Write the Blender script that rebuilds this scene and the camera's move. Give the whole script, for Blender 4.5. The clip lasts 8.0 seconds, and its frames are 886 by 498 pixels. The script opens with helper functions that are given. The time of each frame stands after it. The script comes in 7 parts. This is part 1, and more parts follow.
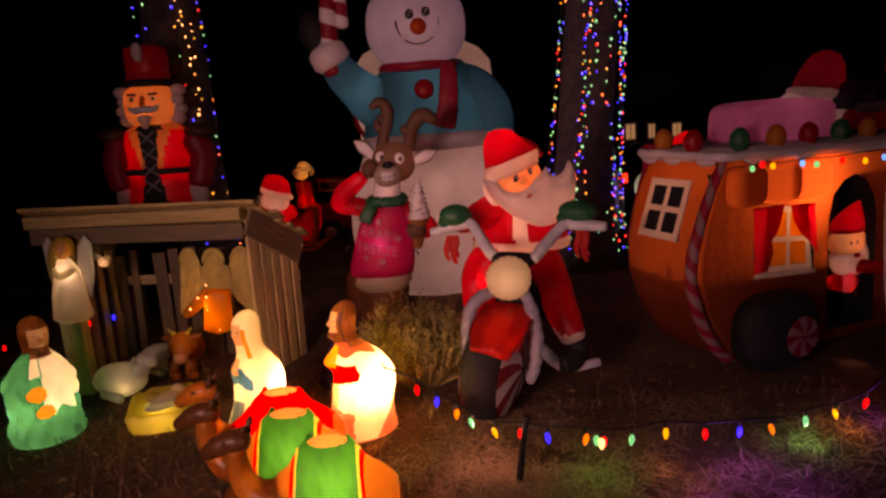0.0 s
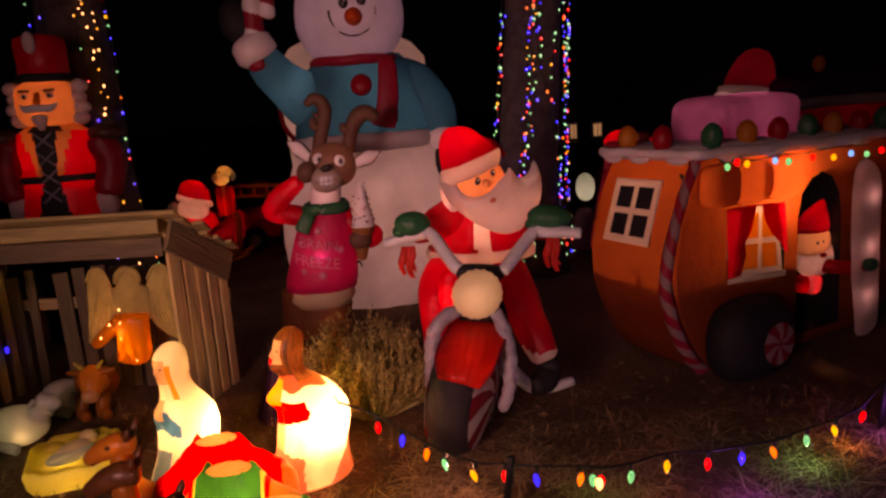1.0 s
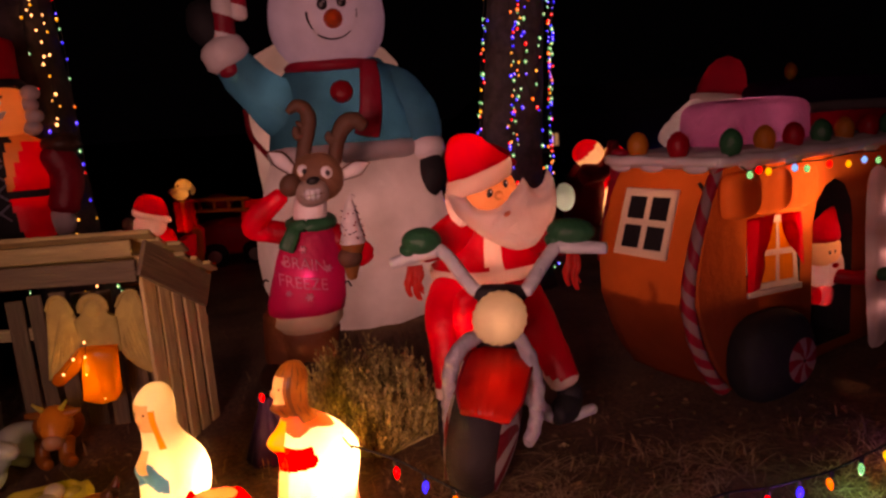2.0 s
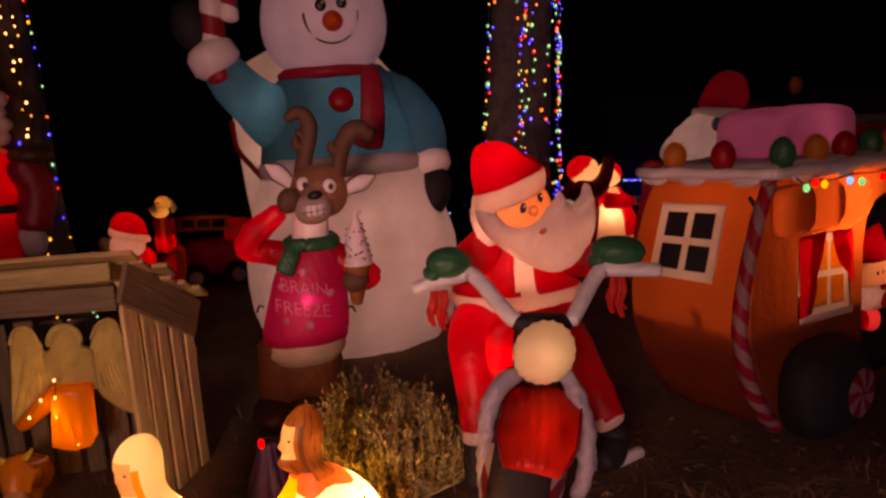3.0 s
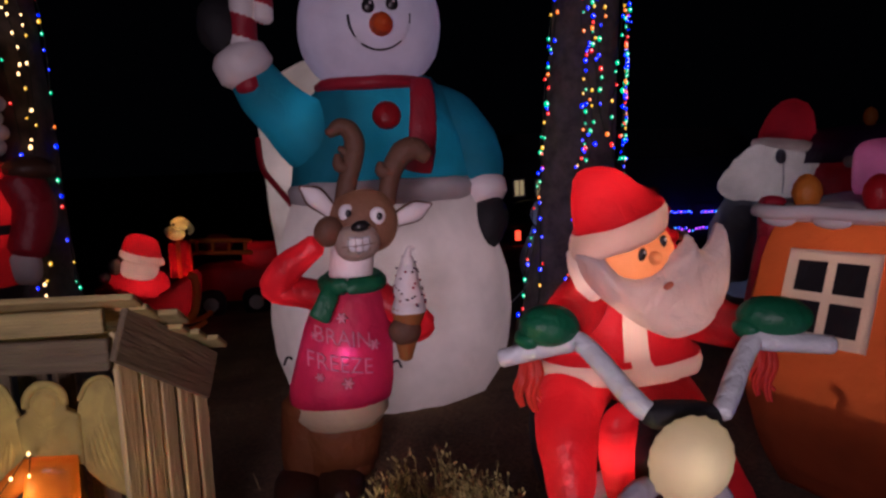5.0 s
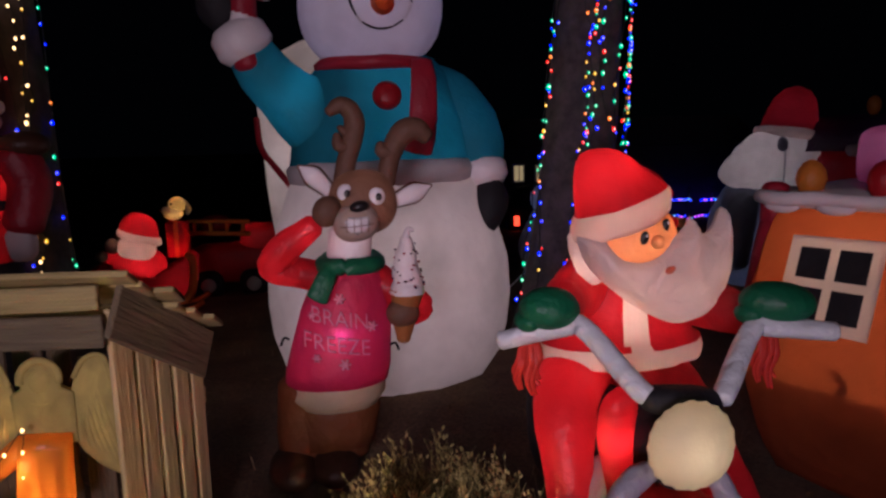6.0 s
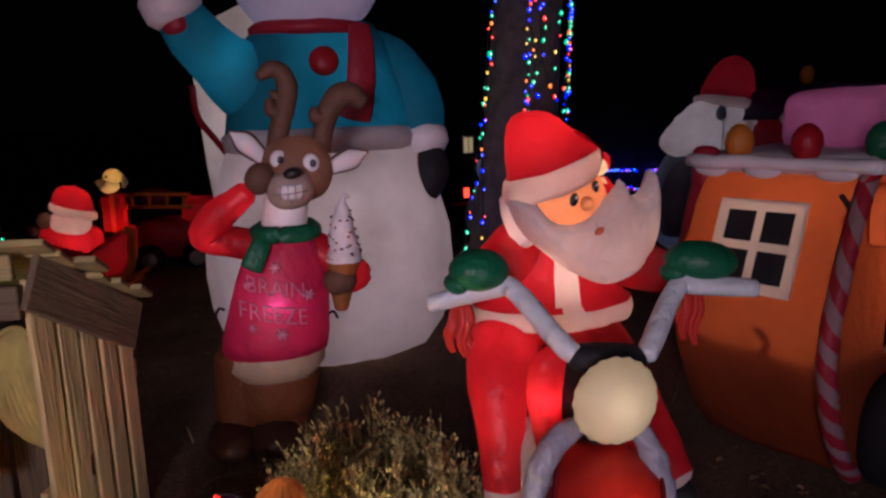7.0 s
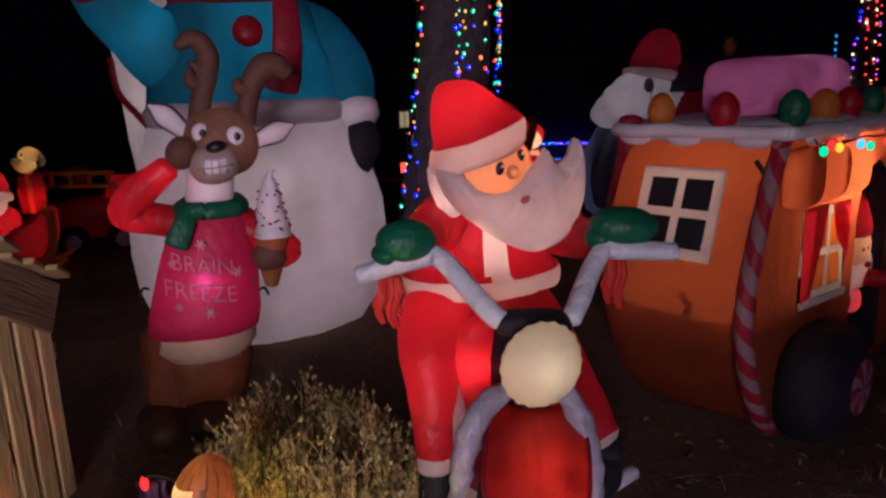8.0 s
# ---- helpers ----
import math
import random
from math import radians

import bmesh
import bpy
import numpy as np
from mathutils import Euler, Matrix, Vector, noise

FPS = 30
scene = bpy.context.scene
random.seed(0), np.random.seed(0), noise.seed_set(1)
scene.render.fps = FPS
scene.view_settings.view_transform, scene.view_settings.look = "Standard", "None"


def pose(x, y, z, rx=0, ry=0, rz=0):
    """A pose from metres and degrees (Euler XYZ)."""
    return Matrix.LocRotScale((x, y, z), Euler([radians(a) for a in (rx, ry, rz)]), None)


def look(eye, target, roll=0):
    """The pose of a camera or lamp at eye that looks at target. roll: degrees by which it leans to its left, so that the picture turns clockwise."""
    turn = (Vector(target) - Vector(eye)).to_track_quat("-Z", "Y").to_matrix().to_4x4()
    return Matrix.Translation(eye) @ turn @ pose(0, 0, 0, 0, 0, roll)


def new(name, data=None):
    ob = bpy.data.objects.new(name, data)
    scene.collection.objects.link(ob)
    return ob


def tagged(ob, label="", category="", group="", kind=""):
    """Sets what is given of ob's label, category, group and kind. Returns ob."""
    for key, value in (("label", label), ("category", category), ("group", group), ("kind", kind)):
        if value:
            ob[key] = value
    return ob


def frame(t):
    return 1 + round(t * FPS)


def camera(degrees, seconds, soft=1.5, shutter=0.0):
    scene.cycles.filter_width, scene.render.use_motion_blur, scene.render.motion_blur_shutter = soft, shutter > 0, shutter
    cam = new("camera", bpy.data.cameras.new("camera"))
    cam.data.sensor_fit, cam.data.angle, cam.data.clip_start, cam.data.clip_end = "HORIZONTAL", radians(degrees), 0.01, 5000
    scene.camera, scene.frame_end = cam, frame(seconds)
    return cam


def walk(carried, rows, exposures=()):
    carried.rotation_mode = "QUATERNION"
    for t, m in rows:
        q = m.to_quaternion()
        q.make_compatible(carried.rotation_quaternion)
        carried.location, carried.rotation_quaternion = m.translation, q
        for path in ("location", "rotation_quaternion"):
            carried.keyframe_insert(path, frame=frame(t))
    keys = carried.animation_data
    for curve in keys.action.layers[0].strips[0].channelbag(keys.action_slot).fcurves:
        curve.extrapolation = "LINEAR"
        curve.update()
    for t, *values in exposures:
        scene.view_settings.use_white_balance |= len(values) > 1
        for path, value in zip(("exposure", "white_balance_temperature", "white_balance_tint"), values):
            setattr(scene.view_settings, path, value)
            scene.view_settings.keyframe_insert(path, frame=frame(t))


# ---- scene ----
# ---- camera and its walk ----
cam = camera(64.5, 8.0, soft=2.5)
PATH = [
    (0, (0.041, -0.009, 1.593), (0.025, 1.954, 1.206), -3.6),
    (0.5, (-0.04, 0.206, 1.58), (0.083, 2.163, 1.184), -3.7),
    (1, (-0.12, 0.432, 1.569), (0.086, 2.382, 1.174), -3.8),
    (1.5, (-0.254, 0.604, 1.577), (0.032, 2.546, 1.194), -3.9),
    (3, (-0.46, 1.194, 1.518), (-0.054, 3.125, 1.192), -3.9),
    (3.5, (-0.558, 1.428, 1.529), (-0.128, 3.363, 1.257), -3.6),
    (4, (-0.578, 1.638, 1.516), (-0.163, 3.579, 1.266), -3.3),
    (4.5, (-0.558, 1.818, 1.513), (-0.17, 3.765, 1.266), -2.8),
    (6, (-0.557, 1.91, 1.495), (-0.182, 3.853, 1.2), -1.5),
    (6.5, (-0.536, 1.907, 1.479), (-0.102, 3.83, 1.144), -1.4),
    (7, (-0.493, 1.906, 1.463), (0.009, 3.805, 1.089), -1.6),
    (7.5, (-0.471, 1.909, 1.453), (0.11, 3.778, 1.04), -1.9),
    (8, (-0.459, 1.898, 1.446), (0.2, 3.732, 0.999), -1.9),
]
# the phone brightens its picture as the bright nativity leaves the view
EXPOSURES = [(0, 0.02, 10200, 69), (1.5, 0.08, 10600, 77), (3.0, 0.18, 11200, 70), (3.5, 0.28, 8200, 55), (4.0, 0.32, 6150, 26), (4.7, 0.33, 5800, 22), (6.5, 0.35, 5700, 21), (8.0, 0.38, 5550, 24)]
walk(cam, [(t, look(eye, target, roll)) for t, eye, target, roll in PATH], EXPOSURES)

# ---- night sky and an unseen fill lamp behind the camera ----
world = bpy.data.worlds.new("night_sky")
scene.world = world
world.use_nodes = True
world.node_tree.nodes["Background"].inputs[0].default_value = (0.35, 0.4, 0.6, 1)
world.node_tree.nodes["Background"].inputs[1].default_value = 0.0007


# Besides seen glows, unseen lamps are added in limbs and shells to brighten them.
def lamp(name, at, watts, colour=(1, 0.75, 0.45), size=0.04):
    data = bpy.data.lights.new(name, "POINT")
    data.energy, data.color, data.shadow_soft_size = watts, colour, size
    ob = new(name, data)
    ob.location = at
    return ob


# Added fill lamp, low behind the camera, that brightens whatever faces it.
def front_fill():
    data = bpy.data.lights.new("front_fill_light", "AREA")
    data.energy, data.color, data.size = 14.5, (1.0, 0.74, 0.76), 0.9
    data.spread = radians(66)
    new("front_fill_light", data).matrix_world = look((-1.7, -0.5, 1.55), (-0.1, 5.0, 1.3))


front_fill()

# ---- materials ----


def nodes_of(name):
    m = bpy.data.materials.new(name)
    m.use_nodes = True
    nt = m.node_tree
    return m, nt, nt.nodes["Principled BSDF"], nt.nodes["Material Output"]


def noise_node(nt, scale, detail=4.0, rough=0.6, coords="Object"):
    tc = nt.nodes.new("ShaderNodeTexCoord")
    n = nt.nodes.new("ShaderNodeTexNoise")
    n.inputs["Scale"].default_value, n.inputs["Detail"].default_value, n.inputs["Roughness"].default_value = scale, detail, rough
    nt.links.new(tc.outputs[coords], n.inputs["Vector"])
    return n


def ramp(nt, source, stops):
    r = nt.nodes.new("ShaderNodeValToRGB")
    e = r.color_ramp.elements
    e[0].position, e[0].color = stops[0][0], (*stops[0][1], 1)
    e[1].position, e[1].color = stops[-1][0], (*stops[-1][1], 1)
    for p, c in stops[1:-1]:
        e.new(p).color = (*c, 1)
    nt.links.new(source, r.inputs["Fac"])
    return r


def bump(nt, source, bsdfs, strength, distance):
    b = nt.nodes.new("ShaderNodeBump")
    b.inputs["Strength"].default_value, b.inputs["Distance"].default_value = strength, distance
    nt.links.new(source, b.inputs["Height"])
    for s in bsdfs:
        nt.links.new(b.outputs["Normal"], s.inputs["Normal"])
    return b


def shade(c, k):
    return tuple(min(1.0, max(0.0, a * k)) for a in c)


def sheer(name, colour, through_part=0.5, rough=0.5, wrinkle=0.5, scale=9.0, coat=0.0, dirt=0.8, gloss=0.5):
    """Thin nylon or blown plastic: lets the lamp inside shine through."""
    m, nt, p, out = nodes_of(name)
    big = noise_node(nt, scale * 0.35, 3)
    r = ramp(nt, big.outputs["Fac"], [(0.3, shade(colour, dirt)), (0.65, colour)])
    nt.links.new(r.outputs["Color"], p.inputs["Base Color"])
    p.inputs["Roughness"].default_value = rough
    p.inputs["Coat Weight"].default_value = coat
    p.inputs["Specular IOR Level"].default_value = gloss
    t = nt.nodes.new("ShaderNodeBsdfTranslucent")
    nt.links.new(r.outputs["Color"], t.inputs["Color"])
    mix = nt.nodes.new("ShaderNodeMixShader")
    mix.inputs[0].default_value = through_part
    nt.links.new(p.outputs[0], mix.inputs[1])
    nt.links.new(t.outputs[0], mix.inputs[2])
    nt.links.new(mix.outputs[0], out.inputs["Surface"])
    fine = noise_node(nt, scale, 5, 0.55)
    height = fine.outputs["Fac"]
    if wrinkle >= 0.5:
        # sharp folds where the cloth is pulled tight
        fold = noise_node(nt, scale * 0.6, 2, 0.5)
        fold.inputs["Distortion"].default_value = 1.2
        low = nt.nodes.new("ShaderNodeMath")
        low.operation = "SUBTRACT"
        low.inputs[1].default_value = 0.5
        nt.links.new(fold.outputs["Fac"], low.inputs[0])
        ridge = nt.nodes.new("ShaderNodeMath")
        ridge.operation = "ABSOLUTE"
        nt.links.new(low.outputs[0], ridge.inputs[0])
        both = nt.nodes.new("ShaderNodeMath")
        both.operation = "MULTIPLY_ADD"
        both.inputs[1].default_value = 0.8
        nt.links.new(ridge.outputs[0], both.inputs[0])
        nt.links.new(height, both.inputs[2])
        height = both.outputs[0]
    bump(nt, height, [p, t], wrinkle, 0.034)
    return m


def solid(name, colour, rough=0.6, scale=14.0, dark=0.6, strength=0.3, metal=0.0, coords="Object"):
    m, nt, p, out = nodes_of(name)
    n = noise_node(nt, scale, 6, 0.65, coords)
    r = ramp(nt, n.outputs["Fac"], [(0.3, shade(colour, dark)), (0.68, colour)])
    nt.links.new(r.outputs["Color"], p.inputs["Base Color"])
    p.inputs["Roughness"].default_value, p.inputs["Metallic"].default_value = rough, metal
    bump(nt, n.outputs["Fac"], [p], strength, 0.01)
    return m


def bulb_glow(name, colour, strength):
    m, nt, p, out = nodes_of(name)
    p.inputs["Base Color"].default_value = (*colour, 1)
    p.inputs["Emission Color"].default_value = (*colour, 1)
    p.inputs["Emission Strength"].default_value = strength
    p.inputs["Roughness"].default_value = 0.2
    return m


def plank_wood(name, colour, grain=(16.0, 16.0, 1.0)):
    m, nt, p, out = nodes_of(name)
    tc = nt.nodes.new("ShaderNodeTexCoord")
    info = nt.nodes.new("ShaderNodeObjectInfo")
    mp = nt.nodes.new("ShaderNodeMapping")
    mp.inputs["Scale"].default_value = grain
    off = nt.nodes.new("ShaderNodeVectorMath")
    off.operation = "SCALE"
    off.inputs[0].default_value = (7.1, 3.3, 5.7)
    nt.links.new(info.outputs["Random"], off.inputs["Scale"])
    nt.links.new(off.outputs[0], mp.inputs["Location"])
    nt.links.new(tc.outputs["Object"], mp.inputs["Vector"])
    n = nt.nodes.new("ShaderNodeTexNoise")
    n.inputs["Scale"].default_value, n.inputs["Detail"].default_value, n.inputs["Distortion"].default_value = 5, 6, 0.6
    nt.links.new(mp.outputs[0], n.inputs["Vector"])
    r = ramp(nt, n.outputs["Fac"], [(0.27, shade(colour, 0.62)), (0.45, shade(colour, 0.84)), (0.55, shade(colour, 0.92)), (0.72, shade(colour, 1.18))])
    tone = nt.nodes.new("ShaderNodeMix")
    tone.data_type, tone.blend_type = "RGBA", "MULTIPLY"
    tone.inputs["Factor"].default_value = 0.5
    rr = ramp(nt, info.outputs["Random"], [(0, (0.6, 0.58, 0.55)), (1, (1.15, 1.1, 1.0))])
    nt.links.new(r.outputs["Color"], tone.inputs["A"])
    nt.links.new(rr.outputs["Color"], tone.inputs["B"])
    nt.links.new(tone.outputs["Result"], p.inputs["Base Color"])
    p.inputs["Roughness"].default_value = 0.85
    bump(nt, n.outputs["Fac"], [p], 1.0, 0.009)
    return m


WHITE, CREAM = (0.78, 0.74, 0.74), (0.78, 0.68, 0.5)
RED, DKRED = (0.62, 0.02, 0.03), (0.34, 0.013, 0.026)
M = dict(
    snow=sheer("white_nylon", WHITE, 0.45, wrinkle=0.35),
    teal=sheer("teal_nylon", (0.015, 0.29, 0.39), 0.5, 0.75),
    red=sheer("red_nylon", RED, 0.5, 0.42, 0.5),
    streamer=sheer("red_ribbon_nylon", (0.8, 0.06, 0.035), 0.4, 0.5, 0.4),
    dkred=sheer("dark_red_nylon", DKRED, 0.35),
    sweater=sheer("cherry_red_nylon", (0.6, 0.03, 0.1), 0.45),
    green=sheer("dark_green_nylon", (0.012, 0.18, 0.08), 0.35, 0.45, 0.7),
    brown=sheer("brown_nylon", (0.21, 0.105, 0.064), 0.4, 0.65),
    cocoa=sheer("red_brown_nylon", (0.24, 0.075, 0.022), 0.4, 0.65),
    dkbrown=sheer("dark_brown_nylon", (0.075, 0.03, 0.016), 0.25),
    tan=sheer("tan_nylon", (0.6, 0.48, 0.4), 0.4),
    skin=sheer("peach_nylon", (0.85, 0.4, 0.17), 0.5),
    black=sheer("black_nylon", (0.01, 0.01, 0.013), 0.1, 0.75),
    grey=sheer("grey_nylon", (0.66, 0.71, 0.74), 0.05, 0.35, 0.8),
    scarf=sheer("scarf_red_nylon", (0.5, 0.025, 0.05), 0.4),
    carrot=sheer("carrot_nylon", (0.9, 0.17, 0.03), 0.5),
    fender=sheer("fender_red_nylon", (0.66, 0.035, 0.02), 0.5, 0.35, 0.4),
    applique=sheer("white_applique_nylon", (0.85, 0.8, 0.76), 0.6, 0.6, 0.2),
    amber=sheer("amber_nylon", (0.85, 0.42, 0.1), 0.6),
    fork=sheer("dark_grey_nylon", (0.36, 0.36, 0.42), 0.05, 0.4, 0.9),
    stripe=sheer("pale_stripe_nylon", (0.42, 0.25, 0.25), 0.3, 0.7),
    beard=sheer("white_satin_nylon", (0.82, 0.76, 0.76), 0.5, 0.3, 0.9, 7.0),
    trim=sheer("white_trim_nylon", (0.82, 0.78, 0.78), 0.05, 0.5, 0.4),
    cream=sheer("cream_nylon", (0.86, 0.75, 0.5), 0.55, wrinkle=0.3),
    ginger=sheer("gingerbread_nylon", (0.43, 0.095, 0.028), 0.62, 0.65, 0.4),
    pink=sheer("pink_nylon", (0.75, 0.28, 0.5), 0.45),
    orange=sheer("orange_nylon", (0.8, 0.3, 0.04), 0.5),
    purple=sheer("purple_nylon", (0.05, 0.013, 0.07), 0.3),
    bluegrey=sheer("blue_grey_nylon", (0.28, 0.3, 0.38), 0.35),
    waffle=sheer("waffle_nylon", (0.5, 0.2, 0.06), 0.4),
    p_white=sheer("white_blown_plastic", (0.9, 0.84, 0.6), 0.6, 0.35, 0.2, coat=0.1, dirt=0.9),
    p_red=sheer("red_blown_plastic", (0.75, 0.015, 0.01), 0.55, 0.4, 0.2, dirt=0.8, gloss=0.25),
    p_green=sheer("green_blown_plastic", (0.006, 0.25, 0.035), 0.55, 0.4, 0.2, dirt=0.8, gloss=0.25),
    p_emerald=sheer("emerald_blown_plastic", (0.0, 0.36, 0.15), 0.6, 0.4, 0.2, dirt=0.7, gloss=0.15),
    p_brown=sheer("brown_blown_plastic", (0.55, 0.2, 0.035), 0.5, 0.3, 0.3, dirt=0.6),
    p_dkbrown=sheer("dark_painted_plastic", (0.12, 0.045, 0.015), 0.3, 0.4, 0.3),
    p_skin=sheer("skin_toned_plastic", (0.8, 0.36, 0.12), 0.5, 0.35, 0.2),
    p_orange=sheer("orange_blown_plastic", (0.85, 0.36, 0.04), 0.6, 0.3, 0.2),
    p_blue=sheer("blue_painted_plastic", (0.03, 0.2, 0.38), 0.4, 0.3, 0.2),
    p_slate=sheer("slate_painted_plastic", (0.2, 0.32, 0.4), 0.4, 0.35, 0.2),
    p_salmon=sheer("salmon_painted_plastic", (0.75, 0.11, 0.045), 0.5, 0.35, 0.2),
    p_yellow=sheer("yellow_blown_plastic", (0.76, 0.7, 0.12), 0.5, 0.35, 0.2),
    p_ochre=sheer("ochre_painted_plastic", (0.5, 0.44, 0.09), 0.5, 0.35, 0.2),
    p_pink=sheer("pink_blown_plastic", (0.8, 0.26, 0.15), 0.5, 0.35, 0.2),
    p_hair=sheer("hair_brown_plastic", (0.3, 0.1, 0.025), 0.45, 0.35, 0.3, 22.0, dirt=0.45),
    p_face=sheer("pale_skin_plastic", (0.85, 0.5, 0.25), 0.5, 0.35, 0.2, dirt=0.75),
    p_pearl=sheer("pearl_blown_plastic", (0.68, 0.8, 0.72), 0.5, 0.35, 0.2),
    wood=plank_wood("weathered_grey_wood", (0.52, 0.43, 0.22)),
    # the roof tone is yellower, with the warm light on it put into the colour
    wood_roof=plank_wood("warm_lit_pine_wood", (0.37, 0.31, 0.13)),
    wood_dark=plank_wood("dark_brown_wood", (0.165, 0.132, 0.078)),
    carved=plank_wood("pale_carved_wood", (0.49, 0.42, 0.13), (2, 2, 2)),
    bark=solid("tree_bark", (0.105, 0.085, 0.08), 0.9, 9, 0.35, 1.0),
    cable=solid("dark_green_cable", (0.012, 0.02, 0.014), 0.6),
    paint_black=solid("black_print", (0.01, 0.01, 0.012), 0.35),
    paint_white=solid("white_print", (0.8, 0.78, 0.8), 0.5),
    print_pink=solid("pale_pink_print", (0.72, 0.27, 0.36), 0.5),
    metal=solid("dark_metal", (0.03, 0.03, 0.032), 0.5, metal=0.6),
    siding=solid("dark_house_siding", (0.07, 0.075, 0.09), 0.8),
    shingle=solid("dark_shingle", (0.06, 0.06, 0.07), 0.9),
)
GLOW = {
    "red": bulb_glow("red_bulb", (1, 0.02, 0.012), 1.4),
    "blue": bulb_glow("blue_bulb", (0.0, 0.012, 1), 2.2),
    "green": bulb_glow("green_bulb", (0.0, 0.7, 0.27), 0.85),
    "yellow": bulb_glow("yellow_bulb", (1, 0.55, 0.02), 0.9),
    "orange": bulb_glow("orange_bulb", (1, 0.2, 0.012), 1.3),
    "warm": bulb_glow("warm_white_bulb", (1, 0.62, 0.22), 2.6),
    "violet": bulb_glow("violet_bulb", (0.5, 0.05, 1), 2.0),
    "aqua": bulb_glow("aqua_bulb", (0.03, 0.4, 1), 1.3),
    "window": bulb_glow("lit_window", (1, 0.75, 0.35), 0.22),
    # pale glow for the painted bright core of the mini bulbs
    "spark": bulb_glow("bulb_bright_core", (1, 0.85, 0.65), 2.0),
    "ember": bulb_glow("tail_lamp", (1, 0.06, 0.02), 2.0),
}


def ground_material():
    m, nt, p, out = nodes_of("dry_winter_grass")
    a = noise_node(nt, 1.3, 4)
    b = noise_node(nt, 38.0, 8, 0.75)
    ra = ramp(nt, a.outputs["Fac"], [(0.35, (0.11, 0.068, 0.045)), (0.55, (0.18, 0.115, 0.07)), (0.75, (0.26, 0.18, 0.105))])
    rb = ramp(nt, b.outputs["Fac"], [(0.3, (0.3, 0.28, 0.25)), (0.7, (1.5, 1.4, 1.2))])
    mul = nt.nodes.new("ShaderNodeMix")
    mul.data_type, mul.blend_type = "RGBA", "MULTIPLY"
    mul.inputs["Factor"].default_value = 0.9
    nt.links.new(ra.outputs["Color"], mul.inputs["A"])
    nt.links.new(rb.outputs["Color"], mul.inputs["B"])
    nt.links.new(mul.outputs["Result"], p.inputs["Base Color"])
    p.inputs["Roughness"].default_value = 0.95
    bump(nt, b.outputs["Fac"], [p], 1.0, 0.03)
    return m


def straw_material(name, stops):
    m, nt, p, out = nodes_of(name)
    g = nt.nodes.new("ShaderNodeNewGeometry")
    r = ramp(nt, g.outputs["Random Per Island"], stops)
    nt.links.new(r.outputs["Color"], p.inputs["Base Color"])
    p.inputs["Roughness"].default_value = 0.8
    return m


def shrub_material():
    m, nt, p, out = nodes_of("dry_shrub_twigs")
    g = nt.nodes.new("ShaderNodeNewGeometry")
    r = ramp(nt, g.outputs["Random Per Island"], [(0, (0.12, 0.1, 0.03)), (0.5, (0.34, 0.29, 0.09)), (1, (0.6, 0.52, 0.2))])
    nt.links.new(r.outputs["Color"], p.inputs["Base Color"])
    p.inputs["Roughness"].default_value = 0.75
    return m


M["ground"], M["straw"], M["shrub"] = ground_material(), straw_material("straw_blades", [(0, (0.09, 0.05, 0.022)), (0.6, (0.2, 0.125, 0.055)), (1, (0.36, 0.26, 0.13))]), shrub_material()
M["hay"] = straw_material("strewn_hay", [(0, (0.2, 0.13, 0.06)), (0.5, (0.38, 0.28, 0.15)), (1, (0.55, 0.44, 0.27))])

# ---- building kit ----


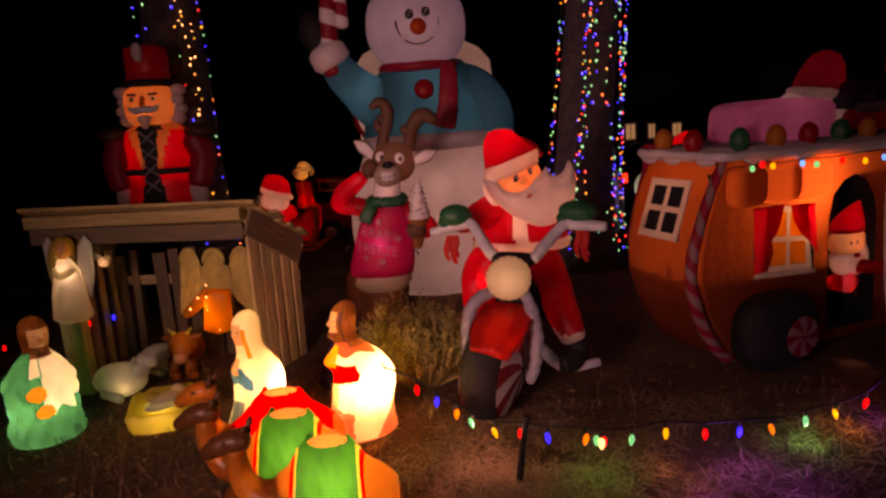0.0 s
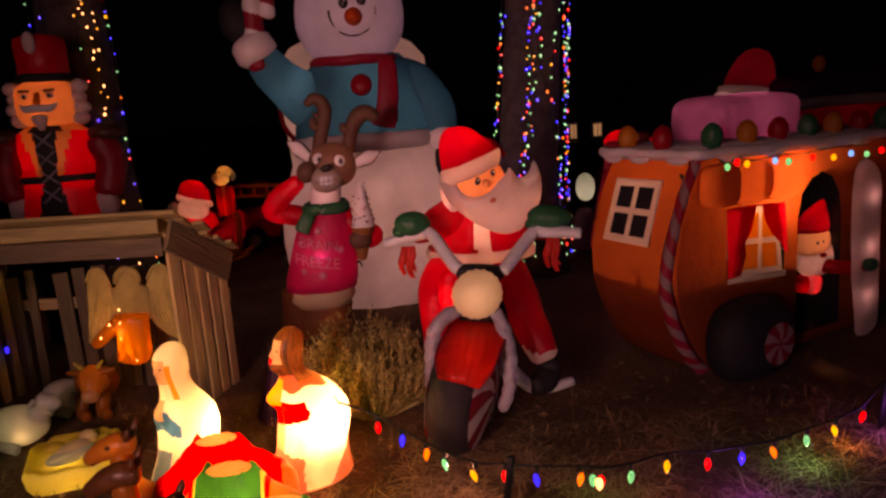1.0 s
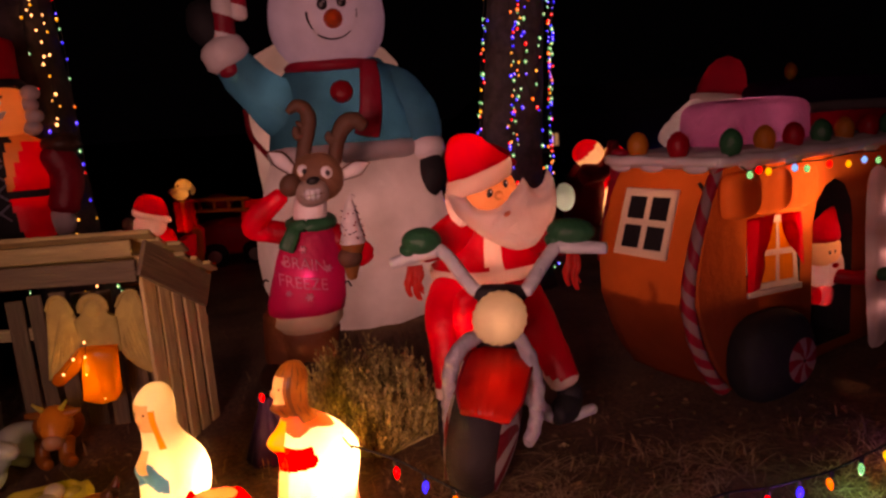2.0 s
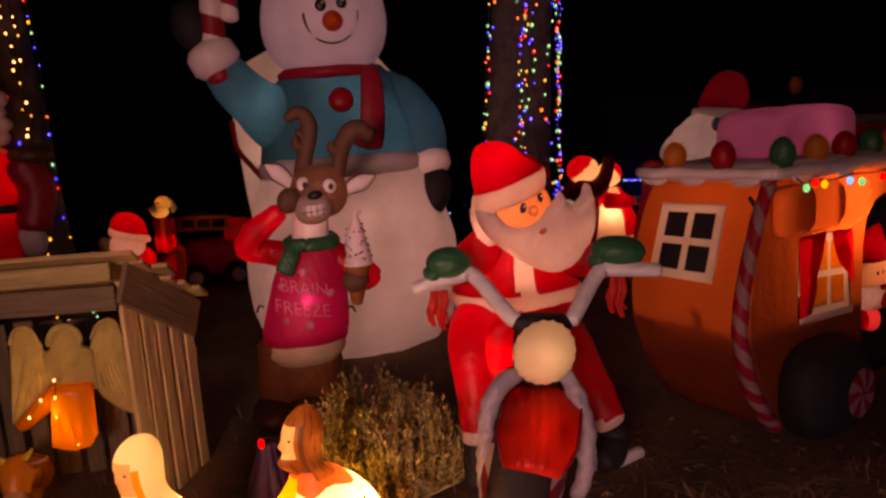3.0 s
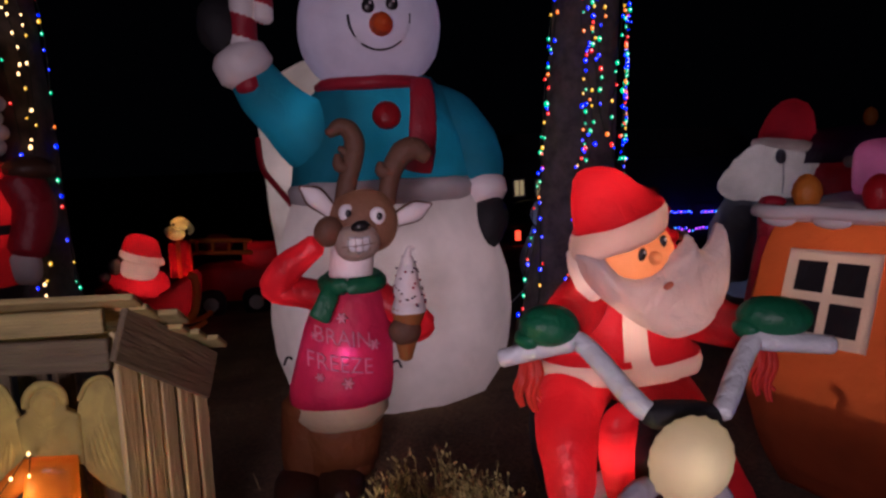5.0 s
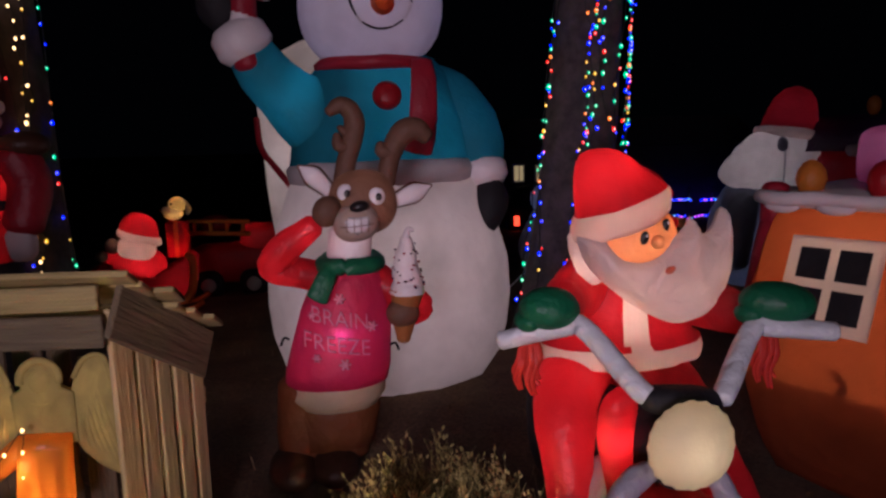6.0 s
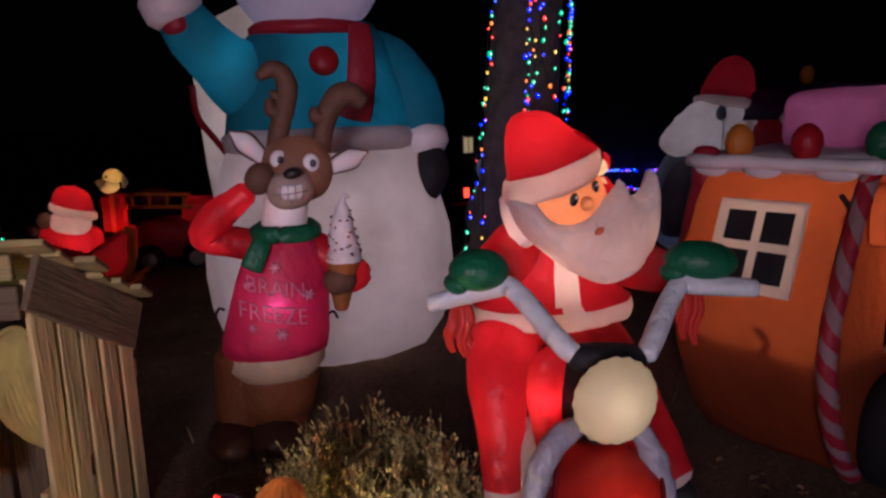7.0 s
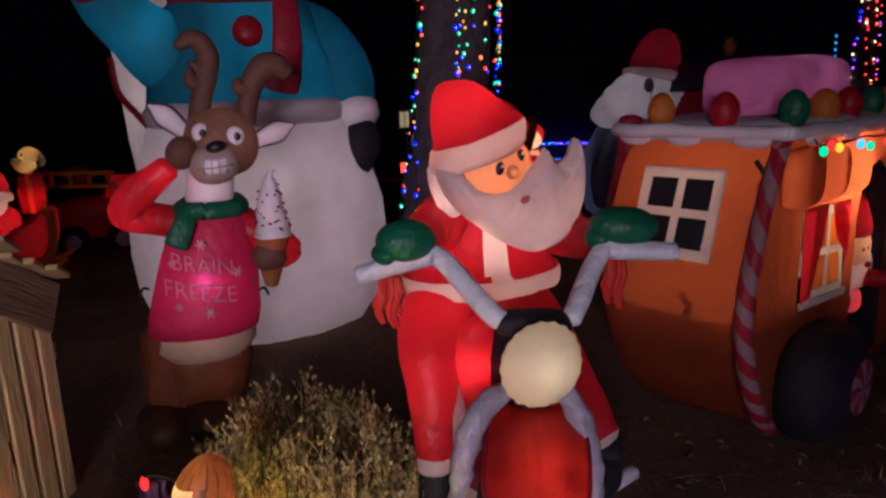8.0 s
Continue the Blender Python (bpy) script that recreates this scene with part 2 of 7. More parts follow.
class Form:
    """Collects vertices and faces of one mesh, with a material for each face."""

    def __init__(self, puff=0.0):
        self.v, self.f, self.mi, self.flat, self.mats, self.puff = [], [], [], [], [], puff

    def slot(self, key):
        if key not in self.mats:
            self.mats.append(key)
        return self.mats.index(key)

    def rings(self, rows, key, closed=True, flat=False):
        s, base, n = self.slot(key), len(self.v), len(rows[0])
        for row in rows:
            self.v += [Vector(p) for p in row]
        for i in range(len(rows) - 1):
            for j in range(n):
                a, b = base + i * n + j, base + i * n + (j + 1) % n
                self.f.append((a, b, b + n, a + n))
                self.mi.append(s)
                self.flat.append(flat)
        if closed:
            for k, start in ((0, base), (-1, base + (len(rows) - 1) * n)):
                c = len(self.v)
                self.v.append(sum((Vector(p) for p in rows[k]), Vector()) / n)
                for j in range(n):
                    self.f.append((c, start + j, start + (j + 1) % n))
                    self.mi.append(s)
                    self.flat.append(flat)
        return self

    def ball(self, c, r, key, rot=(0, 0, 0), n=20, k=12, power=2.0, cut=(0.0, 1.0)):
        turn = Euler([radians(a) for a in rot]).to_matrix()
        q = 2.0 / power

        def sp(x):
            return math.copysign(abs(x) ** q, x)

        rows = []
        for i in range(k + 1):
            t = -math.pi / 2 + math.pi * (cut[0] + (cut[1] - cut[0]) * min(max(i / k, 0.01), 0.99))
            rows.append([Vector(c) + turn @ Vector((r[0] * sp(math.cos(t)) * sp(math.cos(u)), r[1] * sp(math.cos(t)) * sp(math.sin(u)), r[2] * sp(math.sin(t)))) for u in (2 * math.pi * j / n for j in range(n))])
        return self.rings(rows, key)

    def tube(self, pts, rads, key, n=14, steps=5, flat=1.0, side=(0, 1, 0)):
        """A tube through points; flat squeezes it along side."""
        P = [Vector(p) for p in pts]
        R = [rads] * len(P) if isinstance(rads, (int, float)) else list(rads)
        line, rr = [], []
        for i in range(len(P) - 1):
            a, b, c, d = P[max(i - 1, 0)], P[i], P[i + 1], P[min(i + 2, len(P) - 1)]
            for j in range(steps):
                t = j / steps
                line.append(0.5 * (2 * b + (c - a) * t + (2 * a - 5 * b + 4 * c - d) * t * t + (3 * b - a - 3 * c + d) * t ** 3))
                w = t * t * (3 - 2 * t)
                rr.append(R[i] * (1 - w) + R[i + 1] * w)
        line.append(P[-1])
        rr.append(R[-1])
        rows, s = [], Vector(side)
        for i, p in enumerate(line):
            d = (line[min(i + 1, len(line) - 1)] - line[max(i - 1, 0)]).normalized()
            if abs(d.dot(s)) > 0.97:
                s = Vector((1, 0, 0)) if abs(d.x) < 0.9 else Vector((0, 0, 1))
            u = d.cross(s).normalized()
            w = u.cross(d).normalized()
            rows.append([p + rr[i] * (u * math.cos(a) + w * math.sin(a) * flat) for a in (2 * math.pi * j / n for j in range(n))])
        # rounded ends
        d0, d1 = (line[0] - line[1]).normalized(), (line[-1] - line[-2]).normalized()
        first = [[line[0] + (p - line[0]) * k + d0 * rr[0] * e * min(1, flat) for p in rows[0]] for k, e in ((0.35, 0.42), (0.75, 0.28))]
        last = [[line[-1] + (p - line[-1]) * k + d1 * rr[-1] * e * min(1, flat) for p in rows[-1]] for k, e in ((0.75, 0.28), (0.35, 0.42))]
        return self.rings(first + rows + last, key)

    def lathe(self, c, prof, key, sy=1.0, n=28, lean=(0, 0), lobes=0, depth=0.0):
        """Rings of (radius, height) round c; lean shifts x and y by height; lobes give gathered seams."""
        rows = []
        for r, z in prof:
            row = []
            for j in range(n):
                u = 2 * math.pi * j / n
                k = r * (1 - depth * (0.5 + 0.5 * math.cos(lobes * u)) ** 6 if lobes else 1)
                row.append((c[0] + k * math.cos(u) + lean[0] * z, c[1] + sy * k * math.sin(u) + lean[1] * z, c[2] + z))
            rows.append(row)
        return self.rings(rows, key)

    def box(self, c, size, key, m=None, bevel=0.004):
        """A box with chamfered edges; m turns it about its centre."""
        h = [a / 2 for a in size]
        b = min(bevel, *[a * 0.45 for a in h])
        base, s, idx = len(self.v), self.slot(key), {}
        m = m or Matrix()
        for sx in (-1, 1):
            for sy in (-1, 1):
                for sz in (-1, 1):
                    for ax in range(3):
                        p = Vector([q * (h[i] - (0 if i == ax else b)) for i, q in enumerate((sx, sy, sz))])
                        idx[sx, sy, sz, ax] = len(self.v)
                        self.v.append(Vector(c) + m.to_3x3() @ p)

        def add(*keys):
            self.f.append(tuple(idx[k] for k in keys))
            self.mi.append(s)
            self.flat.append(True)

        for q in (-1, 1):
            add((q, -1, -1, 0), (q, 1, -1, 0), (q, 1, 1, 0), (q, -1, 1, 0))
            add((-1, q, -1, 1), (1, q, -1, 1), (1, q, 1, 1), (-1, q, 1, 1))
            add((-1, -1, q, 2), (1, -1, q, 2), (1, 1, q, 2), (-1, 1, q, 2))
            for w in (-1, 1):
                add((q, w, -1, 0), (q, w, 1, 0), (q, w, 1, 1), (q, w, -1, 1))
                add((q, -1, w, 0), (q, 1, w, 0), (q, 1, w, 2), (q, -1, w, 2))
                add((-1, q, w, 1), (1, q, w, 1), (1, q, w, 2), (-1, q, w, 2))
                for o in (-1, 1):
                    add((q, w, o, 0), (q, w, o, 1), (q, w, o, 2))
        return self

    def prism(self, outline, thick, key, m, swell=0.0):
        """A flat outline (x, z) of some thickness along y, placed by m; swell domes its faces."""
        s, base, n = self.slot(key), len(self.v), len(outline)
        cx, cz = sum(p[0] for p in outline) / n, sum(p[1] for p in outline) / n
        levels = [(-thick / 2 - swell * q, k) for q, k in ((1, 0.15), (0.95, 0.35), (0.82, 0.6), (0.55, 0.82), (0.25, 0.95))] + [(-thick / 2 * 0.7, 1.0)]
        levels += [(-y, k) for y, k in reversed(levels)]
        for y, k in levels:
            for x, z in outline:
                self.v.append(m @ Vector((cx + (x - cx) * k, y, cz + (z - cz) * k)))
        for i in range(len(levels) - 1):
            for j in range(n):
                a, b = base + i * n + j, base + i * n + (j + 1) % n
                self.f.append((a, b, b + n, a + n))
                self.mi.append(s)
                self.flat.append(swell == 0)
        for st in (base, base + (len(levels) - 1) * n):
            self.f.append(tuple(range(st, st + n)))
            self.mi.append(s)
            self.flat.append(swell == 0)
        return self

    def paint(self, start, key, test):
        """Gives the faces from number start on, where test(centre) holds, another colour."""
        s = self.slot(key)
        for i in range(start, len(self.f)):
            if test(sum((self.v[j] for j in self.f[i]), Vector()) / len(self.f[i])):
                self.mi[i] = s
        return self

    def mesh(self, name, shift=None):
        me = bpy.data.meshes.new(name)
        v = self.v
        if self.puff:
            v = [p + self.puff * (noise.noise_vector(p * 7.0) + 0.5 * noise.noise_vector(p * 19.0)) for p in v]
        if shift is not None:
            v = [p - shift for p in v]
        me.from_pydata([tuple(p) for p in v], [], self.f)
        for key in self.mats:
            me.materials.append(GLOW[key[5:]] if key.startswith("glow_") else M[key])
        me.polygons.foreach_set("material_index", self.mi)
        me.polygons.foreach_set("use_smooth", [not q for q in self.flat])
        bm = bmesh.new()
        bm.from_mesh(me)
        bmesh.ops.recalc_face_normals(bm, faces=bm.faces)
        bm.to_mesh(me)
        bm.free()
        return me


def thing(name, m, label, category, group="", kind=""):
    ob = new(name)
    ob.empty_display_size = 0.1
    ob.matrix_basis = m if isinstance(m, Matrix) else Matrix.Translation(m)
    return tagged(ob, label, category, group, kind)


def part(name, form, parent, label="", local=False):
    ob = new(name, form.mesh(name))
    ob.parent = parent
    if not local:
        ob.matrix_parent_inverse = parent.matrix_basis.inverted()
    return tagged(ob, label)


def whole(name, form, base, label, category, group="", kind=""):
    ob = new(name, form.mesh(name, Vector(base)))
    ob.location = base
    return tagged(ob, label, category, group, kind)


def text_mesh(words, height, key, name, place):
    """Letters as a thin mesh; place maps (x, y) of the line to the world."""
    cu = bpy.data.curves.new(name, "FONT")
    cu.body, cu.align_x, cu.align_y, cu.size, cu.extrude, cu.resolution_u, cu.offset = words, "CENTER", "CENTER", height / 0.7, 0.0, 3, -height * 0.008
    tmp = bpy.data.objects.new(name, cu)
    scene.collection.objects.link(tmp)
    bpy.context.view_layer.update()
    me = bpy.data.meshes.new_from_object(tmp.evaluated_get(bpy.context.evaluated_depsgraph_get()))
    bpy.data.objects.remove(tmp)
    bm = bmesh.new()
    bm.from_mesh(me)
    bmesh.ops.subdivide_edges(bm, edges=[e for e in bm.edges if e.calc_length() > height * 0.3], cuts=2)
    ext = bmesh.ops.extrude_face_region(bm, geom=bm.faces[:])
    top = {g for g in ext["geom"] if isinstance(g, bmesh.types.BMVert)}
    for v in bm.verts:
        v.co = place(v.co.x, v.co.y, 0.004 if v in top else -0.002)
    bmesh.ops.recalc_face_normals(bm, faces=bm.faces)
    bm.to_mesh(me)
    bm.free()
    me.materials.clear()
    me.materials.append(M[key])
    return me


# ---- ground ----


def land(x, y):
    z = -0.08 * max(0.0, y - 6.5) if y < 30 else -0.08 * 23.5
    return z + 0.02 * noise.noise(Vector((x * 0.7, y * 0.7, 0))) + 0.012 * noise.noise(Vector((x * 3, y * 3, 5)))


def build_ground():
    xs = sorted({*[round(-6 + 0.15 * i, 2) for i in range(94)], -400, -150, -60, -30, -15, -10, -7, 9, 11, 15, 22, 35, 70, 150, 400})
    ys = sorted({*[round(0.0 + 0.15 * i, 2) for i in range(80)], -400, -100, -30, -10, -4, -2, -1, 13, 15, 18, 22, 26, 30, 45, 80, 200, 600})
    me = bpy.data.meshes.new("ground")
    n = len(xs)
    me.from_pydata([(x, y, land(x, y)) for y in ys for x in xs], [], [(j * n + i, j * n + i + 1, (j + 1) * n + i + 1, (j + 1) * n + i) for j in range(len(ys) - 1) for i in range(n - 1)])
    me.materials.append(M["ground"])
    me.polygons.foreach_set("use_smooth", [True] * len(me.polygons))
    tagged(new("ground", me), "bare brown lawn with dry winter grass at night", "lawn", kind="structure")


build_ground()

# ---- the big inflatables ----


def on_ball(x, z, c, r, out=0.0):
    """The front point of an ellipsoid at the given x and z."""
    q = max(0.0, 1 - ((x - c[0]) / r[0]) ** 2 - ((z - c[2]) / r[2]) ** 2)
    return Vector((x, c[1] - r[1] * math.sqrt(q) - out, z))


def disc_on(form, p, normal, r, thick, key, n=18):
    d = Vector(normal).normalized()
    form.tube([Vector(p) - d * thick * 0.5, Vector(p) + d * thick], [r, r * 0.96], key, n=n, steps=1)
    return form


def cushion(form, outline, y0, bow, mid, swell, key, reach=0.06):
    """A puffed shape sewn along an outline in x and z; it bows back away from mid."""
    ring, n = [], len(outline)
    for i in range(n):
        a, b, c, d = (Vector(outline[(i + k) % n]) for k in (-1, 0, 1, 2))
        for t in (0.0, 0.33, 0.67):
            ring.append(0.5 * (2 * b + (c - a) * t + (2 * a - 5 * b + 4 * c - d) * t * t + (3 * b - a - 3 * c + d) * t ** 3))
    bm = bmesh.new()
    vs = [bm.verts.new((p.x, 0, p.y)) for p in ring]
    for a, b in zip(vs, vs[1:] + vs[:1]):
        bm.edges.new((a, b))
    bmesh.ops.triangle_fill(bm, use_beauty=True, edges=bm.edges[:])
    for k in range(3):
        bmesh.ops.subdivide_edges(bm, edges=[e for e in bm.edges if e.calc_length() > 0.02], cuts=1, use_grid_fill=True)
        bmesh.ops.triangulate(bm, faces=bm.faces[:])
    bm.verts.index_update()
    edge = [(ring[i], ring[(i + 1) % len(ring)]) for i in range(len(ring))]
    flat = [v.co.copy() for v in bm.verts]
    puffed = []
    for p in flat:
        q = Vector((p.x, p.z))
        near = 1.0
        for a, b in edge:
            t = min(1.0, max(0.0, (q - a).dot(b - a) / max(1e-9, (b - a).length_squared)))
            near = min(near, (q - a - (b - a) * t).length)
        puffed.append(math.sqrt(max(0.0, 1 - (1 - min(1.0, near / reach)) ** 2)))
    s = form.slot(key)
    for side in (-1.0, 0.6):
        base = len(form.v)
        form.v += [Vector((p.x, y0 + bow * (p.x - mid) ** 2 + side * swell * k, p.z)) for p, k in zip(flat, puffed)]
        for face in bm.faces:
            form.f.append(tuple(base + v.index for v in face.verts))
            form.mi.append(s)
            form.flat.append(False)
    bm.free()


def snowman():
    root = thing("inflatable_snowman", (-0.05, 6.3, 0), "tall white inflatable snowman in teal sweater, waving a candy cane", "inflatable snowman")
    prof = [(0.48, 0.0), (0.62, 0.045), (0.7, 0.16), (0.75, 0.34), (0.775, 0.55), (0.76, 0.78), (0.7, 1.0), (0.63, 1.2), (0.57, 1.36)]
    part("body", Form(0.012).lathe((-0.05, 6.35, 0), prof, "snow", 0.8, 56, lobes=14, depth=0.012), root, "white nylon belly with gathered seams")
    part("sweater_hem", Form(0.006).lathe((-0.07, 6.33, 0), [(0.5, 1.26), (0.585, 1.28), (0.6, 1.36), (0.56, 1.41), (0.5, 1.42)], "snow", 0.84, 40), root, "white hem band")
    prof = [(0.5, 1.36), (0.575, 1.39), (0.56, 1.5), (0.53, 1.65), (0.48, 1.8), (0.42, 1.93), (0.33, 2.02)]
    part("sweater", Form(0.008).lathe((-0.075, 6.33, 0), prof, "teal", 0.8, 40, lobes=8, depth=0.02), root, "teal blue nylon sweater")
    hc, hr = (-0.125, 6.25, 2.31), (0.425, 0.4, 0.37)
    head = part("head", Form(0.006).ball(hc, hr, "snow", n=36, k=22, power=2.35), root, "round white head")
    f = Form()
    f.tube([(-0.096, 5.84, 2.262), (-0.096, 5.76, 2.255), (-0.09, 5.72, 2.25)], [0.066, 0.052, 0.02], "carrot")
    part("nose", f, head, "orange carrot nose")
    for ex, ez in ((-0.16, 2.362), (-0.03, 2.374)):
        f = Form()
        p = on_ball(ex, ez, hc, hr, 0.0)
        f.ball(p, (0.037, 0.02, 0.04), "paint_black", n=14, k=8)
        f.ball(p + Vector((0.01, -0.018, 0.014)), (0.008, 0.006, 0.008), "paint_white", n=8, k=6)
        part("eye", f, head)
    arc = [(-0.272, 2.315), (-0.262, 2.25), (-0.215, 2.175), (-0.14, 2.137), (-0.05, 2.142), (0.025, 2.19), (0.062, 2.26), (0.07, 2.325)]
    part("smile", Form().tube([on_ball(x, z, hc, (hr[0] * 1.03, hr[1] * 1.015, hr[2] * 1.03), 0.0) for x, z in arc], 0.009, "paint_black", n=8), head)
    f = Form(0.004)
    f.lathe((-0.125, 6.3, 2.6), [(0.2, 0.0), (0.4, 0.0), (0.43, 0.03), (0.4, 0.06), (0.29, 0.07), (0.28, 0.2), (0.29, 0.36), (0.24, 0.42), (0.1, 0.43)], "black", 0.95, 30)
    part("top_hat", f, root, "black top hat")
    f = Form(0.006)
    f.lathe((-0.11, 6.28, 1.93), [(0.3, 0.0), (0.355, 0.012), (0.36, 0.05), (0.33, 0.075), (0.25, 0.08)], "scarf", 0.95, 30)
    scarf = part("scarf", f, root, "dark red scarf")
    f = Form(0.006)
    f.tube([(0.13, 5.95, 1.97), (0.125, 5.89, 1.85), (0.11, 5.86, 1.65), (0.085, 5.86, 1.52), (0.07, 5.87, 1.46)], [0.06, 0.075, 0.08, 0.09, 0.092], "scarf", flat=0.3)
    part("scarf_tail", f, scarf)
    part("button", disc_on(Form(), (-0.079, 5.925, 1.775), (0, -1, 0.25), 0.082, 0.02, "red"), root, "red button")
    f = Form(0.01)
    f.tube([(-0.27, 6.3, 1.63), (-0.47, 6.24, 1.675), (-0.68, 6.17, 1.845), (-0.84, 6.1, 2.05)], [0.27, 0.235, 0.165, 0.13], "teal", n=24, flat=0.85)
    arm = part("arm", f, root, "raised teal arm")
    part("cuff", Form(0.008).tube([(-0.84, 6.1, 2.05), (-0.885, 6.1, 2.14)], [0.165, 0.16], "trim", n=20, steps=2), arm, "white cuff")
    part("mitten", Form(0.008).ball((-0.97, 6.12, 2.3), (0.13, 0.13, 0.17), "black", (0, -15, 0)), arm, "black mitten")
    f = Form(0.01)
    f.tube([(0.18, 6.36, 1.79), (0.33, 6.3, 1.745), (0.46, 6.26, 1.58), (0.535, 6.2, 1.36)], [0.2, 0.215, 0.2, 0.15], "teal", n=24, flat=0.85)
    arm = part("arm", f, root, "lowered teal arm")
    part("cuff", Form(0.006).tube([(0.53, 6.2, 1.35), (0.54, 6.18, 1.275)], [0.158, 0.155], "trim", n=20, steps=2), arm, "white cuff")
    part("mitten", Form(0.008).ball((0.54, 6.12, 1.11), (0.125, 0.14, 0.18), "black", (0, 15, 0)), arm, "black mitten")
    # candy cane in stripes
    line = [(-0.83, 6.06, 1.95), (-0.845, 6.07, 2.1), (-0.847, 6.07, 2.25), (-0.839, 6.06, 2.38), (-0.833, 6.06, 2.5), (-0.815, 6.06, 2.58), (-0.77, 6.06, 2.6), (-0.735, 6.06, 2.54), (-0.729, 6.06, 2.44), (-0.733, 6.06, 2.33)]
    cane = Form()
    cane.tube(line, [0.078, 0.08, 0.078, 0.074, 0.068, 0.06, 0.054, 0.054, 0.056, 0.058], "trim", n=40, steps=16)
    red = cane.slot("scarf")
    for k in range(len(cane.f)):
        if ((max(0, k // 40 * 0.375 - 2) * 16 + 2 * min(k % 40, 40 - k % 40)) // 88) % 2 == 0:
            cane.mi[k] = red
    part("candy_cane", cane, root, "red and white striped candy cane")
    # lamps inside; those in the arms and chest are added to brighten them
    lamp("snowman_lamp", (-0.05, 6.25, 0.75), 5, (1, 0.78, 0.68), 0.1)
    lamp("snowman_arm_lamp", (-0.58, 6.2, 1.8), 0.5, (0.95, 0.8, 0.85), 0.06)
    lamp("snowman_arm_lamp", (0.4, 6.28, 1.62), 1.1, (0.95, 0.8, 0.85), 0.06)
    lamp("snowman_chest_lamp", (-0.05, 6.4, 1.65), 2.7, (0.95, 0.8, 0.85), 0.1)
    lamp("snowman_head_lamp", (-0.12, 6.25, 2.3), 1.05, (0.78, 0.68, 1.0), 0.08)


def back_sack():
    g = land(-0.14, 8.3)
    root = thing("inflatable_sack", (-0.14, 8.3, g), "bulging white inflatable sack with red piping behind the snowman", "inflatable sack")
    part("bag", Form(0.01).lathe((-0.14, 8.3, 0), [(0.4, g), (0.6, g + 0.2), (0.7, 0.6), (0.75, 1.1), (0.78, 1.6), (0.8, 1.9), (0.78, 2.12), (0.66, 2.27), (0.4, 2.4), (0.12, 2.46)], "snow", 0.7, 44, lobes=10, depth=0.03), root)
    part("piping", Form().tube([(-0.93, 8.1, 1.75), (-0.9, 8.0, 1.5), (-0.78, 7.85, 1.33), (-0.62, 7.75, 1.12)], 0.025, "dkred", n=8), root, "red piping")
    lamp("sack_lamp", (-0.14, 8.3, 1.5), 8, (1, 0.8, 0.65), 0.08)


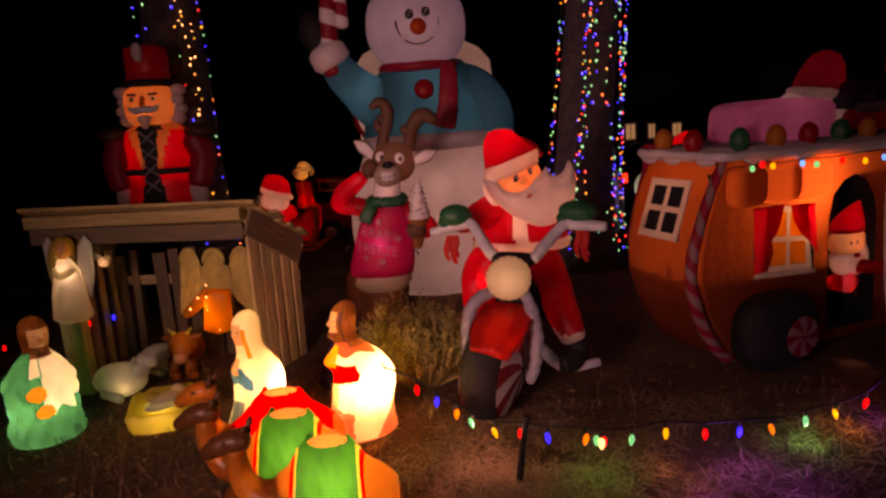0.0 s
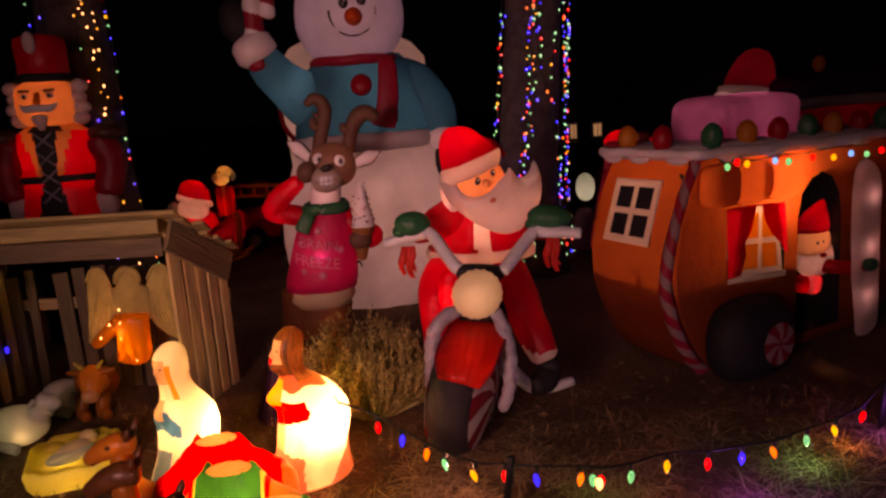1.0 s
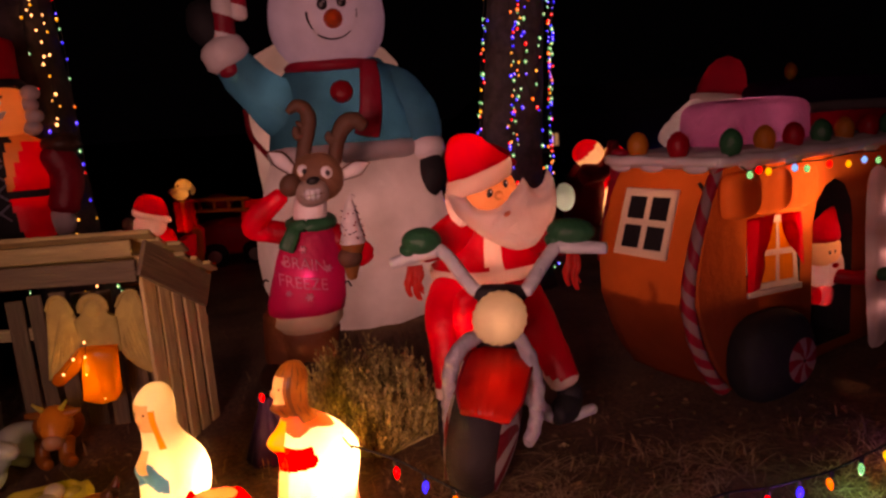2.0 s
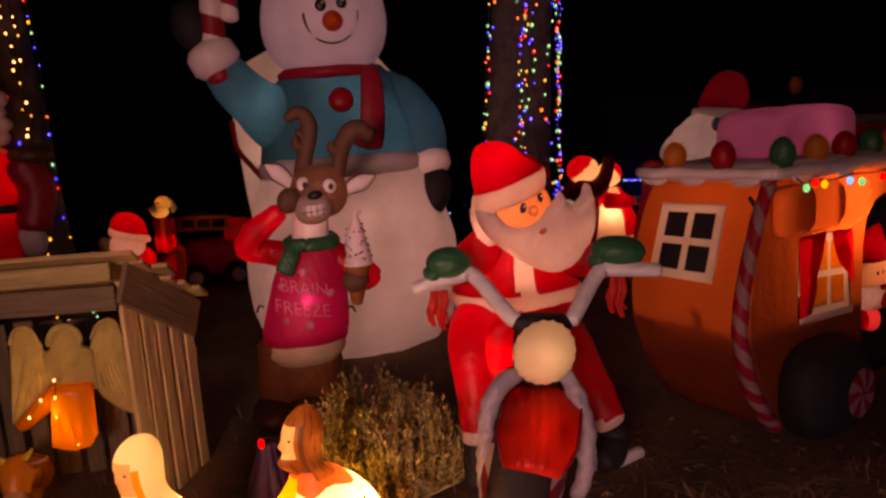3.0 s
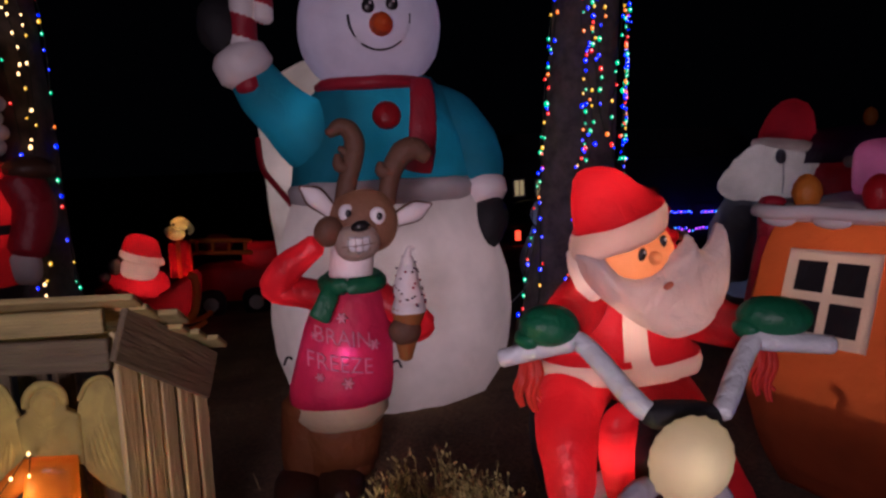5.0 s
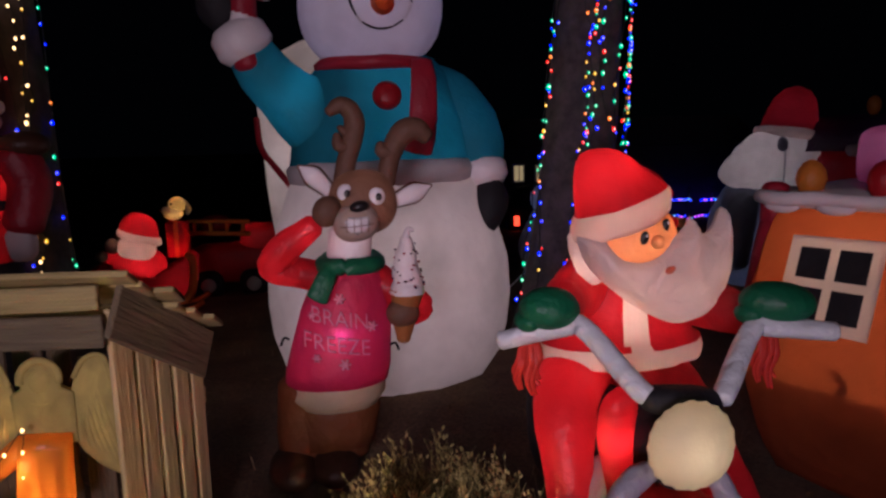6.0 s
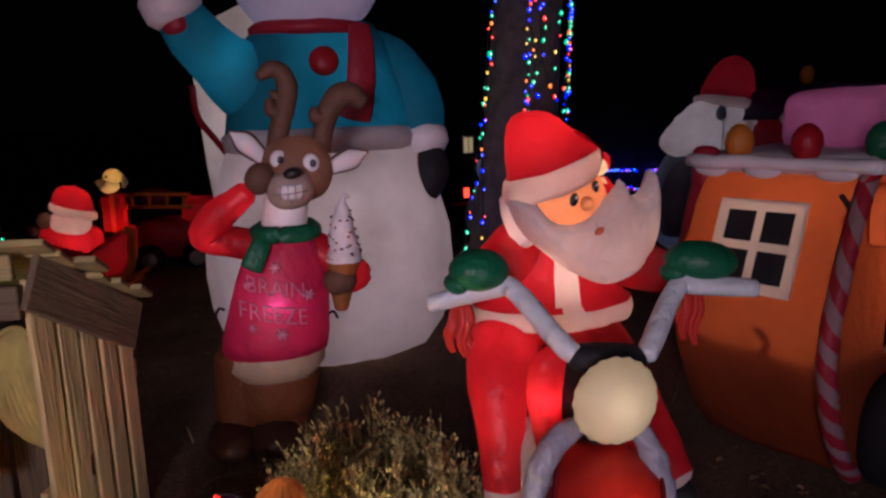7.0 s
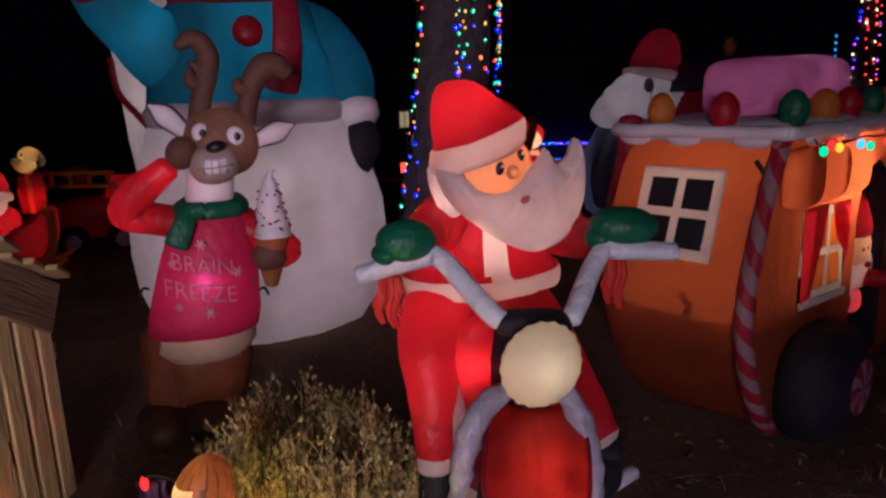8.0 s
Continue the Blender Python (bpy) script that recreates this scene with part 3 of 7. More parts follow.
def reindeer():
    root = thing("inflatable_reindeer", (-0.52, 5.05, 0), "brown inflatable reindeer in a red sweater with ice cream", "inflatable reindeer")
    for fx in (-0.61, -0.43):
        part("shoe", Form(0.006).ball((fx - 0.06, 4.98, 0.07), (0.115, 0.19, 0.085), "dkbrown"), root, "dark brown shoe")
        part("leg", Form(0.006).tube([(fx - 0.01, 5.06, 0.1), (fx, 5.07, 0.24), (fx + 0.02, 5.08, 0.42)], [0.115, 0.13, 0.14], "cocoa", n=18), root)
    part("trousers", Form(0.006).lathe((-0.5, 5.07, 0), [(0.14, 0.13), (0.205, 0.145), (0.215, 0.22), (0.225, 0.32), (0.2, 0.38)], "cocoa", 0.72, 30, lean=(0.06, 0), lobes=2, depth=0.05), root, "brown lower body")
    part("belly", Form(0.005).lathe((-0.5, 5.05, 0), [(0.1, 0.31), (0.185, 0.335), (0.222, 0.39), (0.215, 0.44), (0.2, 0.5)], "cream", 0.85, 30, lean=(0.1, 0)), root, "cream belly below the sweater")
    prof = [(0.17, 0.44), (0.232, 0.45), (0.235, 0.52), (0.222, 0.64), (0.2, 0.78), (0.172, 0.9), (0.13, 0.98), (0.09, 1.01)]
    sc, sy = (-0.53, 5.05, 0), 0.82
    sweater = part("sweater", Form(0.005).lathe(sc, prof, "sweater", sy, 40, lean=(0.16, 0)), root, "cherry red sweater")

    def chest(x, z, out):
        r = next(a[0] + (b[0] - a[0]) * (z - a[1]) / (b[1] - a[1]) for a, b in zip(prof, prof[1:]) if a[1] <= z <= b[1])
        d = x - (sc[0] + 0.16 * z)
        return Vector((x, sc[1] - sy * math.sqrt(max(0.0001, r * r - d * d)) - 0.016 - out, z))

    for words, cx, cz, h in (("BRAIN", -0.442, 0.762, 0.068), ("FREEZE", -0.46, 0.652, 0.07)):
        me = text_mesh(words, h, "print_pink", "lettering", lambda x, y, o, cx=cx, cz=cz: chest(cx + x * 0.9, cz + y - 0.16 * x, o))
        ob = new("lettering", me)
        ob.parent, ob.matrix_parent_inverse = sweater, Matrix()
        tagged(ob, "pale pink lettering")
    for fx, fz, r in ((-0.44, 0.85, 0.022), (-0.562, 0.775, 0.015), (-0.305, 0.722, 0.022), (-0.548, 0.6, 0.018), (-0.43, 0.57, 0.024)):
        f = Form()
        for a in range(3):
            d = Vector((math.cos(a * math.pi / 3), 0, math.sin(a * math.pi / 3))) * r
            f.tube([chest(fx + d.x * s, fz + d.z * s, 0.002) for s in (-1, 0, 1)], r * 0.27, "print_pink", n=6, steps=2)
        part("snowflake", f, sweater, "pale printed snowflake")
    part("neck", Form(0.003).tube([(-0.385, 5.05, 0.99), (-0.37, 5.05, 1.12)], [0.1, 0.098], "trim", n=18, steps=3), root, "white neck")
    f = Form(0.005).tube([(-0.5, 5.02, 0.985), (-0.47, 4.93, 0.985), (-0.38, 4.89, 0.985), (-0.29, 4.93, 0.985), (-0.26, 5.02, 0.985), (-0.3, 5.14, 0.99), (-0.44, 5.15, 0.99), (-0.5, 5.04, 0.985)], 0.038, "green", n=12)
    scarf = part("scarf", f, root, "dark green scarf")
    part("scarf_tail", Form(0.004).tube([(-0.47, 4.91, 0.985), (-0.5, 4.87, 0.93), (-0.535, 4.86, 0.86)], [0.035, 0.042, 0.045], "green", flat=0.4), scarf)
    hc, hr = (-0.315, 5.02, 1.25), (0.152, 0.14, 0.145)
    head = part("head", Form(0.004).ball(hc, hr, "brown", (0, -8, 0), n=28, k=16, power=2.3), root, "brown nylon head")
    part("muzzle", Form(0.003).ball((-0.352, 4.93, 1.175), (0.1, 0.1, 0.083), "tan", (0, -8, 0), n=24, k=14, power=2.4), head, "cream muzzle")
    f = Form()
    mc, mr = (-0.352, 4.93, 1.175), (0.1, 0.103, 0.083)
    grin = [(-0.075, 0.022), (-0.04, 0.03), (0.0, 0.028), (0.045, 0.03), (0.078, 0.03), (0.072, -0.02), (0.04, -0.042), (0.0, -0.047), (-0.04, -0.042), (-0.07, -0.018)]
    rows = [[on_ball(mc[0] + x * s, mc[2] + z * s, mc, mr, 0.004) for x, z in grin] for s in (1, 0.6, 0.15)]
    f.rings(rows, "paint_white")
    part("teeth", f, head, "bared white teeth")
    f = Form()
    f.tube([on_ball(mc[0] + x, mc[2] - 0.008 + 0.006 * x / 0.07, mc, mr, 0.007) for x in (-0.07, -0.035, 0, 0.035, 0.07)], 0.0018, "brown", n=6)
    for x in (-0.045, -0.015, 0.015, 0.045):
        f.tube([on_ball(mc[0] + x, mc[2] + z, mc, mr, 0.007) for z in (0.022, -0.01, -0.036)], 0.0014, "brown", n=6)
    part("teeth_lines", f, head)
    part("nose", Form().ball((-0.343, 4.838, 1.248), (0.04, 0.03, 0.024), "paint_black", (0, -10, 0)), head, "black nose")
    for ex, ez in ((-0.392, 1.302), (-0.262, 1.284)):
        p = on_ball(ex, ez, hc, hr)
        eye = part("eye", Form().ball(p, (0.036, 0.016, 0.038), "paint_white", n=16, k=10), head, "wide white eye")
        part("pupil", Form().ball(p + Vector((0.006, -0.014, -0.002)), (0.014, 0.006, 0.017), "paint_black", n=12, k=8), eye)
    for a, b, c in (((-0.45, 5.03, 1.3), (-0.52, 5.03, 1.37), (-0.585, 5.03, 1.42)), ((-0.17, 5.03, 1.25), (-0.08, 5.03, 1.285), (0.0, 5.03, 1.315))):
        ear = part("ear", Form(0.002).tube([a, b, c], [0.035, 0.05, 0.008], "brown", flat=0.5, n=14), head, "pointed ear")
        mid = Vector((0, -0.018, 0))
        part("inner_ear", Form().tube([Vector(a) + mid, Vector(b) + mid, Vector(c) * 0.9 + Vector(b) * 0.1 + mid * 0.6], [0.028, 0.042, 0.006], "trim", flat=0.35, n=12), ear, "cream inner ear")
    f = Form(0.004)
    f.tube([(-0.395, 5.05, 1.34), (-0.37, 5.05, 1.44), (-0.345, 5.05, 1.53), (-0.33, 5.05, 1.6), (-0.35, 5.05, 1.655), (-0.395, 5.05, 1.675), (-0.445, 5.04, 1.645)], [0.042, 0.043, 0.046, 0.047, 0.042, 0.036, 0.022], "brown", n=16)
    f.tube([(-0.36, 5.04, 1.49), (-0.405, 5.03, 1.505), (-0.41, 5.03, 1.55)], [0.03, 0.03, 0.016], "brown", n=12)
    f.tube([(-0.375, 5.04, 1.56), (-0.4, 5.03, 1.58)], [0.022, 0.014], "brown", n=10)
    part("antler", f, head, "curved brown antler")
    f = Form(0.004)
    f.tube([(-0.2, 5.05, 1.33), (-0.185, 5.05, 1.42), (-0.16, 5.05, 1.5), (-0.115, 5.05, 1.555), (-0.06, 5.05, 1.565), (-0.01, 5.05, 1.53)], [0.04, 0.044, 0.05, 0.054, 0.05, 0.036], "brown", n=16)
    f.tube([(-0.17, 5.04, 1.46), (-0.22, 5.03, 1.475), (-0.225, 5.03, 1.51)], [0.034, 0.032, 0.016], "brown", n=12)
    f.tube([(-0.1, 5.04, 1.57), (-0.07, 5.03, 1.6)], [0.034, 0.02], "brown", n=12)
    part("antler", f, head, "curved brown antler")
    f = Form(0.005).tube([(-0.5, 5.05, 0.92), (-0.62, 5.03, 0.955), (-0.715, 5.0, 0.99), (-0.66, 4.96, 1.07), (-0.53, 4.92, 1.17)], [0.075, 0.068, 0.066, 0.068, 0.052], "red", n=16)
    arm = part("arm", f, root, "bent red sleeve")
    part("paw", Form(0.003).ball((-0.475, 4.91, 1.225), (0.06, 0.05, 0.07), "brown", (0, 25, 0)), arm, "brown paw at the cheek")
    arm = part("arm", Form(0.004).tube([(-0.27, 5.05, 0.9), (-0.16, 5.0, 0.83), (-0.09, 4.93, 0.79), (-0.13, 4.9, 0.76)], [0.08, 0.072, 0.066, 0.055], "red", n=16), root, "red sleeve")
    part("paw", Form(0.003).ball((-0.175, 4.83, 0.785), (0.072, 0.05, 0.062), "brown"), arm, "brown paw")
    cone = part("waffle_cone", Form(0.002).tube([(-0.175, 4.85, 0.66), (-0.165, 4.85, 0.78), (-0.152, 4.85, 0.875)], [0.03, 0.055, 0.074], "waffle", n=18), root, "orange-brown waffle cone")
    f = Form(0.003)
    rows = []
    for i in range(43):
        u = i / 42
        rows.append([(-0.152 + 0.004 * math.sin(9 * u) + k * math.cos(a), 4.85 + k * math.sin(a), 0.865 + 0.245 * u) for a, k in ((2 * math.pi * j / 24, 0.076 * (1 - 0.5 * u - 0.2 * u ** 4) * (0.88 + 0.14 * abs(math.sin(math.pi * (3.1 * u + 0.5 * j / 24))) ** 0.6)) for j in range(24))])
    f.rings(rows, "trim")
    f.tube([(-0.15, 4.85, 1.1), (-0.14, 4.85, 1.14), (-0.115, 4.85, 1.135)], [0.02, 0.012, 0.006], "trim", n=10)
    ice = part("ice_cream", f, cone, "white soft ice with sprinkles")
    f, rng = Form(), random.Random(4)
    for i in range(36):
        u, a = rng.random(), rng.uniform(-math.pi, 0)
        r = 0.075 * (1 - 0.5 * u) + 0.001
        f.ball((-0.152 + r * math.cos(a), 4.85 + r * math.sin(a), 0.89 + 0.2 * u), (0.0065, 0.004, 0.0045), rng.choice(["dkbrown", "purple", "dkred"]), n=6, k=4)
    ob = part("sprinkles", f, cone)
    tagged(ob, "dark sprinkles", kind="stuff")
    for x, z, d in ((-0.665, 0.66, -1), (-0.215, 0.6, 1)):
        part("tether", Form().tube([(x, 5.0, z), (x + 0.02 * d, 4.98, z + 0.012), (x + 0.035 * d, 4.98, z - 0.02)], 0.006, "black", n=6), root, "black tether loop")
    lamp("reindeer_lamp", (-0.455, 5.02, 0.66), 0.5, (1, 0.6, 0.7), 0.02)
    for at, watts in (((-0.66, 4.99, 1.0), 0.25), ((-0.15, 4.98, 0.82), 0.04), ((-0.152, 4.85, 0.93), 0.02), ((-0.49, 5.05, 0.38), 0.12), ((-0.36, 4.93, 1.17), 0.09), ((-0.375, 5.05, 1.06), 0.3), ((-0.56, 4.94, 1.13), 0.12), ((-0.11, 4.94, 0.8), 0.08)):
        lamp("reindeer_lamp", at, watts, (1, 0.7, 0.6), 0.02)
    lamp("reindeer_chest_lamp", (-0.435, 4.895, 0.685), 0.16, (0.6, 0.55, 1), 0.01)
    lamp("reindeer_head_lamp", (-0.31, 5.05, 1.28), 0.45, (1, 0.75, 0.65), 0.03)


def santa():
    """One mesh, in the saddle; the white trims are sewn into the same shells."""
    f = Form(0.005)
    # jacket with a white hem and front strip
    n0 = len(f.f)
    f.lathe((0.475, 4.12, 0), [(0.15, 0.745), (0.25, 0.755), (0.292, 0.77), (0.298, 0.8), (0.29, 0.83), (0.262, 0.845), (0.255, 0.88), (0.24, 0.93), (0.215, 0.98), (0.18, 1.05), (0.13, 1.11), (0.06, 1.14)], "red", 0.78, 72, lobes=6, depth=0.03)
    f.paint(n0, "applique", lambda p: 0.77 < p.z < 0.835)
    f.paint(n0, "applique", lambda p: abs(p.x - 0.455) < 0.036 and p.y < 4.05)
    # arms and mitts
    f.tube([(0.36, 4.1, 1.02), (0.25, 3.99, 0.99), (0.14, 3.85, 0.975), (0.105, 3.77, 1.0)], [0.1, 0.088, 0.062, 0.05], "red", n=20)
    f.tube([(0.6, 4.1, 1.0), (0.71, 3.98, 0.96), (0.74, 3.8, 0.955), (0.735, 3.68, 0.99)], [0.1, 0.085, 0.066, 0.05], "red", n=20)
    f.ball((0.09, 3.725, 1.036), (0.09, 0.075, 0.06), "green", (0, 8, 10), n=24, k=14)
    f.ball((0.025, 3.73, 1.005), (0.035, 0.05, 0.03), "green", (0, 8, 0), n=14, k=8)
    f.ball((0.73, 3.63, 1.03), (0.105, 0.08, 0.06), "green", (0, 6, -18), n=24, k=14)
    f.ball((0.65, 3.645, 1.0), (0.035, 0.05, 0.03), "green", (0, 6, 0), n=14, k=8)
    # head, turned aside, with the beard
    fc, fr = (0.455, 3.982, 1.175), (0.145, 0.14, 0.145)
    f.ball(fc, fr, "skin", n=30, k=20)
    outline = [(0.262, 1.2), (0.278, 1.135), (0.312, 1.08), (0.37, 1.025), (0.44, 0.972), (0.505, 0.938), (0.575, 0.92), (0.64, 0.93), (0.695, 0.96), (0.745, 1.018), (0.776, 1.085), (0.785, 1.16), (0.772, 1.222), (0.742, 1.275), (0.712, 1.225), (0.675, 1.198), (0.64, 1.205), (0.618, 1.238), (0.602, 1.256), (0.585, 1.232), (0.55, 1.198), (0.51, 1.17), (0.465, 1.143), (0.42, 1.133), (0.38, 1.142), (0.352, 1.168), (0.325, 1.195)]
    cushion(f, outline, 3.872, 1.3, 0.52, 0.07, "beard", 0.05)
    f.tube([(0.29, 4.03, 1.2), (0.3, 4.0, 1.14), (0.33, 3.98, 1.06)], [0.03, 0.04, 0.045], "beard", n=16)
    f.ball((0.474, 3.842, 1.188), (0.024, 0.026, 0.021), "skin", n=16, k=10)
    f.ball((0.502, 3.805, 1.108), (0.018, 0.013, 0.011), "p_pink", (0, -30, 0), n=12, k=8)
    for x, z in ((0.43, 1.2), (0.514, 1.233)):
        p = on_ball(x, z, fc, fr)
        f.ball(p, (0.014, 0.009, 0.02), "paint_black", (0, 15, 0), n=14, k=8)
        f.ball(p + Vector((0.004, -0.009, 0.007)), (0.004, 0.003, 0.005), "paint_white", n=8, k=6)
    # hat of sewn panels with its fur band
    rows, n0 = [], len(f.f)
    for r, x, y, z, slope in ((0.1, 0.42, 3.985, 1.213, 0.33), (0.146, 0.42, 3.985, 1.22, 0.33), (0.157, 0.42, 3.985, 1.235, 0.33), (0.16, 0.42, 3.985, 1.265, 0.33), (0.157, 0.42, 3.985, 1.292, 0.33), (0.148, 0.42, 3.985, 1.304, 0.33), (0.144, 0.416, 3.99, 1.315, 0.31), (0.132, 0.403, 4.0, 1.35, 0.2), (0.116, 0.392, 4.01, 1.39, 0.06), (0.1, 0.386, 4.02, 1.42, -0.04), (0.076, 0.382, 4.03, 1.446, -0.08), (0.048, 0.382, 4.035, 1.463, -0.04), (0.02, 0.382, 4.035, 1.468, 0.0)):
        # five flat cloth panels with a sunk seam between them
        ring = []
        for i in range(60):
            a = 2 * math.pi * i / 60
            q, fold = r, ((a + 0.5) % (2 * math.pi / 5)) - math.pi / 5
            if z > 1.31:
                q = r * (0.55 + 0.45 * math.cos(math.pi / 5) / math.cos(fold) * 1.1) * (0.985 if abs(fold) > 0.57 else 1.0)
            ring.append((x + q * math.cos(a), y + 0.92 * q * math.sin(a), z + slope * q * math.cos(a)))
        rows.append(ring)
    f.rings(rows, "red")
    f.paint(n0, "applique", lambda p: p.z - 0.33 * (p.x - 0.42) < 1.306)
    f.tube([(0.47, 4.03, 1.38), (0.54, 4.03, 1.365), (0.6, 4.0, 1.31)], [0.045, 0.03, 0.016], "red", n=12)
    # legs with white cuffs, and boots
    n0 = len(f.f)
    f.tube([(0.34, 4.14, 0.72), (0.26, 4.02, 0.7), (0.202, 3.9, 0.645), (0.183, 3.83, 0.53), (0.172, 3.79, 0.42), (0.164, 3.765, 0.3)], [0.13, 0.115, 0.098, 0.08, 0.066, 0.057], "red", n=28)
    f.paint(n0, "applique", lambda p: p.z < 0.352)
    n0 = len(f.f)
    f.tube([(0.53, 4.14, 0.71), (0.57, 4.0, 0.67), (0.61, 3.88, 0.57), (0.655, 3.77, 0.45), (0.695, 3.68, 0.325)], [0.14, 0.133, 0.116, 0.092, 0.07], "red", n=28)
    f.paint(n0, "applique", lambda p: p.z - 0.2 * (p.y - 3.68) < 0.37)
    f.tube([(0.164, 3.77, 0.3), (0.164, 3.76, 0.14), (0.164, 3.7, 0.075), (0.159, 3.62, 0.06)], [0.05, 0.06, 0.066, 0.05], "black", n=18)
    f.tube([(0.715, 3.68, 0.29), (0.715, 3.68, 0.24), (0.68, 3.64, 0.215), (0.62, 3.59, 0.21)], [0.055, 0.062, 0.066, 0.05], "black", n=18)
    whole("inflatable_santa", f, (0.47, 4.1, 0), "red inflatable santa with a long white beard riding the motorcycle", "inflatable santa")
    for at, watts in (((0.44, 4.1, 0.92), 1.15), ((0.26, 4.0, 0.99), 0.2), ((0.72, 3.95, 0.96), 0.06), ((0.24, 3.97, 0.68), 0.5), ((0.188, 3.85, 0.54), 0.2), ((0.57, 3.98, 0.65), 0.22), ((0.645, 3.79, 0.45), 0.07), ((0.57, 3.885, 1.02), 0.1), ((0.7, 3.92, 1.08), 0.075), ((0.41, 3.89, 1.04), 0.075), ((0.45, 4.0, 1.17), 0.8), ((0.39, 4.0, 1.36), 0.6), ((0.315, 3.99, 1.1), 0.14)):
        lamp("santa_lamp", at, watts, (1, 0.66, 0.42), 0.03)
    # added lamp brightens the nose, which the inner lamps do not reach
    lamp("santa_nose_lamp", (0.472, 3.825, 1.19), 0.004, (1, 0.66, 0.42), 0.005)


def motorcycle():
    root = thing("inflatable_motorcycle", (0.2, 3.5, 0), "grey, black and red inflatable motorcycle with a round cream headlight", "inflatable motorcycle")
    # front wheel leans with the machine
    turn = Euler((0, radians(10), radians(-25))).to_matrix()
    c = Vector((0.25, 3.44, 0.3))
    f = Form(0.004)
    rows = []
    for i in range(33):
        a = 2 * math.pi * i / 32
        ring = []
        for j in range(14):
            b = 2 * math.pi * j / 14
            r = 0.2 + 0.1 * math.cos(b)
            k = 1 + 0.02 * (i % 2)
            ring.append(c + turn @ Vector((0.108 * math.sin(b), r * k * math.cos(a), r * k * math.sin(a))))
        rows.append(ring)
    f.rings(rows, "black", closed=False)
    wheel = part("front_wheel", f, root, "fat black tyre")
    for side in (-1, 1):
        for i in range(14):
            f = Form(0.002)
            a0, a1 = 2 * math.pi * i / 14, 2 * math.pi * (i + 1) / 14
            s = f.slot("dkred" if i % 2 else "snow")
            for r in (0.02, 0.1, 0.18, 0.255):
                tw = 2.2 * r
                f.v += [c + turn @ Vector((side * (0.1 + 0.05 * (1 - (r / 0.255) ** 2)), r * math.cos(a), r * math.sin(a))) for a in (a0 + tw, a0 * 0.5 + a1 * 0.5 + tw, a1 + tw)]
            for q in range(3):
                for w in range(2):
                    f.f.append((q * 3 + w, q * 3 + w + 1, q * 3 + w + 4, q * 3 + w + 3))
                    f.mi.append(s)
                    f.flat.append(False)
            part("peppermint_slice", f, wheel, "dark red slice of the hub swirl" if i % 2 else "white slice of the hub swirl")
    # fender over the tyre
    fc = c - Vector((0, 0, 0.01))
    f = Form(0.004)
    rows = []
    for i in range(17):
        q = i / 16
        a, r = radians(31 + 71 * q), 0.338
        wide = 0.13 * min(1.0, 0.7 + 1.1 * q)
        row = []
        for j in range(21):
            u = -1 + 2 * j / 20
            crease = 0.004 * math.sin(21 * u + 9 * q) * (1 - u * u)
            row.append(fc + turn @ Vector((0.034 + wide * u, -(r - 0.045 * u * u + crease) * math.cos(a), (r - 0.045 * u * u + crease) * math.sin(a))))
        inner = [fc + turn @ Vector((0.034 + wide * 0.96 * (1 - 2 * j / 20), -(r - 0.09) * math.cos(a), (r - 0.09) * math.sin(a))) for j in range(21)]
        rows.append(row + inner)
    f.rings(rows, "fender")
    part("fender", f, root, "red front fender")
    # piping along both edges of the fender
    for u in (-1, 1):
        line = []
        for q in (0.05, 0.25, 0.5, 0.75, 0.95):
            a = radians(31 + 71 * q)
            wide = 0.13 * min(1.0, 0.7 + 1.1 * q)
            line.append(fc + turn @ Vector((0.034 + wide * u, -0.296 * math.cos(a), 0.296 * math.sin(a))))
        part("piping", Form().tube(line, 0.005, "dkred", n=8), root, "dark red seam")
    part("steering_head", Form(0.003).ball((0.365, 3.5, 0.825), (0.115, 0.045, 0.036), "black", (0, 6, 0), power=3.2), root, "black yoke below the bars")
    part("fork_crown", Form(0.003).ball((0.345, 3.445, 0.7), (0.085, 0.05, 0.085), "black", (0, 6, 0), power=2.8), root, "black crown behind the headlight")
    part("tank", Form(0.004).ball((0.36, 3.66, 0.6), (0.1, 0.16, 0.15), "black", (0, 8, 0), power=2.4), root, "black tank")
    f = Form(0.003)
    cushion(f, [(0.298, 0.855), (0.245, 0.842), (0.196, 0.808), (0.18, 0.746), (0.184, 0.671), (0.2, 0.584), (0.222, 0.505), (0.272, 0.54), (0.284, 0.703)], 3.6, 0.0, 0.2, 0.045, "red", 0.05)
    part("side_panel", f, root, "bright red puffed tank side")
    hc = Vector((0.33, 3.385, 0.755))
    f = Form(0.002)
    rows = []
    for r, y in ((0.02, -0.062), (0.06, -0.055), (0.09, -0.04), (0.108, -0.018), (0.116, 0.0), (0.108, 0.018), (0.09, 0.035), (0.05, 0.05)):
        rows.append([hc + Vector((r * k * math.cos(a), y, r * k * math.sin(a))) for a, k in ((2 * math.pi * j / 40, 1 - (0.045 if j % 2 else 0) * (r / 0.116) ** 4) for j in range(40))])
    f.rings(rows, "cream")
    part("headlight", f, root, "round cream glowing headlight")
    for pts in ([(0.25, 3.44, 0.672), (0.195, 3.415, 0.66), (0.142, 3.395, 0.62), (0.115, 3.39, 0.54), (0.105, 3.4, 0.43), (0.105, 3.42, 0.32), (0.115, 3.44, 0.22)], [(0.41, 3.41, 0.655), (0.432, 3.385, 0.61), (0.45, 3.36, 0.54), (0.455, 3.345, 0.46), (0.448, 3.335, 0.37), (0.432, 3.34, 0.28), (0.41, 3.36, 0.22)]):
        f = Form(0.005)
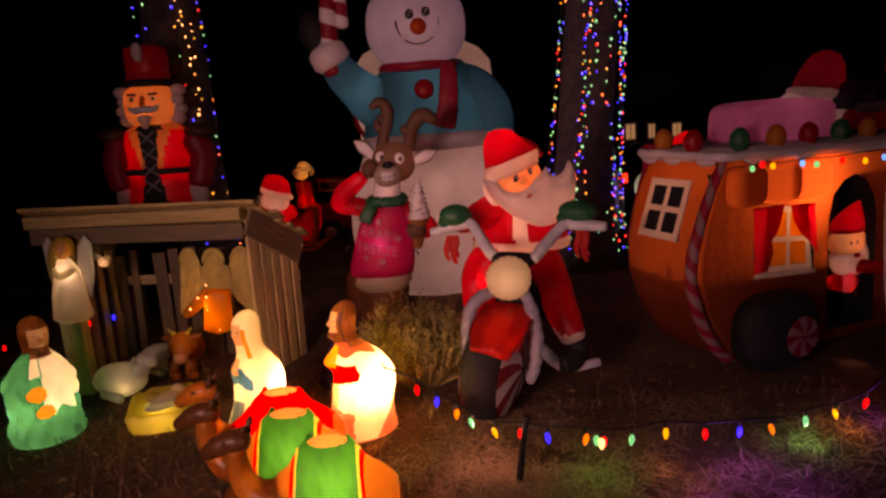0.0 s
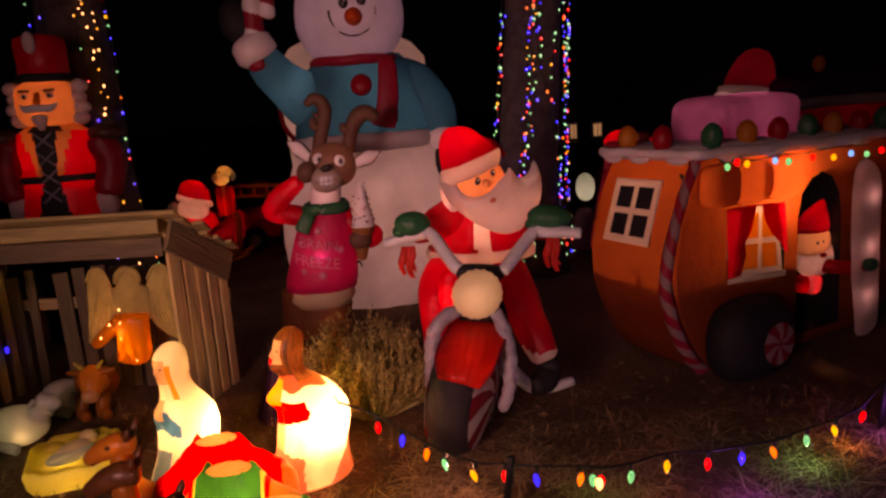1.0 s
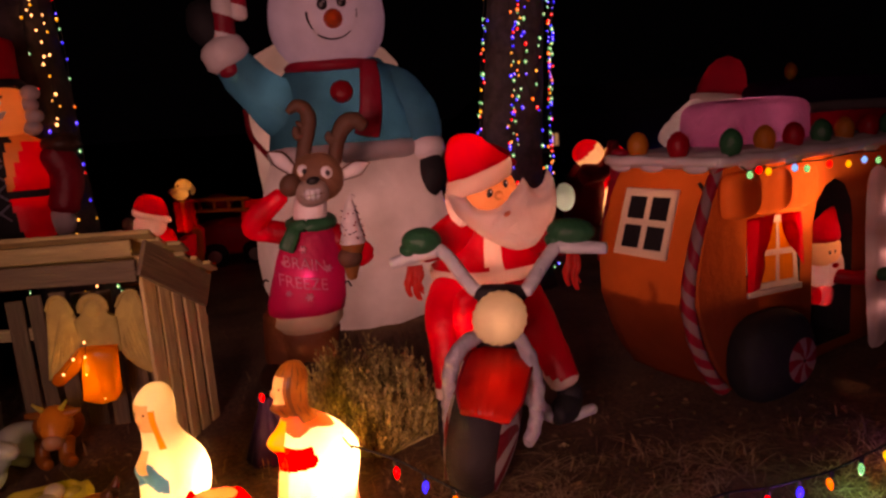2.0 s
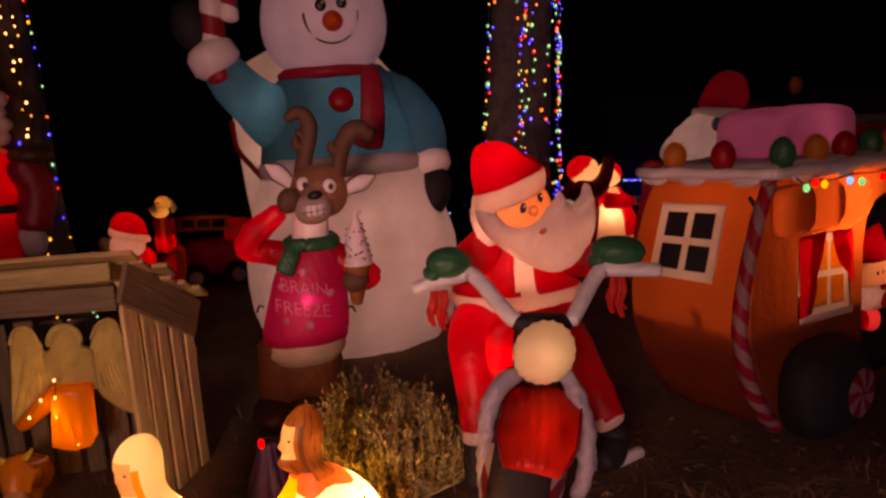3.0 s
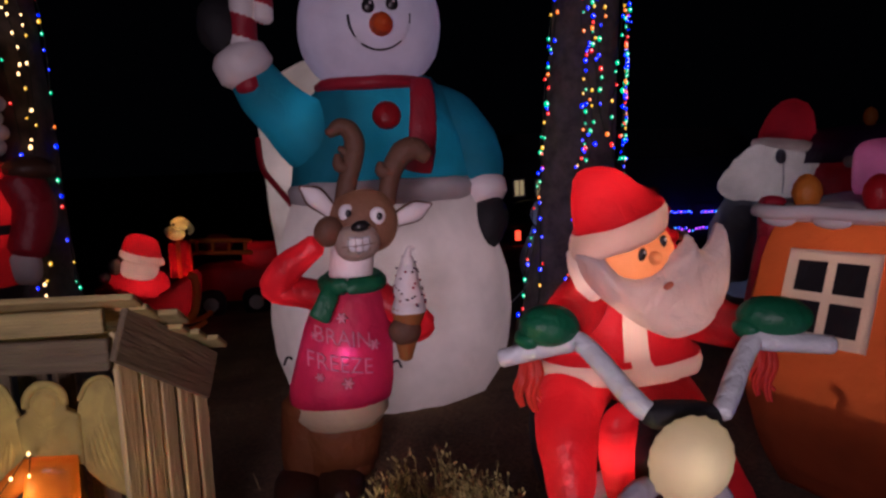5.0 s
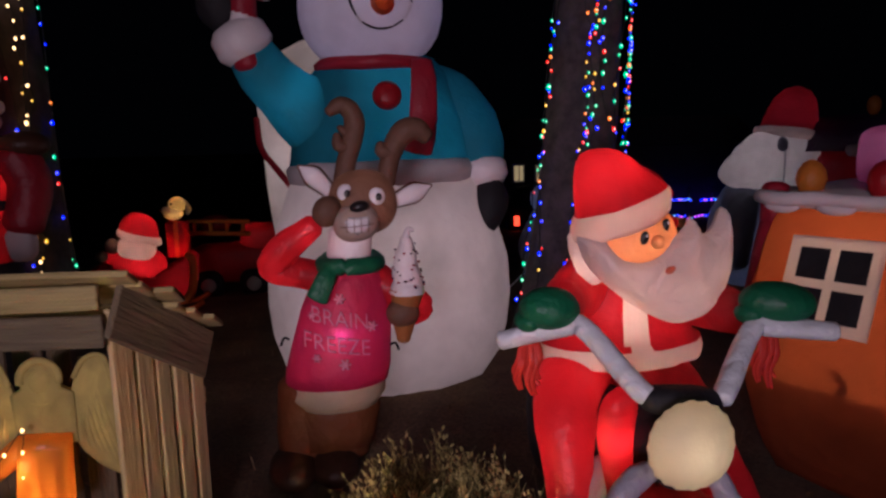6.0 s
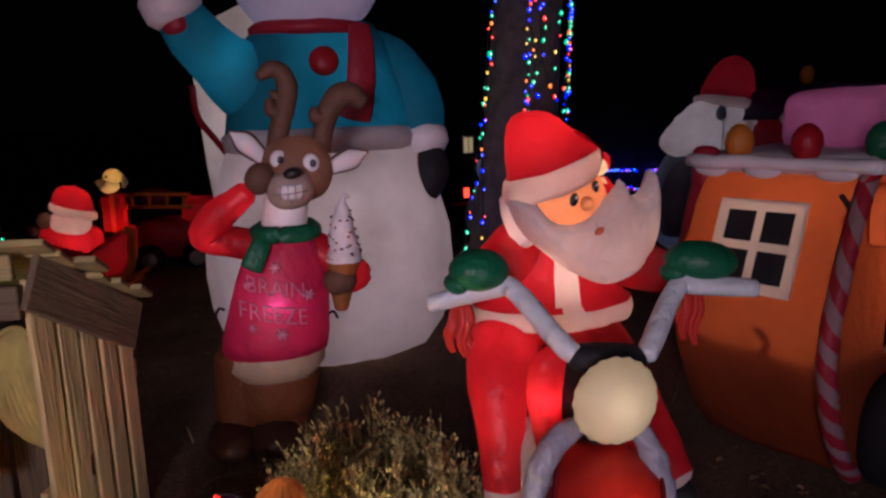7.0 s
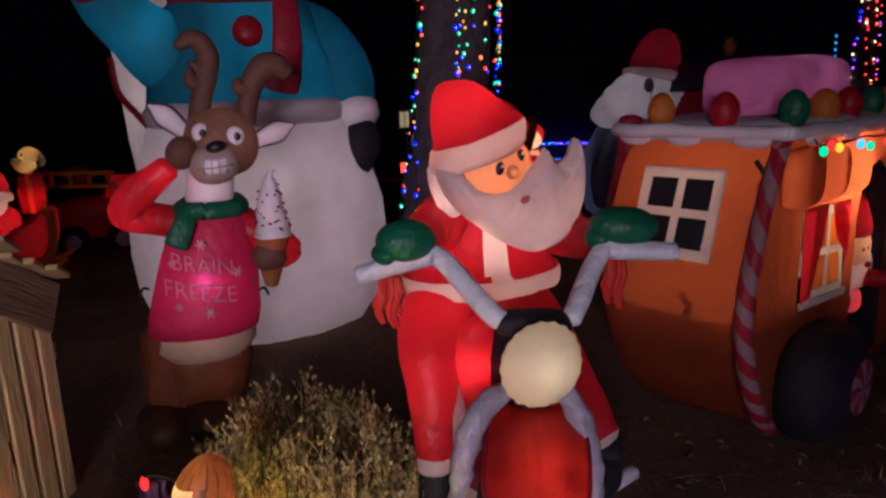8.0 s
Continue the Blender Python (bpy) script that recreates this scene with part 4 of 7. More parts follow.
        f.tube(pts, [0.028, 0.032, 0.033, 0.032, 0.031, 0.029, 0.025], "fork", n=18, steps=8)
        # gathered creases across the tube
        f.v = [p + Vector((1, 0.4, 0.5)) * 0.0035 * math.sin(95 * p.z + 30 * p.x) for p in f.v]
        part("fork", f, root, "creased grey fork leg")
    for pts in ([(0.27, 3.5, 0.845), (0.245, 3.53, 0.87), (0.175, 3.68, 0.985), (0.12, 3.705, 0.985), (-0.04, 3.762, 0.944)], [(0.47, 3.48, 0.825), (0.505, 3.505, 0.855), (0.64, 3.61, 0.962), (0.7, 3.6, 0.968), (0.85, 3.545, 0.957)]):
        part("handlebar", Form(0.003).tube(pts, [0.028, 0.03, 0.029, 0.028, 0.027], "grey", n=16), root, "bent grey handlebar")
    f = Form(0.004)
    f.ball((0.47, 4.25, 0.48), (0.16, 0.5, 0.22), "black", (0, 6, 0), n=24, k=14, power=2.5)
    part("saddle", f, root, "black body and saddle")
    part("rear_wheel", Form(0.003).ball((0.45, 4.6, 0.3), (0.12, 0.3, 0.3), "black", n=26, k=14), root, "black rear wheel")
    part("exhaust_pipe", Form(0.003).tube([(0.42, 3.55, 0.4), (0.51, 3.58, 0.3), (0.6, 3.62, 0.2), (0.69, 3.64, 0.17), (0.83, 3.68, 0.175)], [0.034, 0.034, 0.032, 0.026, 0.024], "grey", n=14), root, "grey exhaust pipe")
    part("engine", Form(0.004).ball((0.36, 3.75, 0.38), (0.15, 0.18, 0.16), "grey", power=3), root, "grey engine block")
    for x0, y0, z0, n, drop in ((0.035, 3.84, 0.905, 9, 0.17), (0.74, 3.72, 0.92, 8, 0.19)):
        f, rng = Form(), random.Random(7)
        for i in range(n):
            a, q = x0 + 0.0085 * i, rng.uniform(-0.012, 0.012)
            low = drop * rng.uniform(0.62, 1.0)
            f.tube([(a * 0.7 + 0.3 * (x0 + 0.03), y0, z0), (a + q, y0 - 0.012 + q, z0 - low * 0.35), (a - 0.01 + q, y0 + rng.uniform(-0.015, 0.015), z0 - low * 0.7), (a + 0.01 + 1.5 * q, y0, z0 - low)], [0.01, 0.01, 0.009, 0.005], "streamer", n=8, flat=0.45)
        part("tassel", f, root, "red fabric streamers on the grip")
    lamp("headlight_lamp", (0.33, 3.392, 0.75), 0.2, (1, 0.86, 0.66), 0.03)
    lamp("panel_lamp", (0.232, 3.6, 0.7), 0.34, (1, 0.62, 0.35), 0.02)
    # unseen lamp added in the fender shell to make it glow
    lamp("fender_lamp", (0.28, 3.262, 0.5), 1.3, (1, 0.7, 0.45), 0.045)


def camper():
    root = thing("inflatable_camper", pose(1.6, 3.9, 0, 0, 0, 20.8), "orange gingerbread inflatable camper with a snowy roof and candy cane trim", "inflatable camper")
    W, L = 0.68, 1.75
    prof = [(0.08, 0.03), (-0.03, 0.18), (-0.11, 0.34), (-0.17, 0.51), (-0.18, 0.66), (-0.145, 0.86), (-0.075, 1.05), (0.0, 1.2), (0.3, 1.25), (L - 0.3, 1.25), (L, 1.2), (L + 0.08, 0.9), (L + 0.1, 0.55), (L, 0.2), (L - 0.15, 0.04), (L * 0.5, 0.02)]
    f = Form(0.006)
    fine = []
    for i in range(len(prof)):
        a, b = prof[i], prof[(i + 1) % len(prof)]
        for k in range(4):
            fine.append((a[0] + (b[0] - a[0]) * k / 4, a[1] + (b[1] - a[1]) * k / 4))
    cx, cz = L / 2, 0.62
    rows = []
    for v, k in ((0.0, 0.9), (0.0, 0.965), (0.03, 1.0), (0.1, 1.005), (0.175, 1.01), (0.26, 1.015), (0.345, 1.015), (0.43, 1.015), (0.515, 1.012), (0.58, 1.005), (W - 0.03, 1.0), (W, 0.94), (W, 0.5)):
        rows.append([(cx + (x - cx) * k if k < 0.9 else cx + (x - cx) * (1 - (1 - k) * 0.4), v, cz + (z - cz) * (k if k < 0.9 else 1 - (1 - k) * 0.6)) for x, z in fine])
    f.rings(rows, "ginger")
    # the shell is open behind the end window and along the side, where other cloth is sewn in
    ring = rows[0]
    keep = []
    for k, q in enumerate(f.f):
        m = sum((f.v[i] for i in q), Vector()) / len(q)
        if not (m.x < 0.1 and 0.175 < m.y < 0.515 and 0.775 < m.z < 1.09) and not (len(q) == 3 and m.y < 0.1):
            keep.append(k)
    f.f, f.mi, f.flat = [f.f[k] for k in keep], [f.mi[k] for k in keep], [f.flat[k] for k in keep]
    part("body", f, root, "orange-brown gingerbread fabric body", True)
    hole = [(0.22, 0.535), (0.69, 0.51), (0.69, 0.915), (0.22, 0.93)]
    brow = [(0.02, 0.965), (0.76, 0.965), (0.76, 1.165), (0.02, 1.165)]
    f = Form()
    bm = bmesh.new()
    arch = [(0.81, 0.1), (0.8, 0.8), (0.83, 0.95), (0.91, 1.03), (1.0, 1.06), (1.1, 1.02), (1.17, 0.92), (1.2, 0.8), (1.22, 0.1)]
    for loop in ([(p[0], p[2]) for p in ring], hole, brow, arch):
        vs = [bm.verts.new((x, 0.0, z)) for x, z in loop]
        for a, b in zip(vs, vs[1:] + vs[:1]):
            bm.edges.new((a, b))
    bmesh.ops.triangle_fill(bm, use_beauty=True, edges=bm.edges[:])
    bm.verts.index_update()
    f.v = [v.co.copy() for v in bm.verts]
    for face in bm.faces:
        f.f.append(tuple(v.index for v in face.verts))
        f.mi.append(f.slot("ginger"))
        f.flat.append(True)
    bm.free()
    part("side_panel", f, root, "lit gingerbread fabric side", True)
    # an unseen black sheet is added inside to keep lamplight off the lower walls
    part("baffle", Form(0.004).box((0.37, 0.34, 0.62), (0.79, 0.6, 0.012), "black").box((1.25, 0.48, 0.62), (0.96, 0.32, 0.012), "black"), root, "black sheet hidden inside that darkens the lower walls", True)
    # snow on the roof, with drips
    f = Form(0.01)
    edge = [(-0.05, -0.03), (0.4, -0.04), (0.9, -0.04), (1.4, -0.04), (1.8, 0.0), (1.85, 0.35), (1.8, 0.7), (1.2, 0.72), (0.5, 0.72), (-0.03, 0.71), (-0.06, 0.35), (-0.05, -0.03)]
    f.tube([(x, y, 1.245) for x, y in edge], 0.028, "trim", n=12, steps=4)
    f.ball((0.87, 0.34, 1.24), (0.95, 0.39, 0.055), "trim", n=40, k=8, power=4)
    roof = part("snowy_roof", f, root, "puffy white snow roof edge", True)
    for x, y in ((-0.05, 0.1), (-0.05, 0.38), (-0.05, 0.6), (0.2, -0.03), (0.55, -0.035), (0.98, -0.035), (1.3, -0.035)):
        part("snow_drip", Form(0.004).ball((x, y, 1.215), (0.09 if y < 0 else 0.02, 0.016 if y < 0 else 0.08, 0.03), "trim", n=14, k=8), roof, "", True)
    f = Form(0.008)
    f.ball((0.68, 0.34, 1.39), (0.38, 0.22, 0.145), "pink", n=40, k=16, power=4.5)
    part("roof_box", f, root, "pink padded box on the roof", True)
    # candy cane trims on the corner
    line = [(-0.05, 1.21), (-0.14, 1.04), (-0.21, 0.86), (-0.255, 0.7), (-0.265, 0.57), (-0.225, 0.4), (-0.16, 0.26), (-0.08, 0.14), (0.0, 0.06)]
    fine = []
    for i in range(len(line) - 1):
        for k in range(4):
            t = k / 4
            fine.append((line[i][0] + (line[i + 1][0] - line[i][0]) * t, line[i][1] + (line[i + 1][1] - line[i][1]) * t))
    fine.append(line[-1])
    f = Form(0.002)
    n, rr = 16, 0.036
    base = len(f.v)
    for i, (x, z) in enumerate(fine):
        for j in range(n):
            a = 2 * math.pi * j / n + i * 0.86
            f.v.append(Vector((x + 0.035 + rr * math.cos(a), 0.0 + rr * math.sin(a), z + 0.5 * rr * math.cos(a))))
    for i in range(len(fine) - 1):
        for j in range(n):
            f.f.append((base + i * n + j, base + i * n + (j + 1) % n, base + (i + 1) * n + (j + 1) % n, base + (i + 1) * n + j))
            f.mi.append(f.slot("scarf" if (j // 4) % 2 else "stripe"))
            f.flat.append(False)
    part("candy_cane_trim", f, root, "red and white twisted corner trim", True)
    f = Form(0.004)
    for i in range(4):
        z = 0.68 + i * 0.15
        f.tube([(0.03 - 0.13 * math.sin(math.pi * min(1, z / 1.15)), W, z), (0.03 - 0.13 * math.sin(math.pi * min(1, (z + 0.15) / 1.15)), W, z + 0.15)], 0.055, "scarf", n=12, steps=2)
    part("corner_trim", f, root, "red corner trim", True)

    def window(name, corners, bar, pane_key, proud, label, cloth):
        """Four corners in the camper's frame, anticlockwise from the lower left; bars and panes lie edge to edge."""
        a, b, c, d = (Vector(p) for p in corners)
        nrm = (b - a).cross(d - a).normalized()

        def at(u, v):
            return a * (1 - u) * (1 - v) + b * u * (1 - v) + c * u * v + d * (1 - u) * v

        def slab(u0, u1, v0, v1, key, lift, thick):
            ring = [at(u, v) for u, v in ((u0, v0), (u1, v0), (u1, v1), (u0, v1))]
            return Form().rings([[p + nrm * (lift - thick) for p in ring], [p + nrm * lift for p in ring]], key, flat=True)

        w = part(name, slab(0, 1, 1 - bar, 1, cloth, proud, 0.006), root, label, True)
        part("rail", slab(0, 1, 0, bar, cloth, proud, 0.006), w, "", True)
        for u in (0, 0.5 - bar * 0.4, 1 - bar):
            part("stile", slab(u, u + bar * (0.8 if 0.1 < u < 0.6 else 1), bar, 1 - bar, cloth, proud, 0.006), w, "", True)
        for u0, u1 in ((bar, 0.5 - bar * 0.4), (0.5 + bar * 0.4, 1 - bar)):
            part("glazing_bar", slab(u0, u1, 0.5 - bar * 0.4, 0.5 + bar * 0.4, cloth, proud, 0.006), w, "", True)
            for v0, v1 in ((bar, 0.5 - bar * 0.4), (0.5 + bar * 0.4, 1 - bar)):
                part("pane", slab(u0, u1, v0, v1, pane_key, proud - 0.003, 0.004), w, "", True)
        return w

    window("end_window", [(-0.18, 0.525, 0.755), (-0.18, 0.165, 0.755), (-0.07, 0.165, 1.105), (-0.07, 0.52, 1.1)], 0.12, "black", 0.018, "white framed window with black panes", "applique")
    # side window with curtains
    w = window("side_window", [(0.29, 0.0, 0.54), (0.67, 0.0, 0.515), (0.61, 0.0, 0.91), (0.33, 0.0, 0.935)], 0.1, "amber", 0.008, "orange window between red curtains", "applique")
    for shape in ([(0.215, 0.54), (0.32, 0.55), (0.36, 0.66), (0.31, 0.73), (0.4, 0.8), (0.43, 0.935), (0.2, 0.935)], [(0.62, 0.7), (0.69, 0.62), (0.71, 0.62), (0.66, 0.92), (0.48, 0.93), (0.5, 0.83), (0.56, 0.76)]):
        f = Form()
        mid = (sum(p[0] for p in shape) / len(shape), sum(p[1] for p in shape) / len(shape))
        for k in (1.0, 0.6, 0.2):
            f.v += [Vector((mid[0] + (x - mid[0]) * k, -0.016 - 0.022 * (1 - k) + 0.004 * math.sin(x * 160), mid[1] + (z - mid[1]) * k)) for x, z in shape]
        n = len(shape)
        f.f = [(k * n + i, k * n + (i + 1) % n, (k + 1) * n + (i + 1) % n, (k + 1) * n + i) for k in range(2) for i in range(n)] + [tuple(range(2 * n, 3 * n))]
        f.mi, f.flat = [f.slot("red")] * len(f.f), [False] * len(f.f)
        part("curtain", f, w, "red curtain", True)
    part("window_sill", Form(0.002).prism([(0.22, 0.515), (0.69, 0.49), (0.69, 0.52), (0.22, 0.545)], 0.012, "applique", Matrix.Translation((0, -0.012, 0)), 0.003), w, "white sill", True)
    # puffy eaves along the side
    for x0, x1 in ((0.02, 0.27), (0.25, 0.52), (0.5, 0.76)):
        c = (x0 + x1) / 2
        f = Form(0.0).ball((c, 0.005, 1.065), ((x1 - x0) / 2 + 0.012, 0.075, 0.118), "ginger", n=40, k=18, power=3.6)
        keep = [k for k, q in enumerate(f.f) if sum(f.v[i].y for i in q) / len(q) < 0.0]
        f.f, f.mi, f.flat = [f.f[k] for k in keep], [f.mi[k] for k in keep], [f.flat[k] for k in keep]
        part("eave_puff", f, root, "puffed gingerbread eave", True)
    # wheel
    wheel = part("wheel", Form(0.004).ball((0.32, -0.08, 0.205), (0.285, 0.14, 0.24), "black", n=36, k=14, power=2.6), root, "fat black wheel", True)
    for i in range(12):
        f = Form()
        f.rings([[(0.385 + r * math.cos(a), -0.228 + 0.6 * r * r, 0.195 + r * math.sin(a)) for a in (2 * math.pi * (i + k / 2) / 12 + 3 * r for k in range(3))] for r in (0.01, 0.06, 0.12)], "dkred" if i % 2 else "stripe", closed=False)
        f.f = [q for n_, q in enumerate(f.f) if n_ % 3 != 2]
        f.mi, f.flat = f.mi[:len(f.f)], f.flat[:len(f.f)]
        part("peppermint_slice", f, wheel, "", True)
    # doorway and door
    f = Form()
    # a black pocket is added behind the arch to keep the opening dark
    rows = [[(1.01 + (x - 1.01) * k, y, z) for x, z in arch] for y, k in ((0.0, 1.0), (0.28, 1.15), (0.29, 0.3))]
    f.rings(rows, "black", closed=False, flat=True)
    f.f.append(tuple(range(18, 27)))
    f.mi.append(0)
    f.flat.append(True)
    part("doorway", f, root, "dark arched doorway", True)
    f = Form(0.004)
    cushion(f, [(1.1, 0.7), (1.095, 0.95), (1.125, 1.08), (1.2, 1.12), (1.3, 1.07), (1.35, 0.95), (1.365, 0.6), (1.385, 0.15), (1.33, 0.05), (1.24, 0.035), (1.18, 0.1), (1.13, 0.4)], -0.13, 0.0, 1.2, 0.035, "applique", 0.06)
    part("open_door", f, root, "pale pink open door", True)
    # added lamps within the pad stand in for light from the camper
    for z in (0.3, 0.6, 0.9):
        lamp("door_lamp", root.matrix_basis @ Vector((1.24, -0.126, z)), 0.07, (1, 0.6, 0.6), 0.025)
    for i, (x, z) in enumerate(((-0.105, 0.65), (-0.02, 1.14))):
        part("tie_cord", Form().tube([(x - 0.02, 0.28 - 0.2 * i, z), (x - 0.03, 0.24 - 0.2 * i, z - 0.05), (x - 0.03, 0.26 - 0.2 * i, z - 0.09)], 0.014 if i == 0 else 0.01, "black", n=8), root, "black tie cord", True)
    lamp("camper_lamp", root.matrix_basis @ Vector((0.2, 0.34, 1.06)), 0.34, (1, 0.7, 0.4), 0.05)
    lamp("camper_rear_lamp", root.matrix_basis @ Vector((0.66, 0.2, 1.05)), 13, (1, 0.7, 0.4), 0.05)
    lamp("camper_roof_lamp", root.matrix_basis @ Vector((0.68, 0.34, 1.39)), 0.5, (1, 0.75, 0.8), 0.04)
    # big bulbs along the roof edge
    for x, y, key in ((-0.02, 0.5, "orange"), (-0.03, 0.22, "red"), (0.13, 0.03, "green"), (0.385, 0.02, "orange"), (0.633, 0.02, "red"), (0.886, 0.02, "green"), (1.112, 0.02, "orange"), (1.365, 0.02, "red"), (1.6, 0.02, "green")):
        f = Form(0.002)
        f.lathe((x, y, 1.255), [(0.03, 0.0), (0.047, 0.03), (0.057, 0.066), (0.051, 0.102), (0.032, 0.13), (0.01, 0.143)], key, 1, 16)
        f.v = [Vector(p) for p in f.v]
        part("roof_bulb", f, root, {"orange": "orange", "red": "red", "green": "dark green"}[key] + " inflatable bulb", True)
    return root


def door_santa(root):
    f = Form(0.002)

    def w(x, y, z):
        return root.matrix_basis @ Vector((x, y, z))

    def blob(c, r, key, n=28, k=18):
        n0 = len(f.v)
        f.ball((0, 0, 0), r, key, n=n, k=k, power=2.3)
        f.v[n0:] = [w(c[0] + p.x, c[1] + p.y, c[2] + p.z) for p in f.v[n0:]]

    blob((1.08, 0.12, 0.35), (0.125, 0.06, 0.06), "red")
    blob((1.08, 0.085, 0.35), (0.06, 0.045, 0.065), "applique")
    blob((1.14, 0.11, 0.5), (0.17, 0.07, 0.115), "beard")
    blob((1.09, 0.105, 0.615), (0.135, 0.07, 0.105), "p_face")
    blob((1.085, 0.025, 0.54), (0.024, 0.014, 0.014), "p_red", 14, 10)
    for x in (1.045, 1.095):
        blob((x, 0.037, 0.62), (0.009, 0.006, 0.011), "paint_black", 10, 6)
    rows = []
    for r, x, z in ((0.06, 1.09, 0.675), (0.128, 1.09, 0.68), (0.132, 1.09, 0.71), (0.115, 1.1, 0.755), (0.085, 1.12, 0.8), (0.045, 1.155, 0.845), (0.01, 1.185, 0.87)):
        rows.append([w(x + r * math.cos(a), 0.11 + 0.6 * r * math.sin(a), z) for a in (2 * math.pi * k / 28 for k in range(28))])
    f.rings(rows, "red")
    f.tube([w(1.14, 0.08, 0.46), w(1.19, -0.05, 0.46), w(1.2, -0.16, 0.49)], [0.045, 0.042, 0.036], "red", n=14)
    blob((1.205, -0.19, 0.5), (0.05, 0.035, 0.04), "green", 16, 10)
    whole("inflatable_santa", f, tuple(w(1.08, 0.12, 0.29)), "small pink-faced inflatable santa in the camper doorway", "inflatable santa")
    lamp("door_santa_lamp", w(1.08, 0.115, 0.36), 0.4, (1, 0.7, 0.5), 0.01)
    lamp("door_santa_beard_lamp", w(1.14, 0.11, 0.48), 0.3, (1, 0.7, 0.55), 0.02)
    lamp("door_santa_head_lamp", w(1.09, 0.105, 0.62), 0.32, (1, 0.75, 0.55), 0.02)
    lamp("door_santa_hat_lamp", w(1.1, 0.11, 0.73), 0.25, (1, 0.7, 0.5), 0.01)


def camper_lights(root):
    string = thing("string_lights", root.matrix_basis @ Matrix.Translation((0.1, -0.07, 1.18)), "multicoloured bulb string along the camper roof", "string lights")
    pts = [(0.05, 1.2), (0.12, 1.17), (0.19, 1.19), (0.3, 1.17), (0.42, 1.175), (0.55, 1.18), (0.68, 1.17), (0.8, 1.175), (0.92, 1.18), (1.05, 1.18), (1.3, 1.17)]
    f = Form().tube([root.matrix_basis @ Vector((x, -0.085, z + 0.02)) for x, z in pts], 0.004, "cable", n=6)
    part("cable", f, string, "dark cable")
    for x, z, key in ((0.1, 1.175, "green"), (0.17, 1.192, "red"), (0.245, 1.178, "yellow"), (0.462, 1.175, "aqua"), (0.57, 1.16, "green"), (0.77, 1.165, "red"), (0.954, 1.148, "yellow"), (1.11, 1.157, "aqua"), (1.257, 1.14, "green"), (1.4, 1.15, "red")):
        p = root.matrix_basis @ Vector((x, -0.1, z))
        part("bulb", Form().ball(p, (0.015, 0.015, 0.02), "glow_" + key, n=10, k=8), string)


snowman()
back_sack()
reindeer()
santa()
motorcycle()
CAMPER = camper()
door_santa(CAMPER)
camper_lights(CAMPER)

# ---- stable of old boards ----


def plank(name, a, b, width, thick, key, parent, face=(0, -1, 0), rng=random.Random(1)):
    """A board from a to b; face is the way its broad side looks."""
    a, b = Vector(a), Vector(b)
    z = (b - a).normalized()
    y = Vector(face)
    y = (y - z * y.dot(z)).normalized()
    x = y.cross(z)
    m = Matrix((x, y, z)).transposed().to_4x4()
    f = Form()
    f.box((0, 0, 0), (width, thick, (b - a).length), key, None, 0.004)
    ob = new(name, f.mesh(name))
    ob.parent = parent
    ob.matrix_parent_inverse = parent.matrix_basis.inverted()
    ob.matrix_basis = Matrix.Translation((a + b) / 2) @ m @ pose(0, 0, 0, rng.uniform(-0.6, 0.6), rng.uniform(-1, 1), rng.uniform(-0.8, 0.8))
    return ob


